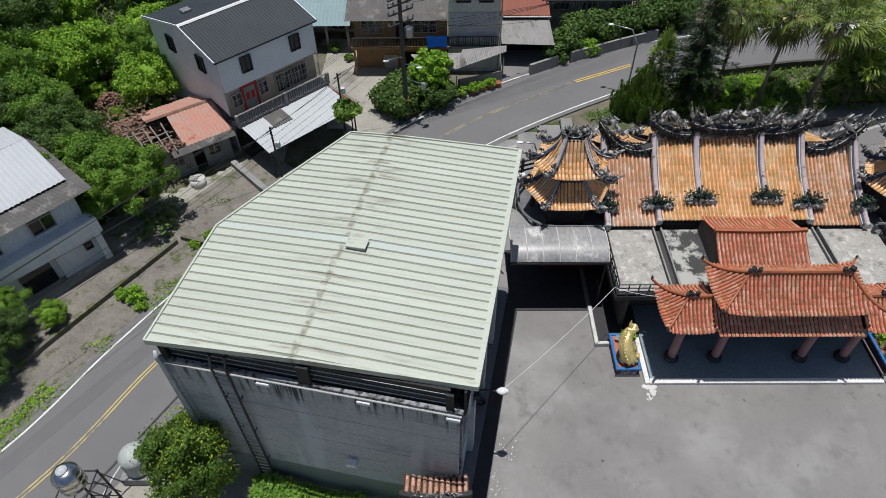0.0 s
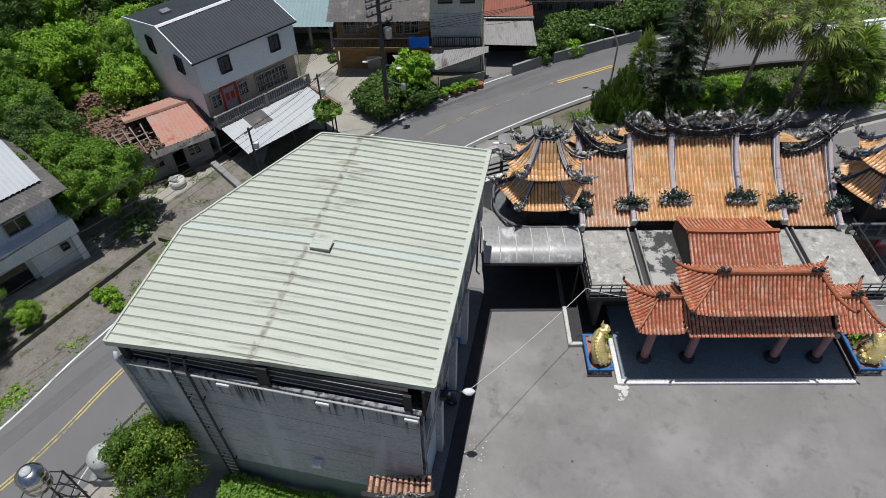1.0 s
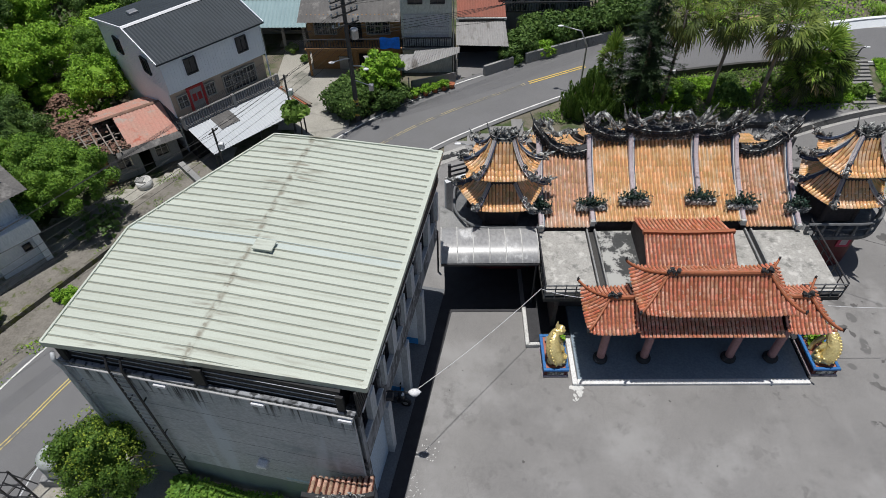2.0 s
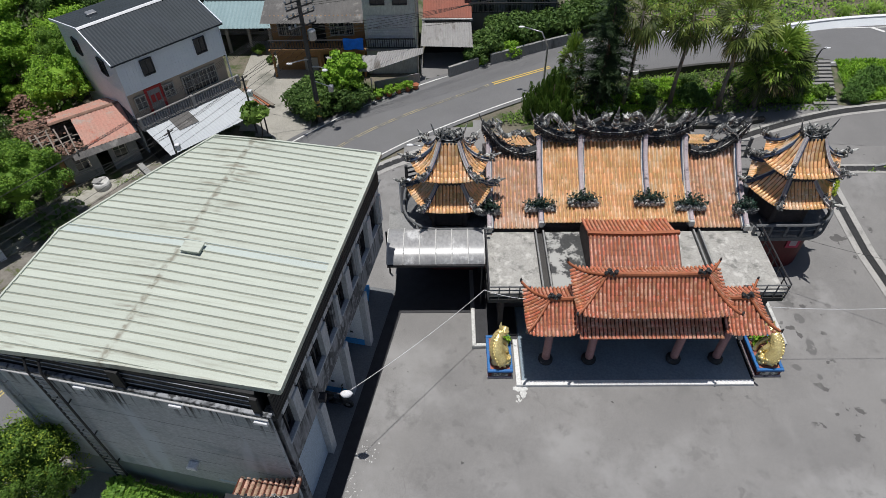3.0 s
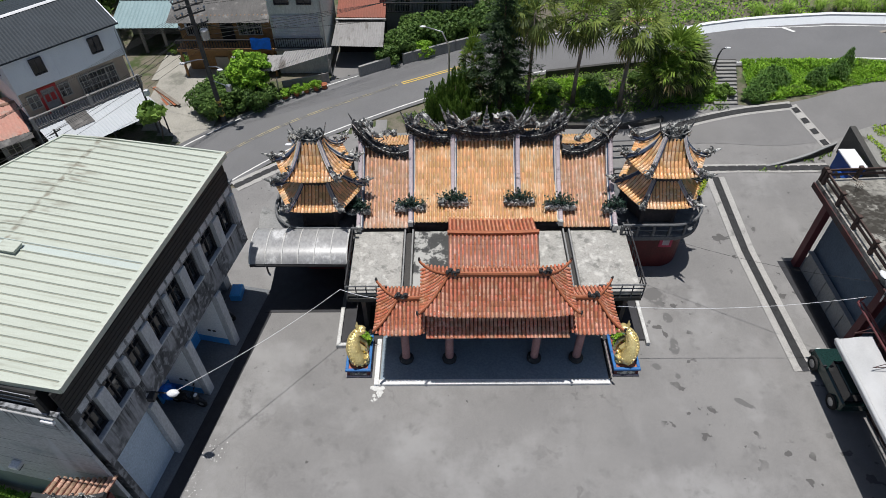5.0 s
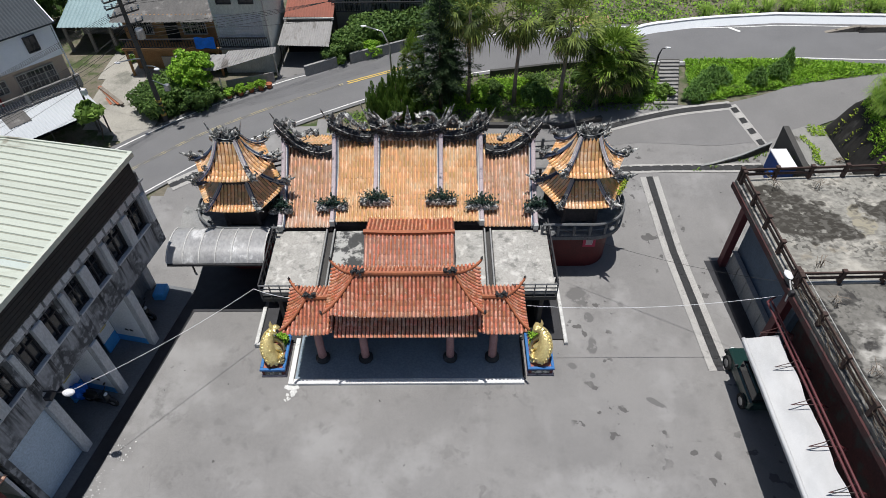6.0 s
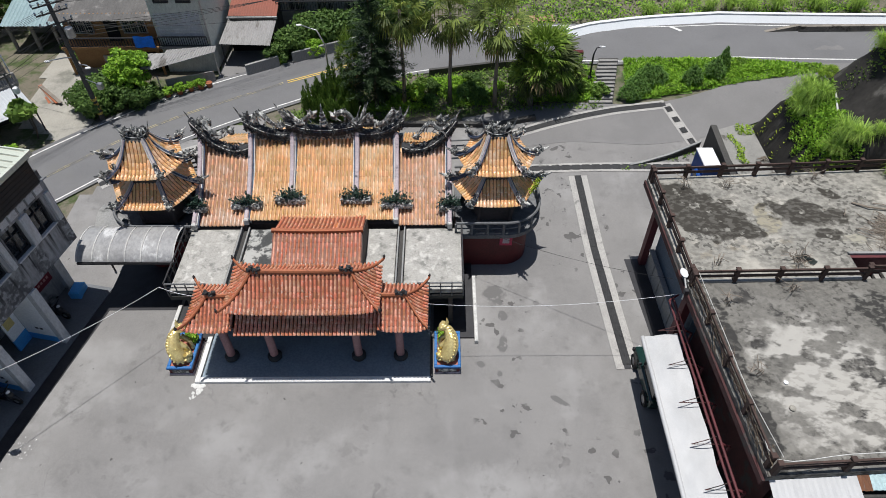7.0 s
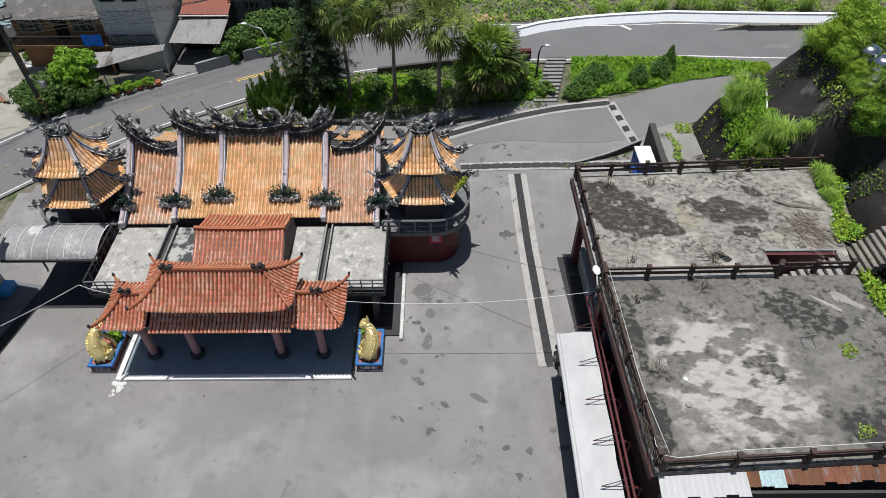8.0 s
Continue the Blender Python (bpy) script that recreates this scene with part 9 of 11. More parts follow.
# fan palms
def fan_palm(h, n, seed, R=1.2, label="tall slender fan palm with drooping fronds", lo=-78, dead=0.86, tr=0.1, droop=1.0, fresh=None):
    rr = random.Random(seed)
    t = thing("palm_tree", label, "palm", "fan palms behind the temple")
    part("trunk", Geo().tube([(0, 0, 0), (0.05, 0.02, h * 0.3), (0.02, -0.05, h * 0.65), (0, 0, h)], [tr * 1.6, tr * 1.1, tr, tr * 0.9], 8), M_PALMBARK, t, "pale grey ringed trunk", True)
    for k in range(n):
        az = k * 2.399 + rr.uniform(-0.3, 0.3)
        el = radians(82 + (lo - 82) * (k / n) ** 0.85 + rr.uniform(-14, 14))
        d = Vector((math.cos(az) * math.cos(el), math.sin(az) * math.cos(el), math.sin(el)))
        base = Vector((0, 0, h - 0.1 - 0.25 * k / n))
        pet = R * rr.uniform(0.4, 0.75)
        hub = base + d * pet + Vector((0, 0, 0.08))
        g = Geo()
        g.tube([base, base + d * pet * 0.55 + Vector((0, 0, 0.08)), hub], [0.026, 0.02, 0.012], 4)
        side = d.cross(Vector((0, 0, 1)))
        side = side.normalized() if side.length > 0.05 else Vector((1, 0, 0))
        side = (Matrix.Rotation(rr.uniform(-0.9, 0.9), 3, d) @ side).normalized()
        up = side.cross(d).normalized()
        m = 13
        for j in range(m):
            a = radians(-72 + 144 * j / (m - 1) + rr.uniform(-3, 3))
            q = (d * math.cos(a) + side * math.sin(a) - up * 0.2 * abs(math.sin(a))).normalized()
            L = R * rr.uniform(0.5, 0.8) * (0.7 + 0.3 * math.cos(a))
            mid = hub + q * L * 0.5 + up * 0.04
            knee = hub + q * L * 0.8 + Vector((0, 0, -0.1 * L * droop))
            end = hub + q * L * 0.9 + Vector((0, 0, -rr.uniform(0.3, 0.75) * L * droop))
            w = up.cross(q).normalized() * 0.045
            i = len(g.v)
            g.v += [tuple(hub), tuple(mid + w), tuple(knee + w * 0.7), tuple(end), tuple(knee - w * 0.7), tuple(mid - w)]
            g.f += [(i, i + 1, i + 5), (i + 1, i + 2, i + 4, i + 5), (i + 2, i + 3, i + 4)]
        part("frond", g, L_DEAD if k > n * dead else ((fresh or L_PALM) if rr.random() < 1.05 - 0.9 * k / n else L_PALM2), t, "dry brown frond" if k > n * dead else "")
    return t


p1 = fan_palm(6.6, 40, 41, 1.75, lo=-85, dead=0.9)
put(p1, 17.85, 37.0, sz=1.03)
for x, y, s, rot, sz in ((20.95, 36.9, 1.08, 80, 0.95), (23.95, 36.2, 1.15, 160, 0.9)):
    place(p1, x, y, s, rot, sz=sz)
p2 = fan_palm(2.6, 64, 42, 1.6, "short bushy fan palm with bright upright fronds", lo=-35, dead=0.93, tr=0.16, droop=0.25, fresh=L_FRESH)
put(p2, 27.0, 36.9, 1.25)
place(p2, 28.5, 37.0, 0.62, 120)
place(p2, 26.3, 36.2, 0.75, 70)


def leafy_bush(seed, heads, label, group):
    """A rounded bush of many short arching leaf heads."""
    rr = random.Random(seed)
    g = Geo()
    for h in range(heads):
        a, q = h * 2.399, math.sqrt((h + 0.5) / heads)
        c = Vector((0.72 * q * math.cos(a) + rr.gauss(0, 0.05), 0.72 * q * math.sin(a) + rr.gauss(0, 0.05), 0.25 + 0.8 * (1 - q * q) * rr.uniform(0.8, 1.15)))
        g.tube([(c.x * 0.5, c.y * 0.5, 0), tuple(c)], [0.025, 0.015], 4)
        for k in range(30):
            az = k * 2.399 + h
            el = 1.35 - 1.9 * (k / 30) + rr.gauss(0, 0.15)
            d = Vector((math.cos(az) * math.cos(el), math.sin(az) * math.cos(el), math.sin(el)))
            L = rr.uniform(0.22, 0.38)
            w = d.cross(Vector((0, 0, 1.01))).normalized() * 0.034
            m1 = c + d * 0.55 * L + Vector((0, 0, 0.03))
            e = c + d * L - Vector((0, 0, 0.25 * L * math.cos(el)))
            i = len(g.v)
            g.v += [tuple(c - w * 0.4), tuple(c + w * 0.4), tuple(m1 + w), tuple(e), tuple(m1 - w)]
            g.f += [(i, i + 1, i + 2, i + 4), (i + 4, i + 2, i + 3)]
    return solo("strap_leaf_plant", g, L_STRAP, label, "plant", group)


ro = leafy_bush(44, 30, "rounded dark green bush of strap leaves", "strap-leaved plants")
put(ro, 33.6, 37.3, 1.0)
for i, (x, y, s, sz) in enumerate(((34.3, 38.0, 1.0, 1.1), (35.1, 38.3, 0.9, 0.9), (33.0, 36.7, 0.9, 0.9), (37.4, 37.8, 0.85, 1.15), (39.0, 38.4, 0.9, 1.1), (39.6, 38.9, 0.6, 2.2), (22.3, 37.3, 1.0, 1.0), (22.9, 36.9, 0.9, 0.9), (19.6, 37.0, 0.7, 0.8))):
    place(ro, x, y, s, 41 * i, sz=s * sz)


def conifer(h, r, seed, m, label, dens=1.0):
    """Layered tiers of drooping sprays with gaps between the tiers."""
    rr = random.Random(seed)
    t = thing("conifer_tree", label, "tree", "conifers behind the temple")
    part("trunk", Geo().tube([(0, 0, 0), (0.03, 0, h * 0.5), (0, 0, h)], [0.16, 0.1, 0.02], 7), M_BARK, t, "", True)
    g = Geo()
    rows = int(h / 0.55)
    for i in range(rows):
        z = 1.7 + (h - 1.8) * i / rows
        rad = r * (1 - (z / h) ** 1.15) * (0.6 + 0.6 * rr.random()) + 0.12
        for k in range(int(11 * dens * (0.5 + rad / r))):
            az = rr.uniform(0, 6.283)
            d = Vector((math.cos(az), math.sin(az), rr.uniform(-0.25, 0.1))).normalized()
            L = rad * rr.uniform(0.6, 1.2)
            zz = z + rr.gauss(0, 0.08)
            for j in range(int(12 + 40 * L)):
                f = rr.uniform(0.15, 1)
                p = Vector((0, 0, zz)) + d * L * f + Vector((rr.gauss(0, 0.09), rr.gauss(0, 0.09), -0.12 * f * f * L + rr.gauss(0, 0.045)))
                q = (d + Vector((rr.gauss(0, 0.55), rr.gauss(0, 0.55), rr.gauss(-0.05, 0.2)))).normalized()
                leaf(g, p, q, q.cross(Vector((rr.gauss(0, 0.3), rr.gauss(0, 0.3), 1))).normalized(), rr.uniform(0.12, 0.26), 0.026)
    part("crown", g, m, t)
    return t


c1 = conifer(10.6, 2.6, 51, L_CONIF, "tall dark conifer with drooping tiers", dens=1.7)
put(c1, 16.0, 36.7)
place(c1, 16.5, 37.9, 0.55, 100)
place(p2, 14.2, 38.0, 0.42, 200, sz=0.95)


def juniper(seed, label):
    """A tight group of flame-shaped sprays."""
    rr = random.Random(seed)
    t = thing("juniper", label, "shrub", "junipers behind the temple")
    part("trunk", Geo().tube([(0, 0, 0), (0.03, 0, 0.8), (0, 0, 1.6)], [0.1, 0.07, 0.03], 6), M_BARK, t, "", True)
    g = Geo()
    for k in range(24):
        a, q = rr.uniform(0, 6.283), math.sqrt(rr.random()) * 0.85
        h = (2.5 - 1.5 * q) * rr.uniform(0.75, 1.2)
        base = Vector((q * math.cos(a), q * math.sin(a), 0.1))
        lean = Vector((math.cos(a) * 0.16, math.sin(a) * 0.16, 0))
        g.tube([base + lean * f * h + Vector((0, 0, f * h)) for f in (0.05, 0.3, 0.6, 0.92)], [0.15, 0.19, 0.14, 0.02], 6)
        for j in range(150):
            f = rr.random() ** 0.8
            b = rr.uniform(0, 6.283)
            r = 0.25 * math.sin(math.pi * (0.12 + 0.88 * f)) ** 0.8 + 0.01
            p = base + lean * f * h + Vector((r * math.cos(b), r * math.sin(b), f * h))
            d = Vector((math.cos(b) * 0.35 + rr.gauss(0, 0.15), math.sin(b) * 0.35 + rr.gauss(0, 0.15), 1)).normalized()
            leaf(g, p, d, d.cross(Vector((math.cos(b), math.sin(b), 0.1))).normalized(), rr.uniform(0.12, 0.24), 0.042)
    part("crown", g, L_JUN, t)
    return t


c2 = juniper(52, "spiky flame-shaped green juniper behind the temple")
put(c2, 11.75, 36.5, 0.8, sz=1.15)
for x, y, w, rot, sz in ((13.0, 36.8, 1.0, 60, 1.2), (13.75, 36.9, 0.9, 200, 1.05), (12.5, 36.0, 0.95, 130, 0.75), (13.4, 36.0, 1.0, 20, 0.85), (14.1, 36.2, 0.8, 300, 0.7)):
    place(c2, x, y, w, rot, sz=sz)

# grass, ground cover and weeds


def scatter(name, label, area, n, size, m, seed, h=0.25, wide=0.3, zf=None, category="grass"):
    """Blades and small leaves over an area given as a box and a test."""
    rr = random.Random(seed)
    x0, y0, x1, y1, ok = area
    g = Geo()
    k = 0
    tries = 0
    while k < n and tries < n * 8:
        tries += 1
        x, y = rr.uniform(x0, x1), rr.uniform(y0, y1)
        if not ok(x, y):
            continue
        k += 1
        dens = noise.noise(Vector((x * 0.9, y * 0.9, seed)))
        p = Vector((x, y, (zf or ground_z)(x, y) + rr.random() * h * (0.6 + dens)))
        d = Vector((rr.gauss(0, 0.7), rr.gauss(0, 0.7), rr.uniform(0.2, 1.1))).normalized()
        s = d.cross(Vector((rr.gauss(0, 0.4), rr.gauss(0, 0.4), 1))).normalized()
        L = size * rr.uniform(0.6, 1.5)
        leaf(g, p, d, s, L, L * wide)
    return solo(name, g, m, label, category, kind="stuff")


scatter("lawn", "bright green weedy lawn on the triangular verge", (32.6, 35.6, 46.5, 41.2, lambda x, y: y > 36.2 + (x - 33) * 0.16 and y < 40.7 - (x - 33) * 0.115 and x > 32.8 + (y - 36) * 0.1), 22000, 0.12, L_BRIGHT, 61, 0.1)
scatter("lawn", "taller weed clumps in the triangular lawn", (32.8, 35.8, 46, 41, lambda x, y: y > 36.3 + (x - 33) * 0.16 and y < 40.5 - (x - 33) * 0.115 and x > 32.9 + (y - 36) * 0.1 and noise.noise(Vector((x * 1.1, y * 1.1, 21))) > 0.12), 7000, 0.15, L_BRIGHT, 161, 0.3)
scatter("lawn", "dull weeds in the triangular lawn", (32.8, 35.8, 46, 41, lambda x, y: y > 36.3 + (x - 33) * 0.16 and y < 40.5 - (x - 33) * 0.115 and x > 32.9 + (y - 36) * 0.1 and noise.noise(Vector((x * 0.8, y * 0.8, 27))) > 0.2), 4000, 0.13, L_MID, 162, 0.2)
sheet("lawn_bed", 32.4, 35.5, 46.5, 41.2, 0.3, -0.01, M_LAWN, "green weedy ground of the triangular verge", inside=lambda x, y: y > 36.2 + (x - 33) * 0.16 and y < 40.5 - (x - 33) * 0.115 and x > 32.8 + (y - 36) * 0.1)
scatter("garden_groundcover", "green ground cover under the palms", (9.5, 35.4, 31, 40.3, lambda x, y: y > 35.5 + max(0, 16 - x) * 0.02 and y < 36.6 + (x - 9.5) * 0.42 and y < 40.2), 7000, 0.16, L_MID, 62, 0.14)
scatter("bright_weeds", "bright green low weeds between the palms", (14, 35.5, 31, 39.5, lambda x, y: noise.noise(Vector((x * 0.5, y * 0.5, 3))) > 0.02 and y > 36.3 and y < 36.6 + (x - 9.5) * 0.42), 15000, 0.15, L_BRIGHT, 63, 0.25)
CREEP = lambda x, y: 0.55 * noise.noise(Vector((x * 0.9, y * 0.45, 7))) + 0.3 * noise.noise(Vector((x * 2.2, y * 2.2, 1)))  # noqa: E731
scatter("bank_creeper", "bright green creeper over the lower bank", (39.5, 24.6, 41.7, 30.6, lambda x, y: 0.75 - 0.3 * CREEP(x, y) * 3 < x - 39.15 < 2.1 + CREEP(x, y)), 8500, 0.13, L_BRIGHT, 64, 0.4, category="plants")
scatter("bank_creeper", "sparse yellowish creeper trailing down the dark wall", (39.2, 24.6, 40.2, 31.5, lambda x, y: noise.noise(Vector((x * 0.8 + y * 2.2, y * 0.5, 3))) > 0.22), 420, 0.15, L_YEL, 74, 0.1, category="plants")
scatter("bank_weeds", "sparse weeds rooted in the dark upper slope", (41.2, 14, 43.6, 31, lambda x, y: noise.noise(Vector((x * 0.7, y * 0.7, 13))) > 0.3), 900, 0.12, L_MID, 75, 0.12, category="plants")
scatter("bank_weeds", "ferns and weeds in the dark gully below the bank", (43.0, 15, 48, 24.2, lambda x, y: noise.noise(Vector((x * 0.6, y * 0.6, 31))) > 0.08), 3200, 0.13, L_MID, 175, 0.2, category="plants")
scatter("bank_top_growth", "bright green growth along the bank top", (42.6, 6, 58, 31, lambda x, y: bank(x, y) > 7.2 and noise.noise(Vector((x * 0.3, y * 0.3, 9))) > -0.35), 30000, 0.15, L_SHRUB, 65, 0.35, category="plants")
for nm, lab, mm, nn, sd in (("edge_weeds", "bright green weeds along the deck edge", L_BRIGHT, 2600, 91), ("edge_weeds", "yellowish weeds along the deck edge", L_YEL, 1200, 92)):
    scatter(nm, lab, (41.2, 9.4, 44.2, 24.4, lambda x, y: (y > 19.2 and abs(x - 42.0 - (y - 19.5) * 0.2) < 0.45 + 0.2 * math.sin(2 * y)) or (y < 17.4 and abs(x - 41.75 - max(0, 13.6 - y) * 0.33 - (17.2 - y) * 0.15) < 0.42 + 0.2 * math.sin(1.7 * y))), nn, 0.15, mm, sd, 0.35, zf=lambda x, y: 5.25, category="weeds")
scatter("deck_weeds", "low olive weeds rooted in the deck", (38.0, 9.8, 39.9, 13.9, lambda x, y: math.hypot(x - 39.4, (y - 13.45) * 0.8) < 0.3 + 0.2 * noise.noise(Vector((x * 3, y * 3, 2))) or math.hypot(x - 38.5, y - 10.15) < 0.28 + 0.2 * noise.noise(Vector((x * 3, y * 3, 7)))), 420, 0.075, L_SHRUB, 93, 0.12, zf=lambda x, y: 5.29, category="weeds")
scatter("ledge_weeds", "green weeds on the cement ledge", (37.4, 28.3, 39.4, 31.9, lambda x, y: abs(x - 37.75 - 0.1 * math.sin(3 * y)) < 0.2 and y < 31 or (y > 31.0 and x > 38.2 and noise.noise(Vector((x * 2, y * 2, 4))) > -0.2)), 900, 0.11, L_SHRUB, 76, 0.25, zf=lambda x, y: 2.5, category="weeds")
scatter("field", "bright green field beyond the road parapet", (22, 46, 80, 62, lambda x, y: noise.noise(Vector((x * 0.2, y * 0.2, 5))) > -0.25), 26000, 0.2, L_BRIGHT, 66, 0.3, category="field")
scatter("field", "duller weeds in the field beyond the parapet", (22, 46, 80, 62, lambda x, y: noise.noise(Vector((x * 0.35, y * 0.35, 15))) > 0.05), 12000, 0.22, L_MID, 166, 0.45, category="field")
scatter("roadside_weeds", "green weeds along the old road edge", (-24, 4, -10, 26, lambda x, y: abs((y - 10.95) - (x + 17.1) * 1.75 - 6.2 - 0.4 * math.sin(x)) < 1.2 and noise.noise(Vector((x * 0.6, y * 0.6, 2))) > -0.05), 3500, 0.1, L_BRIGHT, 67, 0.15, category="weeds")
EDGE = lambda x, y: (-0.884 * (x + 17.1) + 0.467 * (y - 10.95), 0.467 * (x + 17.1) + 0.884 * (y - 10.95))  # noqa: E731
scatter("verge_grass", "vivid green grass along the old road edge", (-22, 8, -15, 19, lambda x, y: 3.0 < EDGE(x, y)[0] < 3.75 + 0.5 * noise.noise(Vector((x, y, 0))) and -4 < EDGE(x, y)[1] < 3.6 + noise.noise(Vector((y, x, 3)))), 3200, 0.1, L_BRIGHT, 72, 0.14)
scatter("terrace_weeds", "weeds in the terrace joints", (-17, 20, -10, 32, lambda x, y: noise.noise(Vector((x * 0.8, y * 0.8, 11))) > 0.25), 1500, 0.09, L_MID, 68, 0.08, category="weeds")
scatter("slope_undergrowth", "dark undergrowth beneath the hillside trees", (-46, 22, -15.5, 58, lambda x, y: y > 25 + (x + 21) * 0.0 and not (-20 < x < -9 and 28 < y < 44) and not (-31 < x < -18 and y < 27)), 14000, 0.45, L_DARK, 69, 0.8, category="plants")
scatter("kerb_weeds", "weeds along the parking bay wall", (31, 29.6, 36.2, 32.0, lambda x, y: abs(y - 30.2 - (x - 32) * 0.24) < 0.12 and noise.noise(Vector((x * 1.5, y, 4))) > 0.0), 170, 0.14, L_MID, 70, 0.12, category="weeds")


def tussock(seed, h=1.1, n=150):
    rr = random.Random(seed)
    g = Geo()
    for k in range(n):
        az = rr.uniform(0, 6.283)
        out = Vector((math.cos(az), math.sin(az), 0))
        L = h * rr.uniform(0.6, 1.2)
        sp = rr.uniform(0.15, 0.85)
        pts = [out * 0.08, out * (0.08 + 0.3 * sp * L) + Vector((0, 0, 0.55 * L)), out * (0.08 + 0.7 * sp * L) + Vector((0, 0, 0.75 * L)), out * (0.08 + sp * L) + Vector((0, 0, (0.75 - 0.45 * sp) * L))]
        w = Vector((-out.y, out.x, 0)) * 0.022
        i = len(g.v)
        for j, q in enumerate(pts):
            ww = w * (1 - 0.3 * j)
            g.v += [tuple(q - ww), tuple(q + ww)]
        g.f += [(i, i + 1, i + 3, i + 2), (i + 2, i + 3, i + 5, i + 4), (i + 4, i + 5, i + 7, i + 6)]
    t = solo("grass_tussock", g, L_GRASS, "arching clump of silver grass on the bank", "grass", "silver grass clumps")
    return t


g = Geo()
rr = random.Random(88)
for k in range(420):
    t, q = rr.random(), rr.random()
    p = Vector((24.75 + 0.55 * t + rr.gauss(0, 0.05), 23.35 + 0.9 * t + 0.1 * q, 4.62 + 0.25 * q + rr.random() * 0.12))
    d = Vector((rr.gauss(0.3, 0.6), rr.gauss(-0.2, 0.6), rr.uniform(0.1, 0.9))).normalized()
    leaf(g, p, d, d.cross(Vector((0.1, 0.3, 1))).normalized(), rr.uniform(0.06, 0.12), 0.035)
solo("roof_creeper", g, L_YEL, "yellow-green creeper on the pavilion's lower roof", "creeper", kind="stuff")
ts = tussock(71, 1.0, 330)
put(ts, 40.25, 30.2, 1.15)
for i, (x, y, s) in enumerate(((40.5, 29.6, 1.15), (40.1, 29.2, 1.0), (40.7, 30.5, 1.0), (40.9, 29.4, 0.9), (40.7, 25.9, 1.2), (40.2, 25.6, 0.9), (41.0, 25.4, 1.0), (41.75, 25.2, 0.6), (42.9, 29.6, 0.9), (43.4, 29.9, 0.9), (43.1, 29.0, 0.8), (42.4, 23.7, 0.7), (42.4, 23.0, 0.65), (42.25, 22.1, 0.55), (43.4, 25.6, 0.6), (45.2, 24.8, 1.2), (44.5, 24.9, 1.1), (46.2, 25.5, 1.2), (45.0, 18.0, 1.1), (44.8, 16.5, 1.0), (40.9, 46.6, 1.0), (42.5, 46.7, 1.1), (44.0, 46.5, 1.0), (46.0, 46.6, 1.2), (49, 46.6, 1.1), (38.5, 46.7, 0.9), (52, 46.5, 1.2), (36.4, 46.7, 0.9))):
    place(ts, x, y, s, 57 * i, z=5.25 if (y < 23.9 and x < 42.5) else None)
yb = make_tree("shrub", "loose yellow-green shrub on the bank top", 2.2, (0.9, 0.9, 0.85), 6500, 0.1, L_SHRUB, 78, 0.05, 1.5, "bank shrubs", 30, core=False, tight=1.1)
put(yb, 43.6, 28.2, 0.9)
for i, (x, y, z, s) in enumerate(((43.7, 25.3, 8.0, 0.75), (43.95, 24.65, 7.6, 0.75), (44.6, 24.65, 7.6, 0.85), (43.5, 26.5, 8.3, 0.6))):
    place(yb, x, y, s, 53 * i + 20, z=z)
for i, (x, y, s) in enumerate(((44.3, 28.9, 1.2), (45.2, 29.4, 1.2), (43.2, 27.3, 0.7), (46.2, 30.2, 0.9), (41.5, 30.6, 0.5), (43.6, 26.2, 0.5), (44.0, 29.9, 0.9), (42.9, 28.7, 0.8))):
    place(yb, x, y, s, 71 * i)
db = make_tree("tree", "dark feathery green tree on the bank", 3.0, (1.5, 1.5, 1.2), 11000, 0.1, L_FEATHER, 79, 0.08, 1.9, "bank trees", 44, core=False, tight=1.0)
put(db, 44.1, 24.75, 0.7, z=6.9)
for i, (x, y, z, s) in enumerate(((44.9, 24.7, 6.9, 0.8), (46.2, 31.3, 8.6, 0.8))):
    place(db, x, y, s, 61 * i, z=z)
for i, (x, y, s) in enumerate(((45.3, 22.0, 0.5), (46.3, 21.8, 0.8), (46.2, 23.6, 0.8), (46.8, 19.8, 0.8), (48.3, 25, 1.0), (49.5, 22, 1.4), (47.5, 16.5, 1.3), (50.5, 18.5, 1.3))):
    place(db, x, y, s, 37 * i)
for i, x in enumerate(np.linspace(24, 78, 12)):
    place(kinds[(0, 2, 1)[i % 3]], float(x), 56 + 3 * math.sin(i * 2.1), 1.0, 40 * i)

# ---- covered passage between hall and temple ----
M_POLY = mat("smoky_polycarbonate", (0.34, 0.34, 0.34), (0.24, 0.24, 0.245), rough=0.3, scale=0.9, fine=8, bump=0.05, stain=(0.62, 0.62, 0.62), stain_scale=1.0, stain_at=(0.55, 0.68), stretch=(1, 0.6, 1), spec=0.6)
can = house_thing("canopy", "arched smoky plastic canopy over the passage", "canopy", (5.3, 21.5, 0))


def arch(u, v, x0=2.95, x1=7.6, dz=0.0):
    a = math.pi * (0.06 + 0.88 * v)
    return (x0 + (x1 - x0) * u, 21.55 - 1.22 * math.cos(a), 3.1 + dz + 0.62 * math.sin(a))


nS = 6
for k in range(nS):
    wpart("canopy_sheet", Geo().grid(lambda u, v, k=k: arch((k + 0.02 + 0.96 * u) / nS, v), 2, 14), M_POLY, can, "", True)
for k in range(nS + 1):
    wpart("canopy_rib", Geo().tube([arch(k / nS, v, dz=0.015) for v in np.linspace(0, 1, 15)], 0.03, 5), M_WHITETRIM, can)
for y in (20.36, 22.74):
    wpart("canopy_beam", Geo().box((2.95, y - 0.05, 3.05), (7.6, y + 0.05, 3.17)), M_METAL_DK, can)
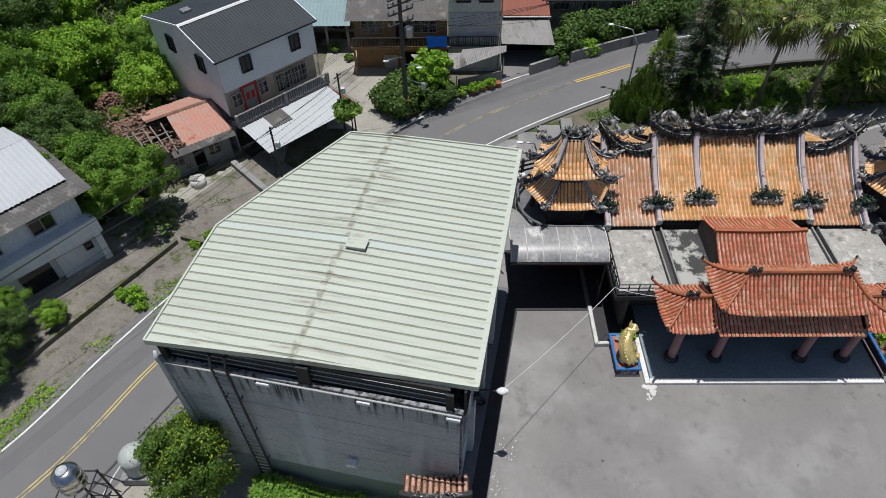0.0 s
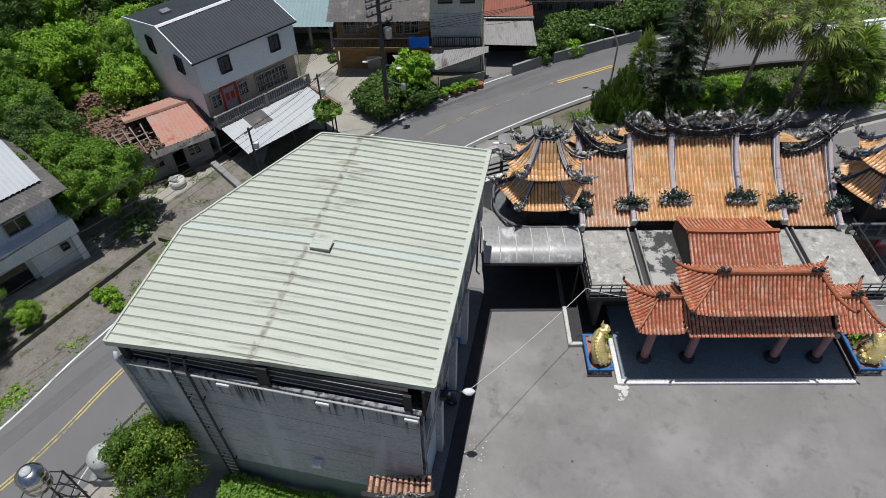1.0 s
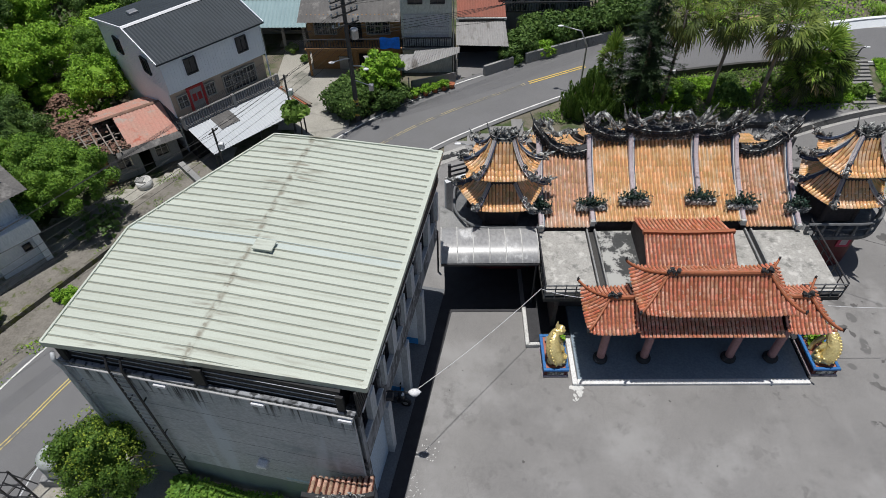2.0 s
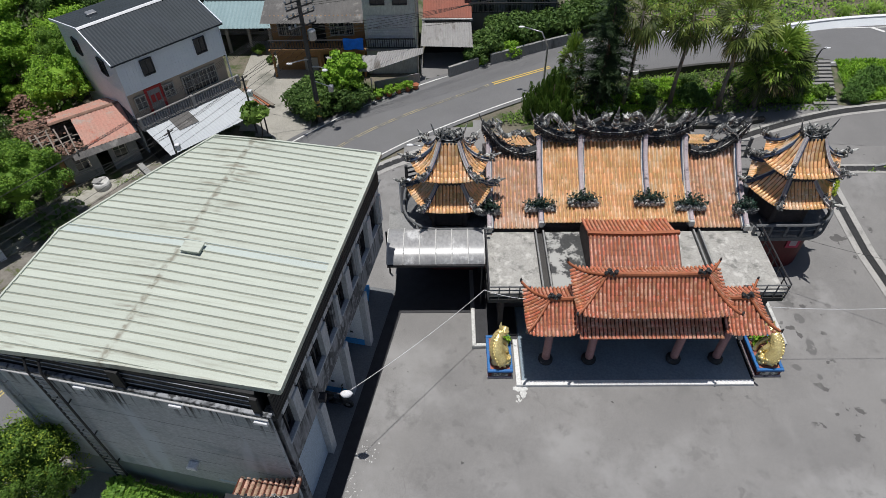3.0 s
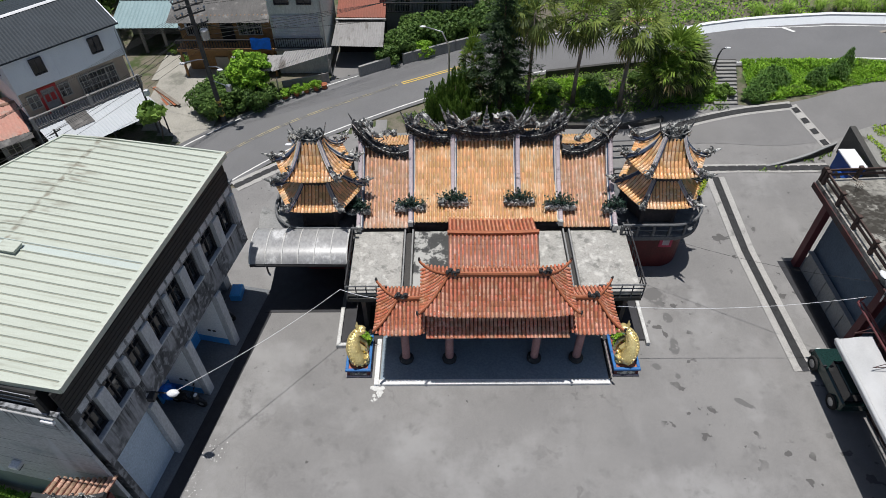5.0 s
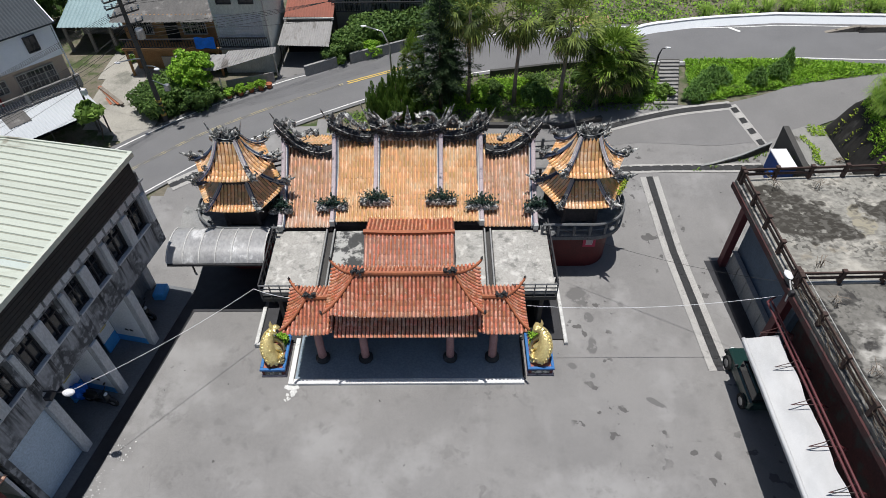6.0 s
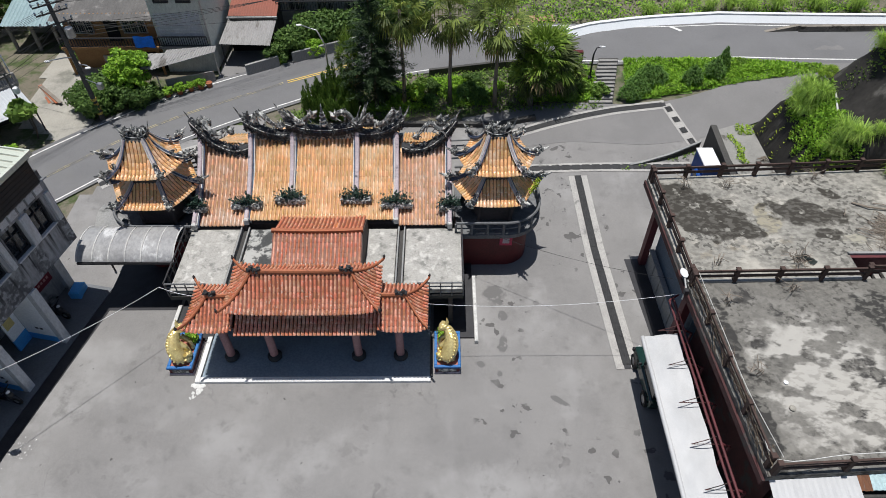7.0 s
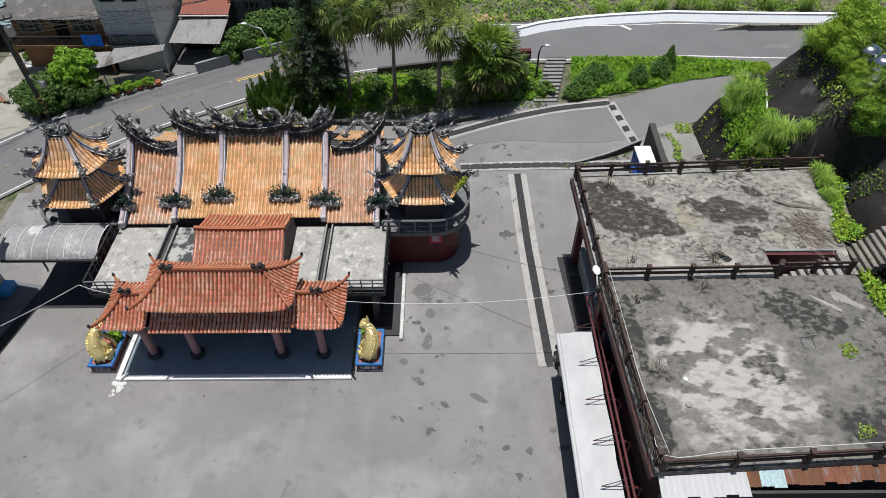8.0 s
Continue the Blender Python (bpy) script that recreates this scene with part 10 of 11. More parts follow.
for x, y in ((7.5, 20.4), (7.5, 22.7), (2.75, 22.7)):
    wpart("canopy_post", Geo().tube([(x, y, 0), (x, y, 3.1)], 0.05, 8), M_METAL_DK, can)
side = house_thing("side_canopy", "small smoky canopy sloping to the gate", "canopy", (3.6, 23.5, 0))
wpart("canopy_sheet", Geo().grid(lambda u, v: (2.9 + 1.3 * u, 22.8 + 1.5 * v * (1 - 0.4 * u), 3.2 + 0.3 * math.sin(2.6 * v) - 0.4 * u * v), 6, 8), M_OLDCON, side, "", True)
wpart("canopy_post", Geo().tube([(3.0, 24.1, 0), (3.0, 24.1, 3.2)], 0.04, 6), M_METAL_DK, side)

# ---- statues on painted plinths ----
M_PLINTHRED = mat("dark_red_plinth", (0.11, 0.02, 0.022), (0.08, 0.016, 0.018), rough=0.6)
M_PLINTHBLUE = mat("blue_plinth_rim", (0.03, 0.16, 0.42), (0.03, 0.12, 0.33), rough=0.5, scale=3, fine=14)


def plinth(x0, x1, y0, y1):
    p = house_thing("plinth", "dark red plinth with bright blue rim", "plinth", ((x0 + x1) / 2, (y0 + y1) / 2, 0), "plinths before the porch")
    wpart("plinth_body", Geo().slab((x0 + 0.06, y0 + 0.06, 0), (x1 - 0.06, y1 - 0.06, 0.44), 0.02), M_PLINTHRED, p)
    wpart("plinth_foot", Geo().slab((x0, y0, 0), (x1, y1, 0.08), 0.02), M_PINK, p)
    wpart("carved_panel", Geo().box((x0 + 0.2, y0 + 0.03, 0.14), (x1 - 0.2, y0 + 0.059, 0.36)), M_ORNAMENT, p, "grey carved panel")
    for a, b in (((x0, y0, 0.44), (x1, y0 + 0.14, 0.56)), ((x0, y1 - 0.14, 0.44), (x1, y1, 0.56)), ((x0, y0 + 0.141, 0.44), (x0 + 0.14, y1 - 0.141, 0.56)), ((x1 - 0.14, y0 + 0.141, 0.44), (x1, y1 - 0.141, 0.56))):
        wpart("blue_rim", Geo().slab(a, b, 0.02), M_PLINTHBLUE, p)
    wpart("plinth_top", Geo().box((x0 + 0.141, y0 + 0.141, 0.44), (x1 - 0.141, y1 - 0.141, 0.5)), mat("salmon_bed", (0.42, 0.16, 0.11), (0.3, 0.1, 0.08)), p, "salmon-coloured inner bed")


def figure(cx, cy, sg, seed):
    """A gilded beast that rears up in an arch, kept to plain rounded forms."""
    P = lambda x, y, z: Vector((cx + sg * x, cy + y, z))  # noqa: E731
    g = Geo()
    spine = smooth_line([P(0.16, -0.42, 0.72), P(0.0, -0.46, 1.0), P(-0.16, -0.3, 1.35), P(-0.2, 0.02, 1.72), P(-0.08, 0.34, 1.98), P(0.1, 0.5, 2.1)], 0.06)
    n = len(spine) - 1
    rads = [float(np.interp(i / n, (0, 0.15, 0.45, 0.75, 1), (0.28, 0.38, 0.38, 0.3, 0.18))) for i in range(n + 1)]
    g.tube(spine, rads, 20)
    g.blob(tuple(P(0.1, -0.32, 0.78)), (0.44, 0.4, 0.34), seed, 0.1, 18, 12)
    # ribs across the back and a knobbed crest along it
    rr = random.Random(seed * 7)
    for i in range(2, n - 1):
        d = (spine[i + 1] - spine[i - 1]).normalized()
        back = (P(-0.75, -0.75, 0.9) - P(0, 0, 0)).normalized()
        back = (back - d * back.dot(d)).normalized()
        side = d.cross(back)
        g.tube([spine[i] + (back * math.cos(radians(a)) + side * math.sin(radians(a))) * (rads[i] - 0.004) for a in range(-85, 86, 17)], [0.01] + [0.017] * 9 + [0.01], 6)
        if i % 2:
            g.blob(tuple(spine[i] + back * (rads[i] + 0.03)), (0.05, 0.05, 0.075), i, 0.5, 8, 6)
        for k in range(3):
            a = radians(rr.uniform(-150, 150))
            g.blob(tuple(spine[i] + (back * math.cos(a) + side * math.sin(a)) * (rads[i] - 0.025)), rr.uniform(0.03, 0.06), i * 4 + k, 0.7, 7, 5)
    # curled mane round the foot of the body
    for k in range(26):
        a = k * 0.75
        g.blob(tuple(P(0.1 + 0.42 * math.cos(a), -0.34 + 0.38 * math.sin(a), 0.7 + 0.4 * rr.random())), rr.uniform(0.05, 0.085), k, 0.6, 8, 6)
    # head thrown back, horn, forelegs, haunches
    g.blob(tuple(P(0.2, 0.5, 2.12)), (0.26, 0.28, 0.22), seed + 2, 0.35, 14, 10)
    g.tube([P(0.08, 0.5, 2.2), P(0.0, 0.56, 2.42), P(0.03, 0.62, 2.68)], [0.13, 0.09, 0.015], 9)
    for a, q in ((0.32, -0.05), (0.3, 0.4)):
        g.tube([P(0.02, q, 1.55), P(a, q - 0.05, 1.3), P(a + 0.06, q, 0.95), P(a + 0.1, q - 0.05, 0.55)], [0.16, 0.13, 0.1, 0.12], 10)
    for q in (-0.3, 0.34):
        g.blob(tuple(P(0.06 + q, -0.5 + abs(q) * 0.3, 0.64)), (0.18, 0.24, 0.17), seed + 5, 0.25, 12, 9)
    ob = solo("statue", g, M_GOLD, "gilded rearing beast statue on a painted plinth", "statue", "gilded statues", smooth=True)
    rm = ob.modifiers.new("fused", "REMESH")
    ob.matrix_basis = Matrix.Translation((cx, cy, 0.5)) @ Matrix.Diagonal((0.9, 0.9, 0.88, 1)) @ Matrix.Translation((-cx, -cy, -0.5))
    rm.mode, rm.voxel_size, rm.use_smooth_shade = "VOXEL", 0.022, True
    return ob


for (x0, x1), sg, k in (((7.65, 8.82), 1, 3), ((20.02, 21.25), -1, 8)):
    plinth(x0, x1, 16.1, 18.15)
    cx = (x0 + x1) / 2
    figure(cx, 16.95, sg, k)
    s = make_tree("potted_shrub", "small green shrub planted in the plinth bed", 0.6, (0.3, 0.3, 0.25), 260, 0.14, L_BRIGHT, 80 + k, 0.03, 0.3, "plinth shrubs", 8)
    put(s, cx + 0.2 * sg, 17.75, 1.0, z=0.5)
    solo("stone", Geo().blob((cx - 0.15, 17.8, 0.62), (0.22, 0.16, 0.16), k, 0.5), M_OLDCON, "small grey rock on the plinth", "stone")

# ---- water tanks ----
M_INOX = mat("stainless_steel", (0.62, 0.62, 0.62), (0.5, 0.5, 0.51), rough=0.22, metal=1.0, scale=2, fine=10, bump=0.03)
TANK = [(0.8 * r, 0.88 * z) for r, z in [(0.52, 0), (0.58, 0.05), (0.58, 0.25), (0.6, 0.27), (0.58, 0.29), (0.58, 0.6), (0.6, 0.62), (0.58, 0.64), (0.58, 0.95), (0.6, 0.97), (0.58, 0.99), (0.52, 1.1), (0.3, 1.22), (0.2, 1.24)]]
tk = house_thing("water_tank", "shiny stainless water tank on a steel stand", "water tank", (-13.55, 9.65, 0))
wpart("tank_body", Geo().lathe(TANK, 28, (-13.55, 9.65, 3.1)), M_INOX, tk, "", True)
wpart("tank_lid", Geo().lathe([(0.2, 0), (0.2, 0.05), (0.1, 0.08)], 18, (-13.55, 9.65, 4.2)), M_PILASTER, tk, "dull tank lid", True)
for dx, dy in ((-0.55, -0.55), (0.55, -0.55), (0.55, 0.55), (-0.55, 0.55)):
    wpart("stand_leg", Geo().box((-13.55 + dx - 0.03, 9.65 + dy - 0.03, 0), (-13.55 + dx + 0.03, 9.65 + dy + 0.03, 3.1)), M_METAL_DK, tk)
for z in (0.8, 1.9, 3.0):
    for a, b in (((-0.55, -0.55), (0.55, -0.55)), ((0.55, -0.55), (0.55, 0.55)), ((0.55, 0.55), (-0.55, 0.55)), ((-0.55, 0.55), (-0.55, -0.55))):
        wpart("stand_beam", Geo().tube([(-13.55 + a[0], 9.65 + a[1], z), (-13.55 + b[0], 9.65 + b[1], z)], 0.03, 4), M_METAL_DK, tk)
for k in range(4):
    wpart("stand_beam", Geo().tube([(-13.0, 9.1 + 0.35 * k, 3.05), (-12.3, 9.1 + 0.35 * k, 2.1)], 0.025, 4), M_METAL_DK, tk)
M_TANKGREY = mat("grey_tank_plastic", (0.40, 0.43, 0.42), (0.32, 0.345, 0.34), rough=0.55, scale=2, fine=12, bump=0.05)
tk = house_thing("water_tank", "dull grey ribbed water tank on a concrete base", "water tank", (-12.75, 11.6, 0))
wpart("tank_body", Geo().lathe([(0.55, 0), (0.6, 0.1), (0.57, 0.2), (0.6, 0.3), (0.57, 0.4), (0.6, 0.5), (0.57, 0.6), (0.6, 0.7), (0.57, 0.8), (0.58, 0.95), (0.4, 1.12), (0.22, 1.16)], 28, (-12.75, 11.6, 0.5)), M_TANKGREY, tk, "", True)
wpart("tank_base", Geo().slab((-13.4, 10.95, 0), (-12.1, 12.25, 0.49), 0.03), M_OLDCON, tk)
wpart("pipe", Geo().tube([(-12.75, 11.6, 1.7), (-13.3, 10.8, 1.2), (-13.6, 10.2, 0.9)], 0.03, 6), M_WHITE, tk)
for x, y in ((44.25, 27.0), (44.35, 25.95)):
    z = ground_z(x, y)
    tk2 = house_thing("water_tank", "shiny stainless tank half hidden on the bank top", "water tank", (x, y, z), "tanks on the bank")
    wpart("tank_body", Geo().lathe(TANK, 24, (x, y, z + 0.1)), M_INOX, tk2, "", True)
    wpart("tank_base", Geo().slab((x - 0.6, y - 0.6, z - 0.3), (x + 0.6, y + 0.6, z + 0.1), 0.03), M_OLDCON, tk2)
sheet("apron", -16.2, 2, -1.8, 13.4, 0.6, 0.0, M_YARD, "stained pale concrete apron beside the hall", inside=lambda x, y: y < 10.0 + (x + 14.5) * 1.7 and y < 12.6)
solo("kerb", Geo().sweep([(-17.4, 5.2, 0), (-15.3, 9.6, 0), (-13.6, 12.8, 0), (-12.2, 15.4, 0)], [(-0.05, -0.05), (0.05, -0.05), (0.05, 0.05), (-0.05, 0.05)]), M_DARKCON, "dark mossy kerb along the road", "kerb", kind="structure")
solo("planter", Geo().slab((-9.62, 11.76, 0), (-8.96, 12.36, 0.55), 0.04), M_WHITE, "white square planter box by the hall wall", "planter")

# little shrine with a tiled roof in the foreground
M_TILE_BROWN = mat("mossy_terracotta_tile", (0.56, 0.37, 0.27), (0.40, 0.25, 0.18), rough=0.6, scale=2, fine=14, rnd=0.3, stain=(0.14, 0.12, 0.08), stain_scale=2, stain_at=(0.5, 0.7))
shr = house_thing("shrine", "small shrine with mossy terracotta tile roof", "shrine", (-0.7, 9.2, 0))
wpart("wall", Geo().box((-1.5, 8.3, -1.4), (0.2, 9.3, 2.0)), M_REDBASE, shr)
for A, B, n in (((-1.8, 7.9), (0.45, 7.9), (0, 1)), ((0.45, 9.7), (-1.8, 9.7), (0, -1))):
    a, b = Geo(), Geo()
    tile_face(a, b, A, B, n, 0.9, lambda s, d: 2.1 + 0.45 * d + 0.2 * abs(2 * s - 1) ** 3, seed=91, pitch=0.2)
    wpart("roof_tiling", a, M_TILE_BROWN, shr, "mossy terracotta barrel tiles", True)
    wpart("channel_tiling", b, M_PAN_RED, shr)
wpart("ridge", Geo().sweep([(-1.9 + 2.45 * t, 8.8, 2.52 + 0.3 * abs(2 * t - 1) ** 2.5) for t in np.linspace(0, 1, 12)], [(-0.1, -0.05), (0.1, -0.05), (0.08, 0.18), (-0.08, 0.18)]), M_BLACKRIDGE, shr)
g = Geo()
tangle(g, (-0.7, 8.8, 2.65), (0.9, 0.1, 0.2), 40, 92, 0.05)
wpart("ridge_carving", g, M_ORNAMENT, shr, "pale and red carved ridge figures")
shr.matrix_basis = pose(-0.5, 9.2, 1.4)

# ---- utility poles, lamps, wires ----
M_POLE = mat("tarred_concrete_pole", (0.09, 0.085, 0.08), (0.06, 0.058, 0.055), rough=0.85, scale=3, fine=12)
M_WIRE = mat("black_cable", (0.015, 0.015, 0.016), rough=0.6, bump=0)
up = house_thing("utility_pole", "tall dark utility pole with crossarms and transformer", "utility pole", (-2.0, 37.1, 0.4))
wpart("pole", Geo().tube([(-2.0, 37.1, 0.3), (-2.05, 37.1, 9.3)], [0.17, 0.12], 10), M_POLE, up)
for k in range(4):
    wpart("warning_band", Geo().tube([(-2.0, 37.1, 0.9 + 0.35 * k), (-2.0, 37.1, 1.07 + 0.35 * k)], 0.178, 10), M_YLINE, up, "faded yellow warning band")
for z in (8.1, 8.6, 9.0, 7.4):
    wpart("crossarm", Geo().box((-0.9, -0.04, -0.04), (0.9, 0.04, 0.04), pose(-2.0, 37.0, z, 0, 0, 40)), M_POLE, up)
    for k in (-0.9, -0.5, 0.5, 0.9):
        wpart("insulator", Geo().lathe([(0.03, 0), (0.07, 0.05), (0.05, 0.1), (0.07, 0.15), (0.03, 0.2)], 8, (-2.0 + k * 0.766, 37.0 + k * 0.643, z + 0.06)), M_STEEL, up)
wpart("transformer", Geo().lathe([(0.2, 0), (0.26, 0.04), (0.26, 0.6), (0.2, 0.66)], 12, (-1.6, 37.2, 6.4)), M_STEEL, up, "grey transformer can")
for pts in ([(-2.0, 37.1, 5.1), (-2.3, 36.6, 5.35), (-2.9, 36.0, 5.5)], [(-2.0, 37.1, 4.6), (-1.3, 36.7, 4.8), (-0.9, 36.5, 4.75)]):
    arm = wpart("lamp_arm", Geo().tube(pts, 0.035, 6), M_STEEL, up)
    e = pts[-1]
    part("lamp_head", Geo().blob((e[0] - 0.1, e[1] - 0.1, e[2]), (0.2, 0.1, 0.07), 1, 0.1), M_WHITE, arm, "white street lamp head", True)
wpart("meter_box", Geo().slab((-0.95, 36.35, 3.2), (-0.65, 36.65, 3.6), 0.03), M_STEEL, up)
wpart("meter_arm", Geo().tube([(-2.0, 37.1, 3.6), (-0.8, 36.5, 3.5)], 0.03, 6), M_STEEL, up)
up.matrix_basis = pose(-2.8, 36.3, 0.3)
for x, y, h in ((-10.3, 30.3, 4.0), (-6.9, 35.1, 4.6)):
    p = house_thing("small_pole", "thin dark service pole with insulators", "pole", (x, y, 0), "service poles")
    wpart("pole", Geo().tube([(x, y, -0.1), (x, y, h)], [0.07, 0.06], 7), M_POLE, p)
    wpart("crossarm", Geo().box((-0.35, -0.03, -0.03), (0.35, 0.03, 0.03), pose(x, y, h - 0.2, 0, 0, 60)), M_POLE, p)
    wpart("junction_box", Geo().slab((x + 0.08, y - 0.15, h - 1.4), (x + 0.36, y + 0.1, h - 1.0), 0.03), M_WHITE, p)


def street_lamp(x, y, h, dx, dy, m, label):
    z = gz(x, y)
    s = house_thing("street_lamp", label, "street lamp", (x, y, z), "street lamps")
    wpart("lamp_post", Geo().tube([(x, y, z - 0.05), (x, y, z + h * 0.8), (x + dx * 0.3, y + dy * 0.3, z + h), (x + dx, y + dy, z + h + 0.05)], [0.07, 0.06, 0.045, 0.04], 8), m, s, "", True)
    wpart("lamp_head", Geo().blob((x + dx * 1.15, y + dy * 1.15, z + h + 0.03), (0.22, 0.11, 0.06), 3, 0.1), M_WHITE, s, "", True)
    wpart("post_base", Geo().lathe([(0.16, 0), (0.16, 0.2), (0.08, 0.3)], 10, (x, y, z - 0.03)), m, s)


street_lamp(12.6, 39.0, 4.5, -1.5, 0.8, M_STEEL, "grey curved street lamp beside the road")
street_lamp(30.6, 38.6, 2.3, 0.45, 0.1, M_METAL_DK, "dark street lamp beside the concrete steps")
street_lamp(4.9, 27.6, 4.6, -0.9, 0.1, M_STEEL, "grey street lamp behind the pavilion")
# floodlight on the hall front, lamp and dish on the annex
fl = house_thing("floodlight", "white floodlight on an arm from the hall front", "lamp", (1.1, 12.6, 4.4))
wpart("lamp_arm", Geo().tube([(0.75, 12.75, 4.35), (1.4, 12.65, 4.5), (1.75, 12.6, 4.5)], 0.03, 6), M_METAL_DK, fl)
wpart("lamp_head", Geo().blob((2.0, 12.6, 4.5), (0.24, 0.15, 0.12), 2, 0.2), M_WHITE, fl, "", True)
wpart("ballast_box", Geo().slab((0.8, 12.55, 3.95), (1.15, 12.9, 4.2), 0.03), M_METAL_DK, fl)
dish = house_thing("wall_lamp", "thin white lamp head on a post at the annex corner", "lamp", (30.45, 17.1, 4.9))
wpart("lamp_post", Geo().tube([(30.52, 16.75, 4.6), (30.5, 16.8, 5.3), (30.47, 17.1, 5.55)], 0.035, 6), M_WHITETRIM, dish)
wpart("lamp_head", Geo().blob((30.5, 17.35, 5.6), (0.17, 0.27, 0.06), 4, 0.15, 14, 10), M_WHITE, dish, "", True)
wpart("junction_box", Geo().slab((30.4, 16.55, 5.1), (30.58, 16.72, 5.36), 0.02), M_METAL_DK, dish)


def wire(a, b, sag=0.5, r=0.02, m=None, label="black overhead cable strung between poles", group="overhead cables"):
    a, b = Vector(a), Vector(b)
    pts = [a.lerp(b, t) - Vector((0, 0, sag * 4 * t * (1 - t))) for t in np.linspace(0, 1, 16)]
    return solo("cable", Geo().tube(pts, r, 4), m or M_WIRE, label, "cable", group)


P = Vector((-2.8, 36.2, 8.2))
for k in range(5):
    o = Vector((0.766, 0.643, 0)) * (-0.9 + 0.45 * k)
    wire(P + o, Vector((-26, 2, 8.2)) + o * 1.3 + Vector((0, 0, 0.2 * k)), 0.9, 0.009)
for k in range(4):
    o = Vector((0.766, 0.643, 0)) * (-0.9 + 0.6 * k)
    wire(P + o + Vector((0, 0, 0.5)), Vector((30, 52, 8.4)) + Vector((0, 0.5 * k, 0.2 * k)), 0.8, 0.013)
for k in range(4):
    wire(P + Vector((0, 0, -1.2 - 0.4 * k)), Vector((-27, 3.5 + 0.9 * k, 5.6 - 0.4 * k)), 1.0 + 0.2 * k, 0.011)
for k in range(4):
    wire(P + Vector((0, 0, -1.0 - 0.3 * k)), Vector((22, 50 + 0.4 * k, 5.4 + 0.2 * k)), 0.6, 0.014)
for b in ((-8.6, 38.4, 6.0), (-6.9, 35.1, 4.5), (-10.3, 30.3, 3.9), (-6.4, 41.0, 5.0), (0.3, 40.8, 5.2), (3.9, 42.4, 4.5), (7.3, 43, 4.2)):
    wire(P + Vector((0, 0, -0.8)), b, 0.4, 0.013)
wire((-10.3, 30.3, 3.8), (-25, 13, 4.5), 0.7, 0.016)
wire((-10.3, 30.3, 3.6), (-20, 24.5, 3.0), 0.4, 0.014)
wire((-6.9, 35.1, 4.4), (-10.3, 30.3, 3.9), 0.2, 0.014)
wire((2.0, 12.7, 4.45), (7.5, 18.6, 3.4), 0.25, 0.011, M_WHITE, "thin white cable strung across the plaza")
wire((7.5, 18.6, 3.4), (9.3, 17.9, 3.6), 0.1, 0.014, M_WHITE, "thin white cable tied at the porch")
wire((19.8, 17.3, 3.7), (30.7, 17.3, 4.3), 0.45, 0.011, M_WHITE, "thin white cable strung across the plaza")
# dark sheet added for the shade below the passage canopy
solo("passage_floor", Geo().box((3.3, 19.95, 0.004), (6.95, 23.4, 0.02)), M_FLOOR_DK, "dark paving under the passage canopy, laid for its shade", "paving", kind="structure")
wire((20.9, 22.9, 3.5), (30.4, 17.6, 4.9), 0.5, 0.01)

# ---- scooter, car, parked truck, bins ----
M_TYRE = mat("black_rubber", (0.018, 0.018, 0.018), rough=0.85, bump=0.1)
M_SCOOT = mat("black_scooter_plastic", (0.02, 0.022, 0.025), rough=0.3, bump=0)
M_CARGREEN = mat("dark_green_car_paint", (0.012, 0.035, 0.032), (0.01, 0.028, 0.026), rough=0.2, bump=0, spec=0.6)


def scooter(x, y, rot, label, body):
    s = thing("scooter", label, "scooter", m=pose(x, y, 0.04, 0, 0, rot))
    for a in (-0.62, 0.62):
        w = part("wheel", Geo().lathe([(0.12, -0.05), (0.24, -0.06), (0.27, 0), (0.24, 0.06), (0.12, 0.05)], 16, m=pose(a, 0, 0.27, 90)), M_TYRE, s)
        part("rim", Geo().lathe([(0.02, -0.062), (0.12, -0.05), (0.12, 0.05), (0.02, 0.062)], 12, m=pose(a, 0, 0.27, 90)), M_STEEL, w)
    part("body", Geo().blob((-0.45, 0, 0.58), (0.45, 0.17, 0.2), 1, 0.15, 14, 8).box((-0.25, -0.13, 0.27), (0.35, 0.13, 0.34)), body, s, "", True)
    part("seat", Geo().blob((-0.38, 0, 0.78), (0.42, 0.14, 0.08), 2, 0.1, 14, 6), M_TYRE, s, "", True)
    part("front_shield", Geo().tube([(0.4, 0, 0.32), (0.46, 0, 0.65), (0.38, 0, 0.98)], [0.12, 0.17, 0.1], 8), body, s, "", True)
    part("handlebar", Geo().tube([(0.34, -0.32, 1.03), (0.4, 0, 1.0), (0.34, 0.32, 1.03)], 0.025, 6), M_TYRE, s)
    part("headlight", Geo().blob((0.5, 0, 0.92), (0.08, 0.1, 0.07), 3, 0.1), M_WHITE, s)
    for k in (-1, 1):
        part("mirror", Geo().blob((0.34, 0.34 * k, 1.18), (0.03, 0.08, 0.05), 4, 0.1), M_TYRE, s)
    part("mudguard", Geo().tube([(0.4, 0, 0.5), (0.62, 0, 0.58), (0.86, 0, 0.46)], [0.06, 0.09, 0.05], 7), body, s)
    part("rack", Geo().box((-0.98, -0.12, 0.74), (-0.8, 0.12, 0.78)), M_STEEL, s)
    return s


scooter(0.75, 14.75, -12, "black scooter parked under the hall arcade", M_SCOOT)
scooter(0.95, 19.6, -15, "dark scooter parked by the hall end", M_SCOOT)
solo("cover_sheet", Geo().blob((-0.15, 14.95, 0.7), (0.42, 0.32, 0.42), 6, 0.5, 14, 9), M_TARP, "blue cloth thrown over a small stand", "cover")
solo("blue_crate", Geo().slab((1.2, 20.7, 0.05), (1.75, 21.5, 0.5), 0.06), M_SKYBLUE, "stack of blue plastic covers by the arcade", "crate")
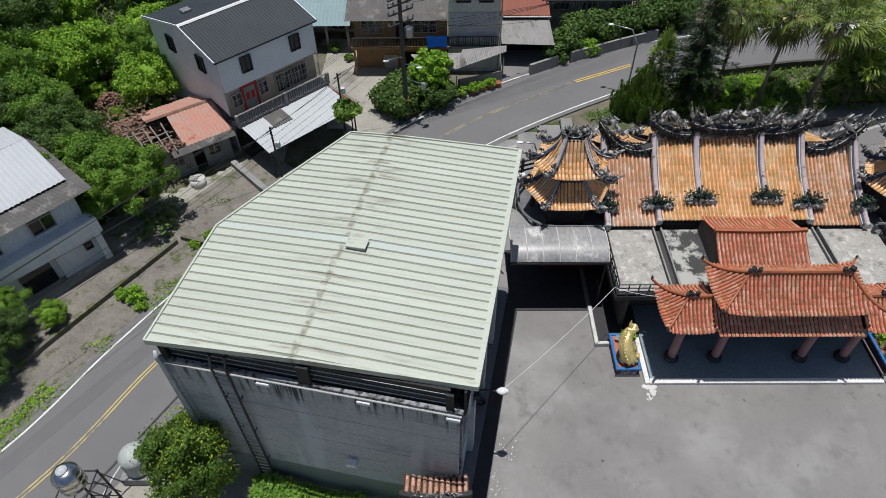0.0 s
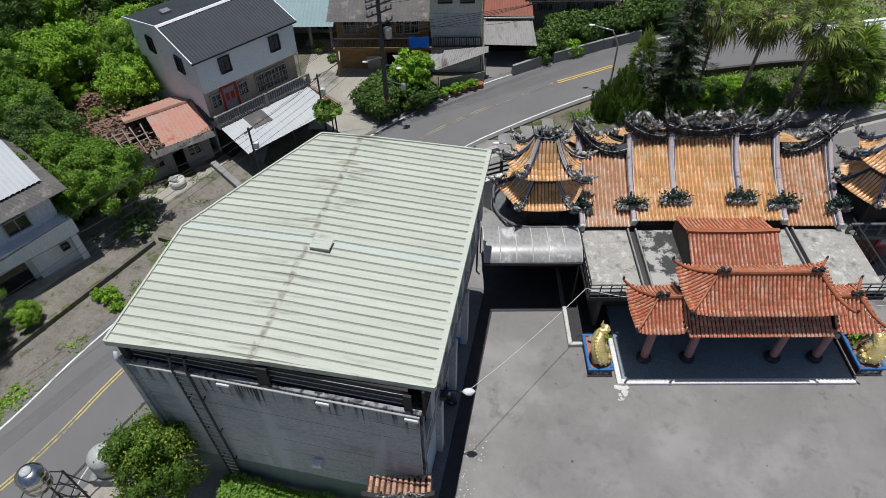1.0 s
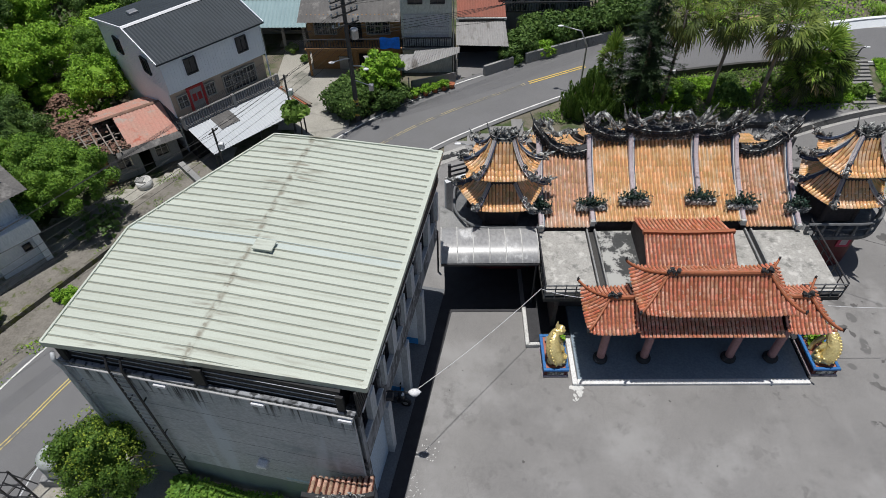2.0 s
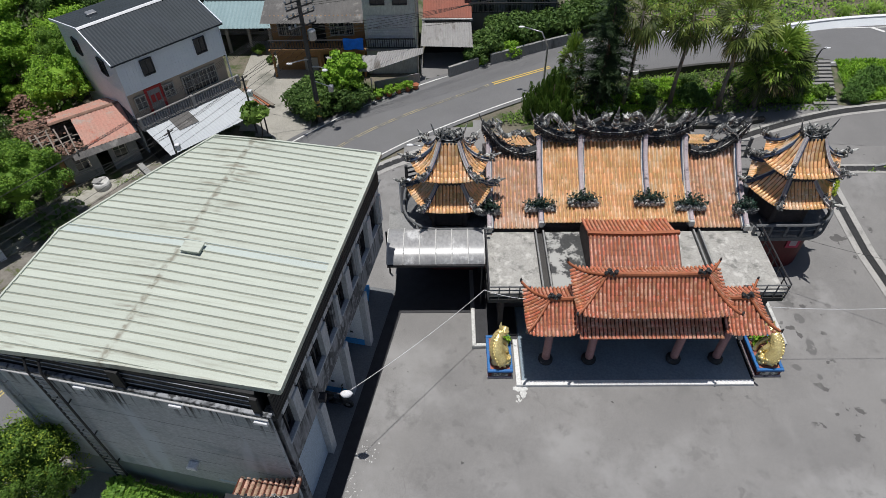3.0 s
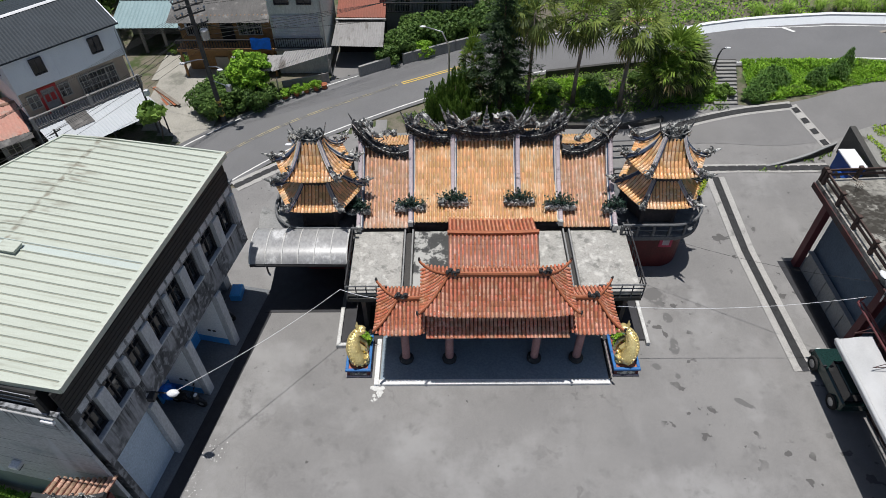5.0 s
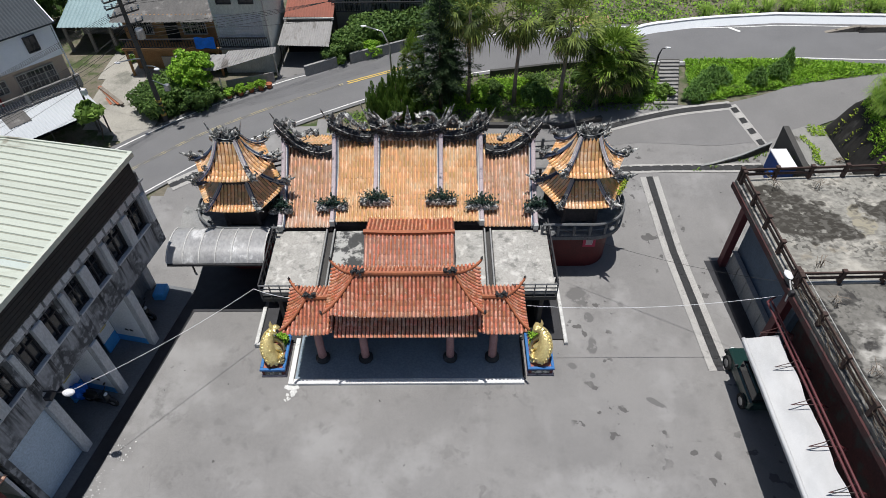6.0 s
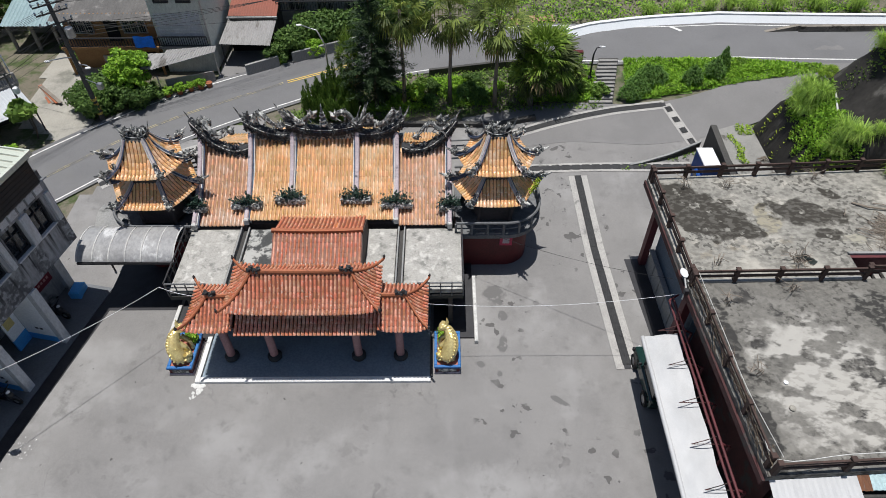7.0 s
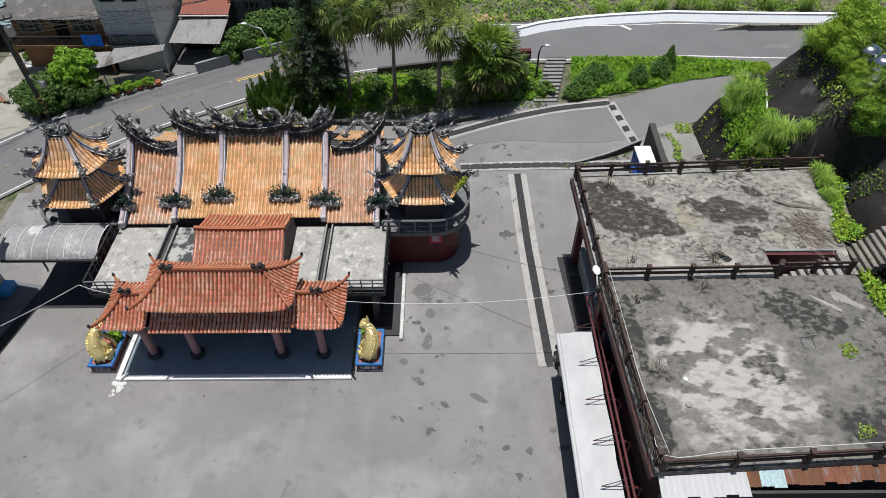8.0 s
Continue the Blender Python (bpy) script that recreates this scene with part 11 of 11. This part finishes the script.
solo("plant_pot", Geo().lathe([(0.2, 0), (0.27, 0.4), (0.29, 0.42), (0.24, 0.44)], 14, (0.95, 15.75, 3.3)), M_METAL_DK, "dark hanging lantern at the arcade column", "lantern")

car = house_thing("car", "dark green off-road car parked under the awning", "car", (30.12, 15.5, 0))
cx, cy = 30.12, 15.5
sec = [(-1.5, 0.45, 0.55, 0.68), (-1.45, 0.42, 0.9, 0.72), (-0.7, 0.42, 1.0, 0.74), (-0.35, 0.42, 1.02, 0.74), (1.45, 0.42, 1.0, 0.74), (1.52, 0.45, 0.9, 0.68)]
g = Geo()
for y, z0, z1, w in sec:
    g.v += [(cx - w, cy - y, z0), (cx + w, cy - y, z0), (cx + w, cy - y, z1 - 0.06), (cx + w - 0.08, cy - y, z1), (cx - w + 0.08, cy - y, z1), (cx - w, cy - y, z1 - 0.06)]
n = len(sec)
for i in range(n - 1):
    g.f += [(i * 6 + j, i * 6 + (j + 1) % 6, (i + 1) * 6 + (j + 1) % 6, (i + 1) * 6 + j) for j in range(6)]
g.f += [tuple(reversed(range(6))), tuple((n - 1) * 6 + j for j in range(6))]
wpart("body", g, M_CARGREEN, car)
wpart("cabin", Geo().prism([(cx - 0.66, cy - 1.4), (cx + 0.66, cy - 1.4), (cx + 0.66, cy + 0.3), (cx - 0.66, cy + 0.3)], 1.0, 1.6), M_GLASS, car, "dark glazed cabin")
wpart("roof_panel", Geo().slab((cx - 0.63, cy - 1.36, 1.601), (cx + 0.63, cy + 0.12, 1.68), 0.05), M_CARGREEN, car)
for x, y in ((cx - 0.72, cy + 1.0), (cx + 0.72, cy + 1.0), (cx - 0.72, cy - 1.0), (cx + 0.72, cy - 1.0)):
    w = wpart("wheel", Geo().lathe([(0.2, -0.1), (0.34, -0.11), (0.37, 0), (0.34, 0.11), (0.2, 0.1)], 18, m=pose(x, y, 0.37, 0, 90)), M_TYRE, car)
    part("rim", Geo().lathe([(0.03, -0.115), (0.2, -0.105), (0.2, 0.105), (0.03, 0.115)], 14, m=pose(x, y, 0.37, 0, 90)), M_STEEL, w)
for x in (-0.6, 0.6):
    wpart("headlight", Geo().blob((cx + x * 0.85, cy + 1.5, 0.78), (0.12, 0.05, 0.1), 2, 0.1), M_WHITE, car)
wpart("bumper", Geo().slab((cx - 0.75, cy + 1.48, 0.45), (cx + 0.75, cy + 1.62, 0.65), 0.04), M_METAL_DK, car)
for x in (-0.92, 0.92):
    wpart("side_mirror", Geo().blob((cx + x * 0.87, cy + 0.35, 1.12), (0.1, 0.06, 0.09), 3, 0.1), M_METAL_DK, car)

# darker than the truck's own blue: its shade is put into the colour
M_DKBLUE = mat("shaded_blue_paint", (0.012, 0.07, 0.30), (0.01, 0.05, 0.22), rough=0.5, bump=0.05)
tr = house_thing("small_truck", "small blue truck with white box roof", "truck", (35.7, 28.9, 0.6))
zt = gz(35.7, 28.9)
wpart("box_body", Geo().slab((35.44, 28.2, zt + 0.4), (36.3, 29.9, zt + 1.75), 0.05), M_DKBLUE, tr, "blue box body")
wpart("box_roof", Geo().slab((35.4, 28.15, zt + 1.751), (36.36, 29.95, zt + 1.83), 0.04), M_WHITE, tr, "white box roof")
wpart("cab", Geo().slab((35.2, 28.25, zt + 0.4), (35.43, 29.1, zt + 1.1), 0.08), M_DKBLUE, tr)
wpart("windscreen", Geo().box((35.185, 28.4, zt + 0.75), (35.199, 28.95, zt + 1.02)), M_GLASS, tr)
for x, y in ((35.35, 28.25), (36.1, 28.25), (35.35, 29.85), (36.1, 29.85)):
    wpart("wheel", Geo().lathe([(0.1, -0.1), (0.26, -0.1), (0.28, 0), (0.26, 0.1), (0.1, 0.1)], 14, m=pose(x, y, zt + 0.28, 90)), M_TYRE, tr)
# potted plants along the roadside awning
for i, (x, y) in enumerate(((0.99, 38.9), (1.75, 39.2), (2.4, 39.6), (3.05, 39.85), (3.6, 40.1))):
    solo("flower_pot", Geo().lathe([(0.16, 0), (0.22, 0.3), (0.25, 0.32), (0.25, 0.37), (0.2, 0.37)], 14, (x, y, gz(x, y))), M_RIDGE_RED, "terracotta flower pot beside the road", "flower pot", "roadside flower pots")
# gate wall and noticeboard between hall and pavilion
solo("gate_wall", Geo().prism([(3.2, 27.2), (4.4, 27.8), (4.3, 28.05), (3.1, 27.45)], 0.0, 2.4), M_WHITEWALL, "white gate wall with grey panel", "wall", kind="structure")
gb = house_thing("gate_fence", "dark steel gate rail behind the pavilion", "fence", (4.5, 30, 0.4))
for k in range(3):
    wpart("gate_rail", Geo().tube([(3.4, 29.6, 0.9 + 0.35 * k), (6.6, 30.8, 0.95 + 0.35 * k)], 0.06, 6), M_METAL_DK, gb)
for k in range(4):
    x, y = 3.4 + 1.066 * k, 29.6 + 0.4 * k
    wpart("gate_post", Geo().slab((x - 0.09, y - 0.09, 0.1), (x + 0.09, y + 0.09, 1.8), 0.03), M_METAL_DK, gb)
wb = house_thing("back_fence", "dark steel railing behind the temple", "fence", (18, 31, 0.4))
for k in range(3):
    wpart("fence_rail", Geo().tube([(7, 30.9, 1.0 + 0.4 * k), (24.5, 31.6, 1.2 + 0.4 * k)], 0.05, 6), M_RAILGREY, wb)
for k in range(9):
    x, y = 7 + 2.18 * k, 30.9 + 0.0875 * k
    wpart("fence_post", Geo().slab((x - 0.08, y - 0.08, 0.1), (x + 0.08, y + 0.08, 2.2), 0.03), M_RAILGREY, wb)
# planks and red channel by the yard
for i in range(4):
    solo("plank", Geo().box((-1.6, -0.12, 0), (1.6, 0.12, 0.06), pose(-8.2 + 0.25 * i, 39.5 - 0.15 * i, 0.35 + 0.07 * i, 0, 0, -52 + 3 * i)), M_BEAM if i % 2 else M_RIDGE_RED, "old plank lying beside the yard", "plank", "planks beside the yard")
# garden retaining wall and signs behind the palms
solo("garden_wall", Geo().sweep([(19.5, 40.1, gz(19.5, 40.1)), (24, 40.35, gz(24, 40.35)), (30.3, 40.5, gz(30.3, 40.5))], [(-0.12, -0.3), (0.12, -0.3), (0.12, 0.45), (-0.12, 0.45)]), M_DARKCON, "low dark wall between road and garden", "wall", kind="structure")
solo("foot_wall", Geo().sweep([(9.5, 33.9, gz(9.5, 34)), (16, 34.9, gz(16, 35)), (24, 34.2, gz(24, 34)), (26.5, 34.75, gz(26.5, 34.75))], [(-0.15, -0.3), (0.15, -0.3), (0.15, 0.3), (-0.15, 0.3)]), M_DARKCON, "low dark wall along the garden foot", "wall", kind="structure")
solo("road_planter", Geo().slab((28.5, 40.6, gz(29, 40.6)), (30.4, 40.95, gz(29, 40.6) + 0.7), 0.03), M_REDBASE, "dark red planter box beside the road", "planter")
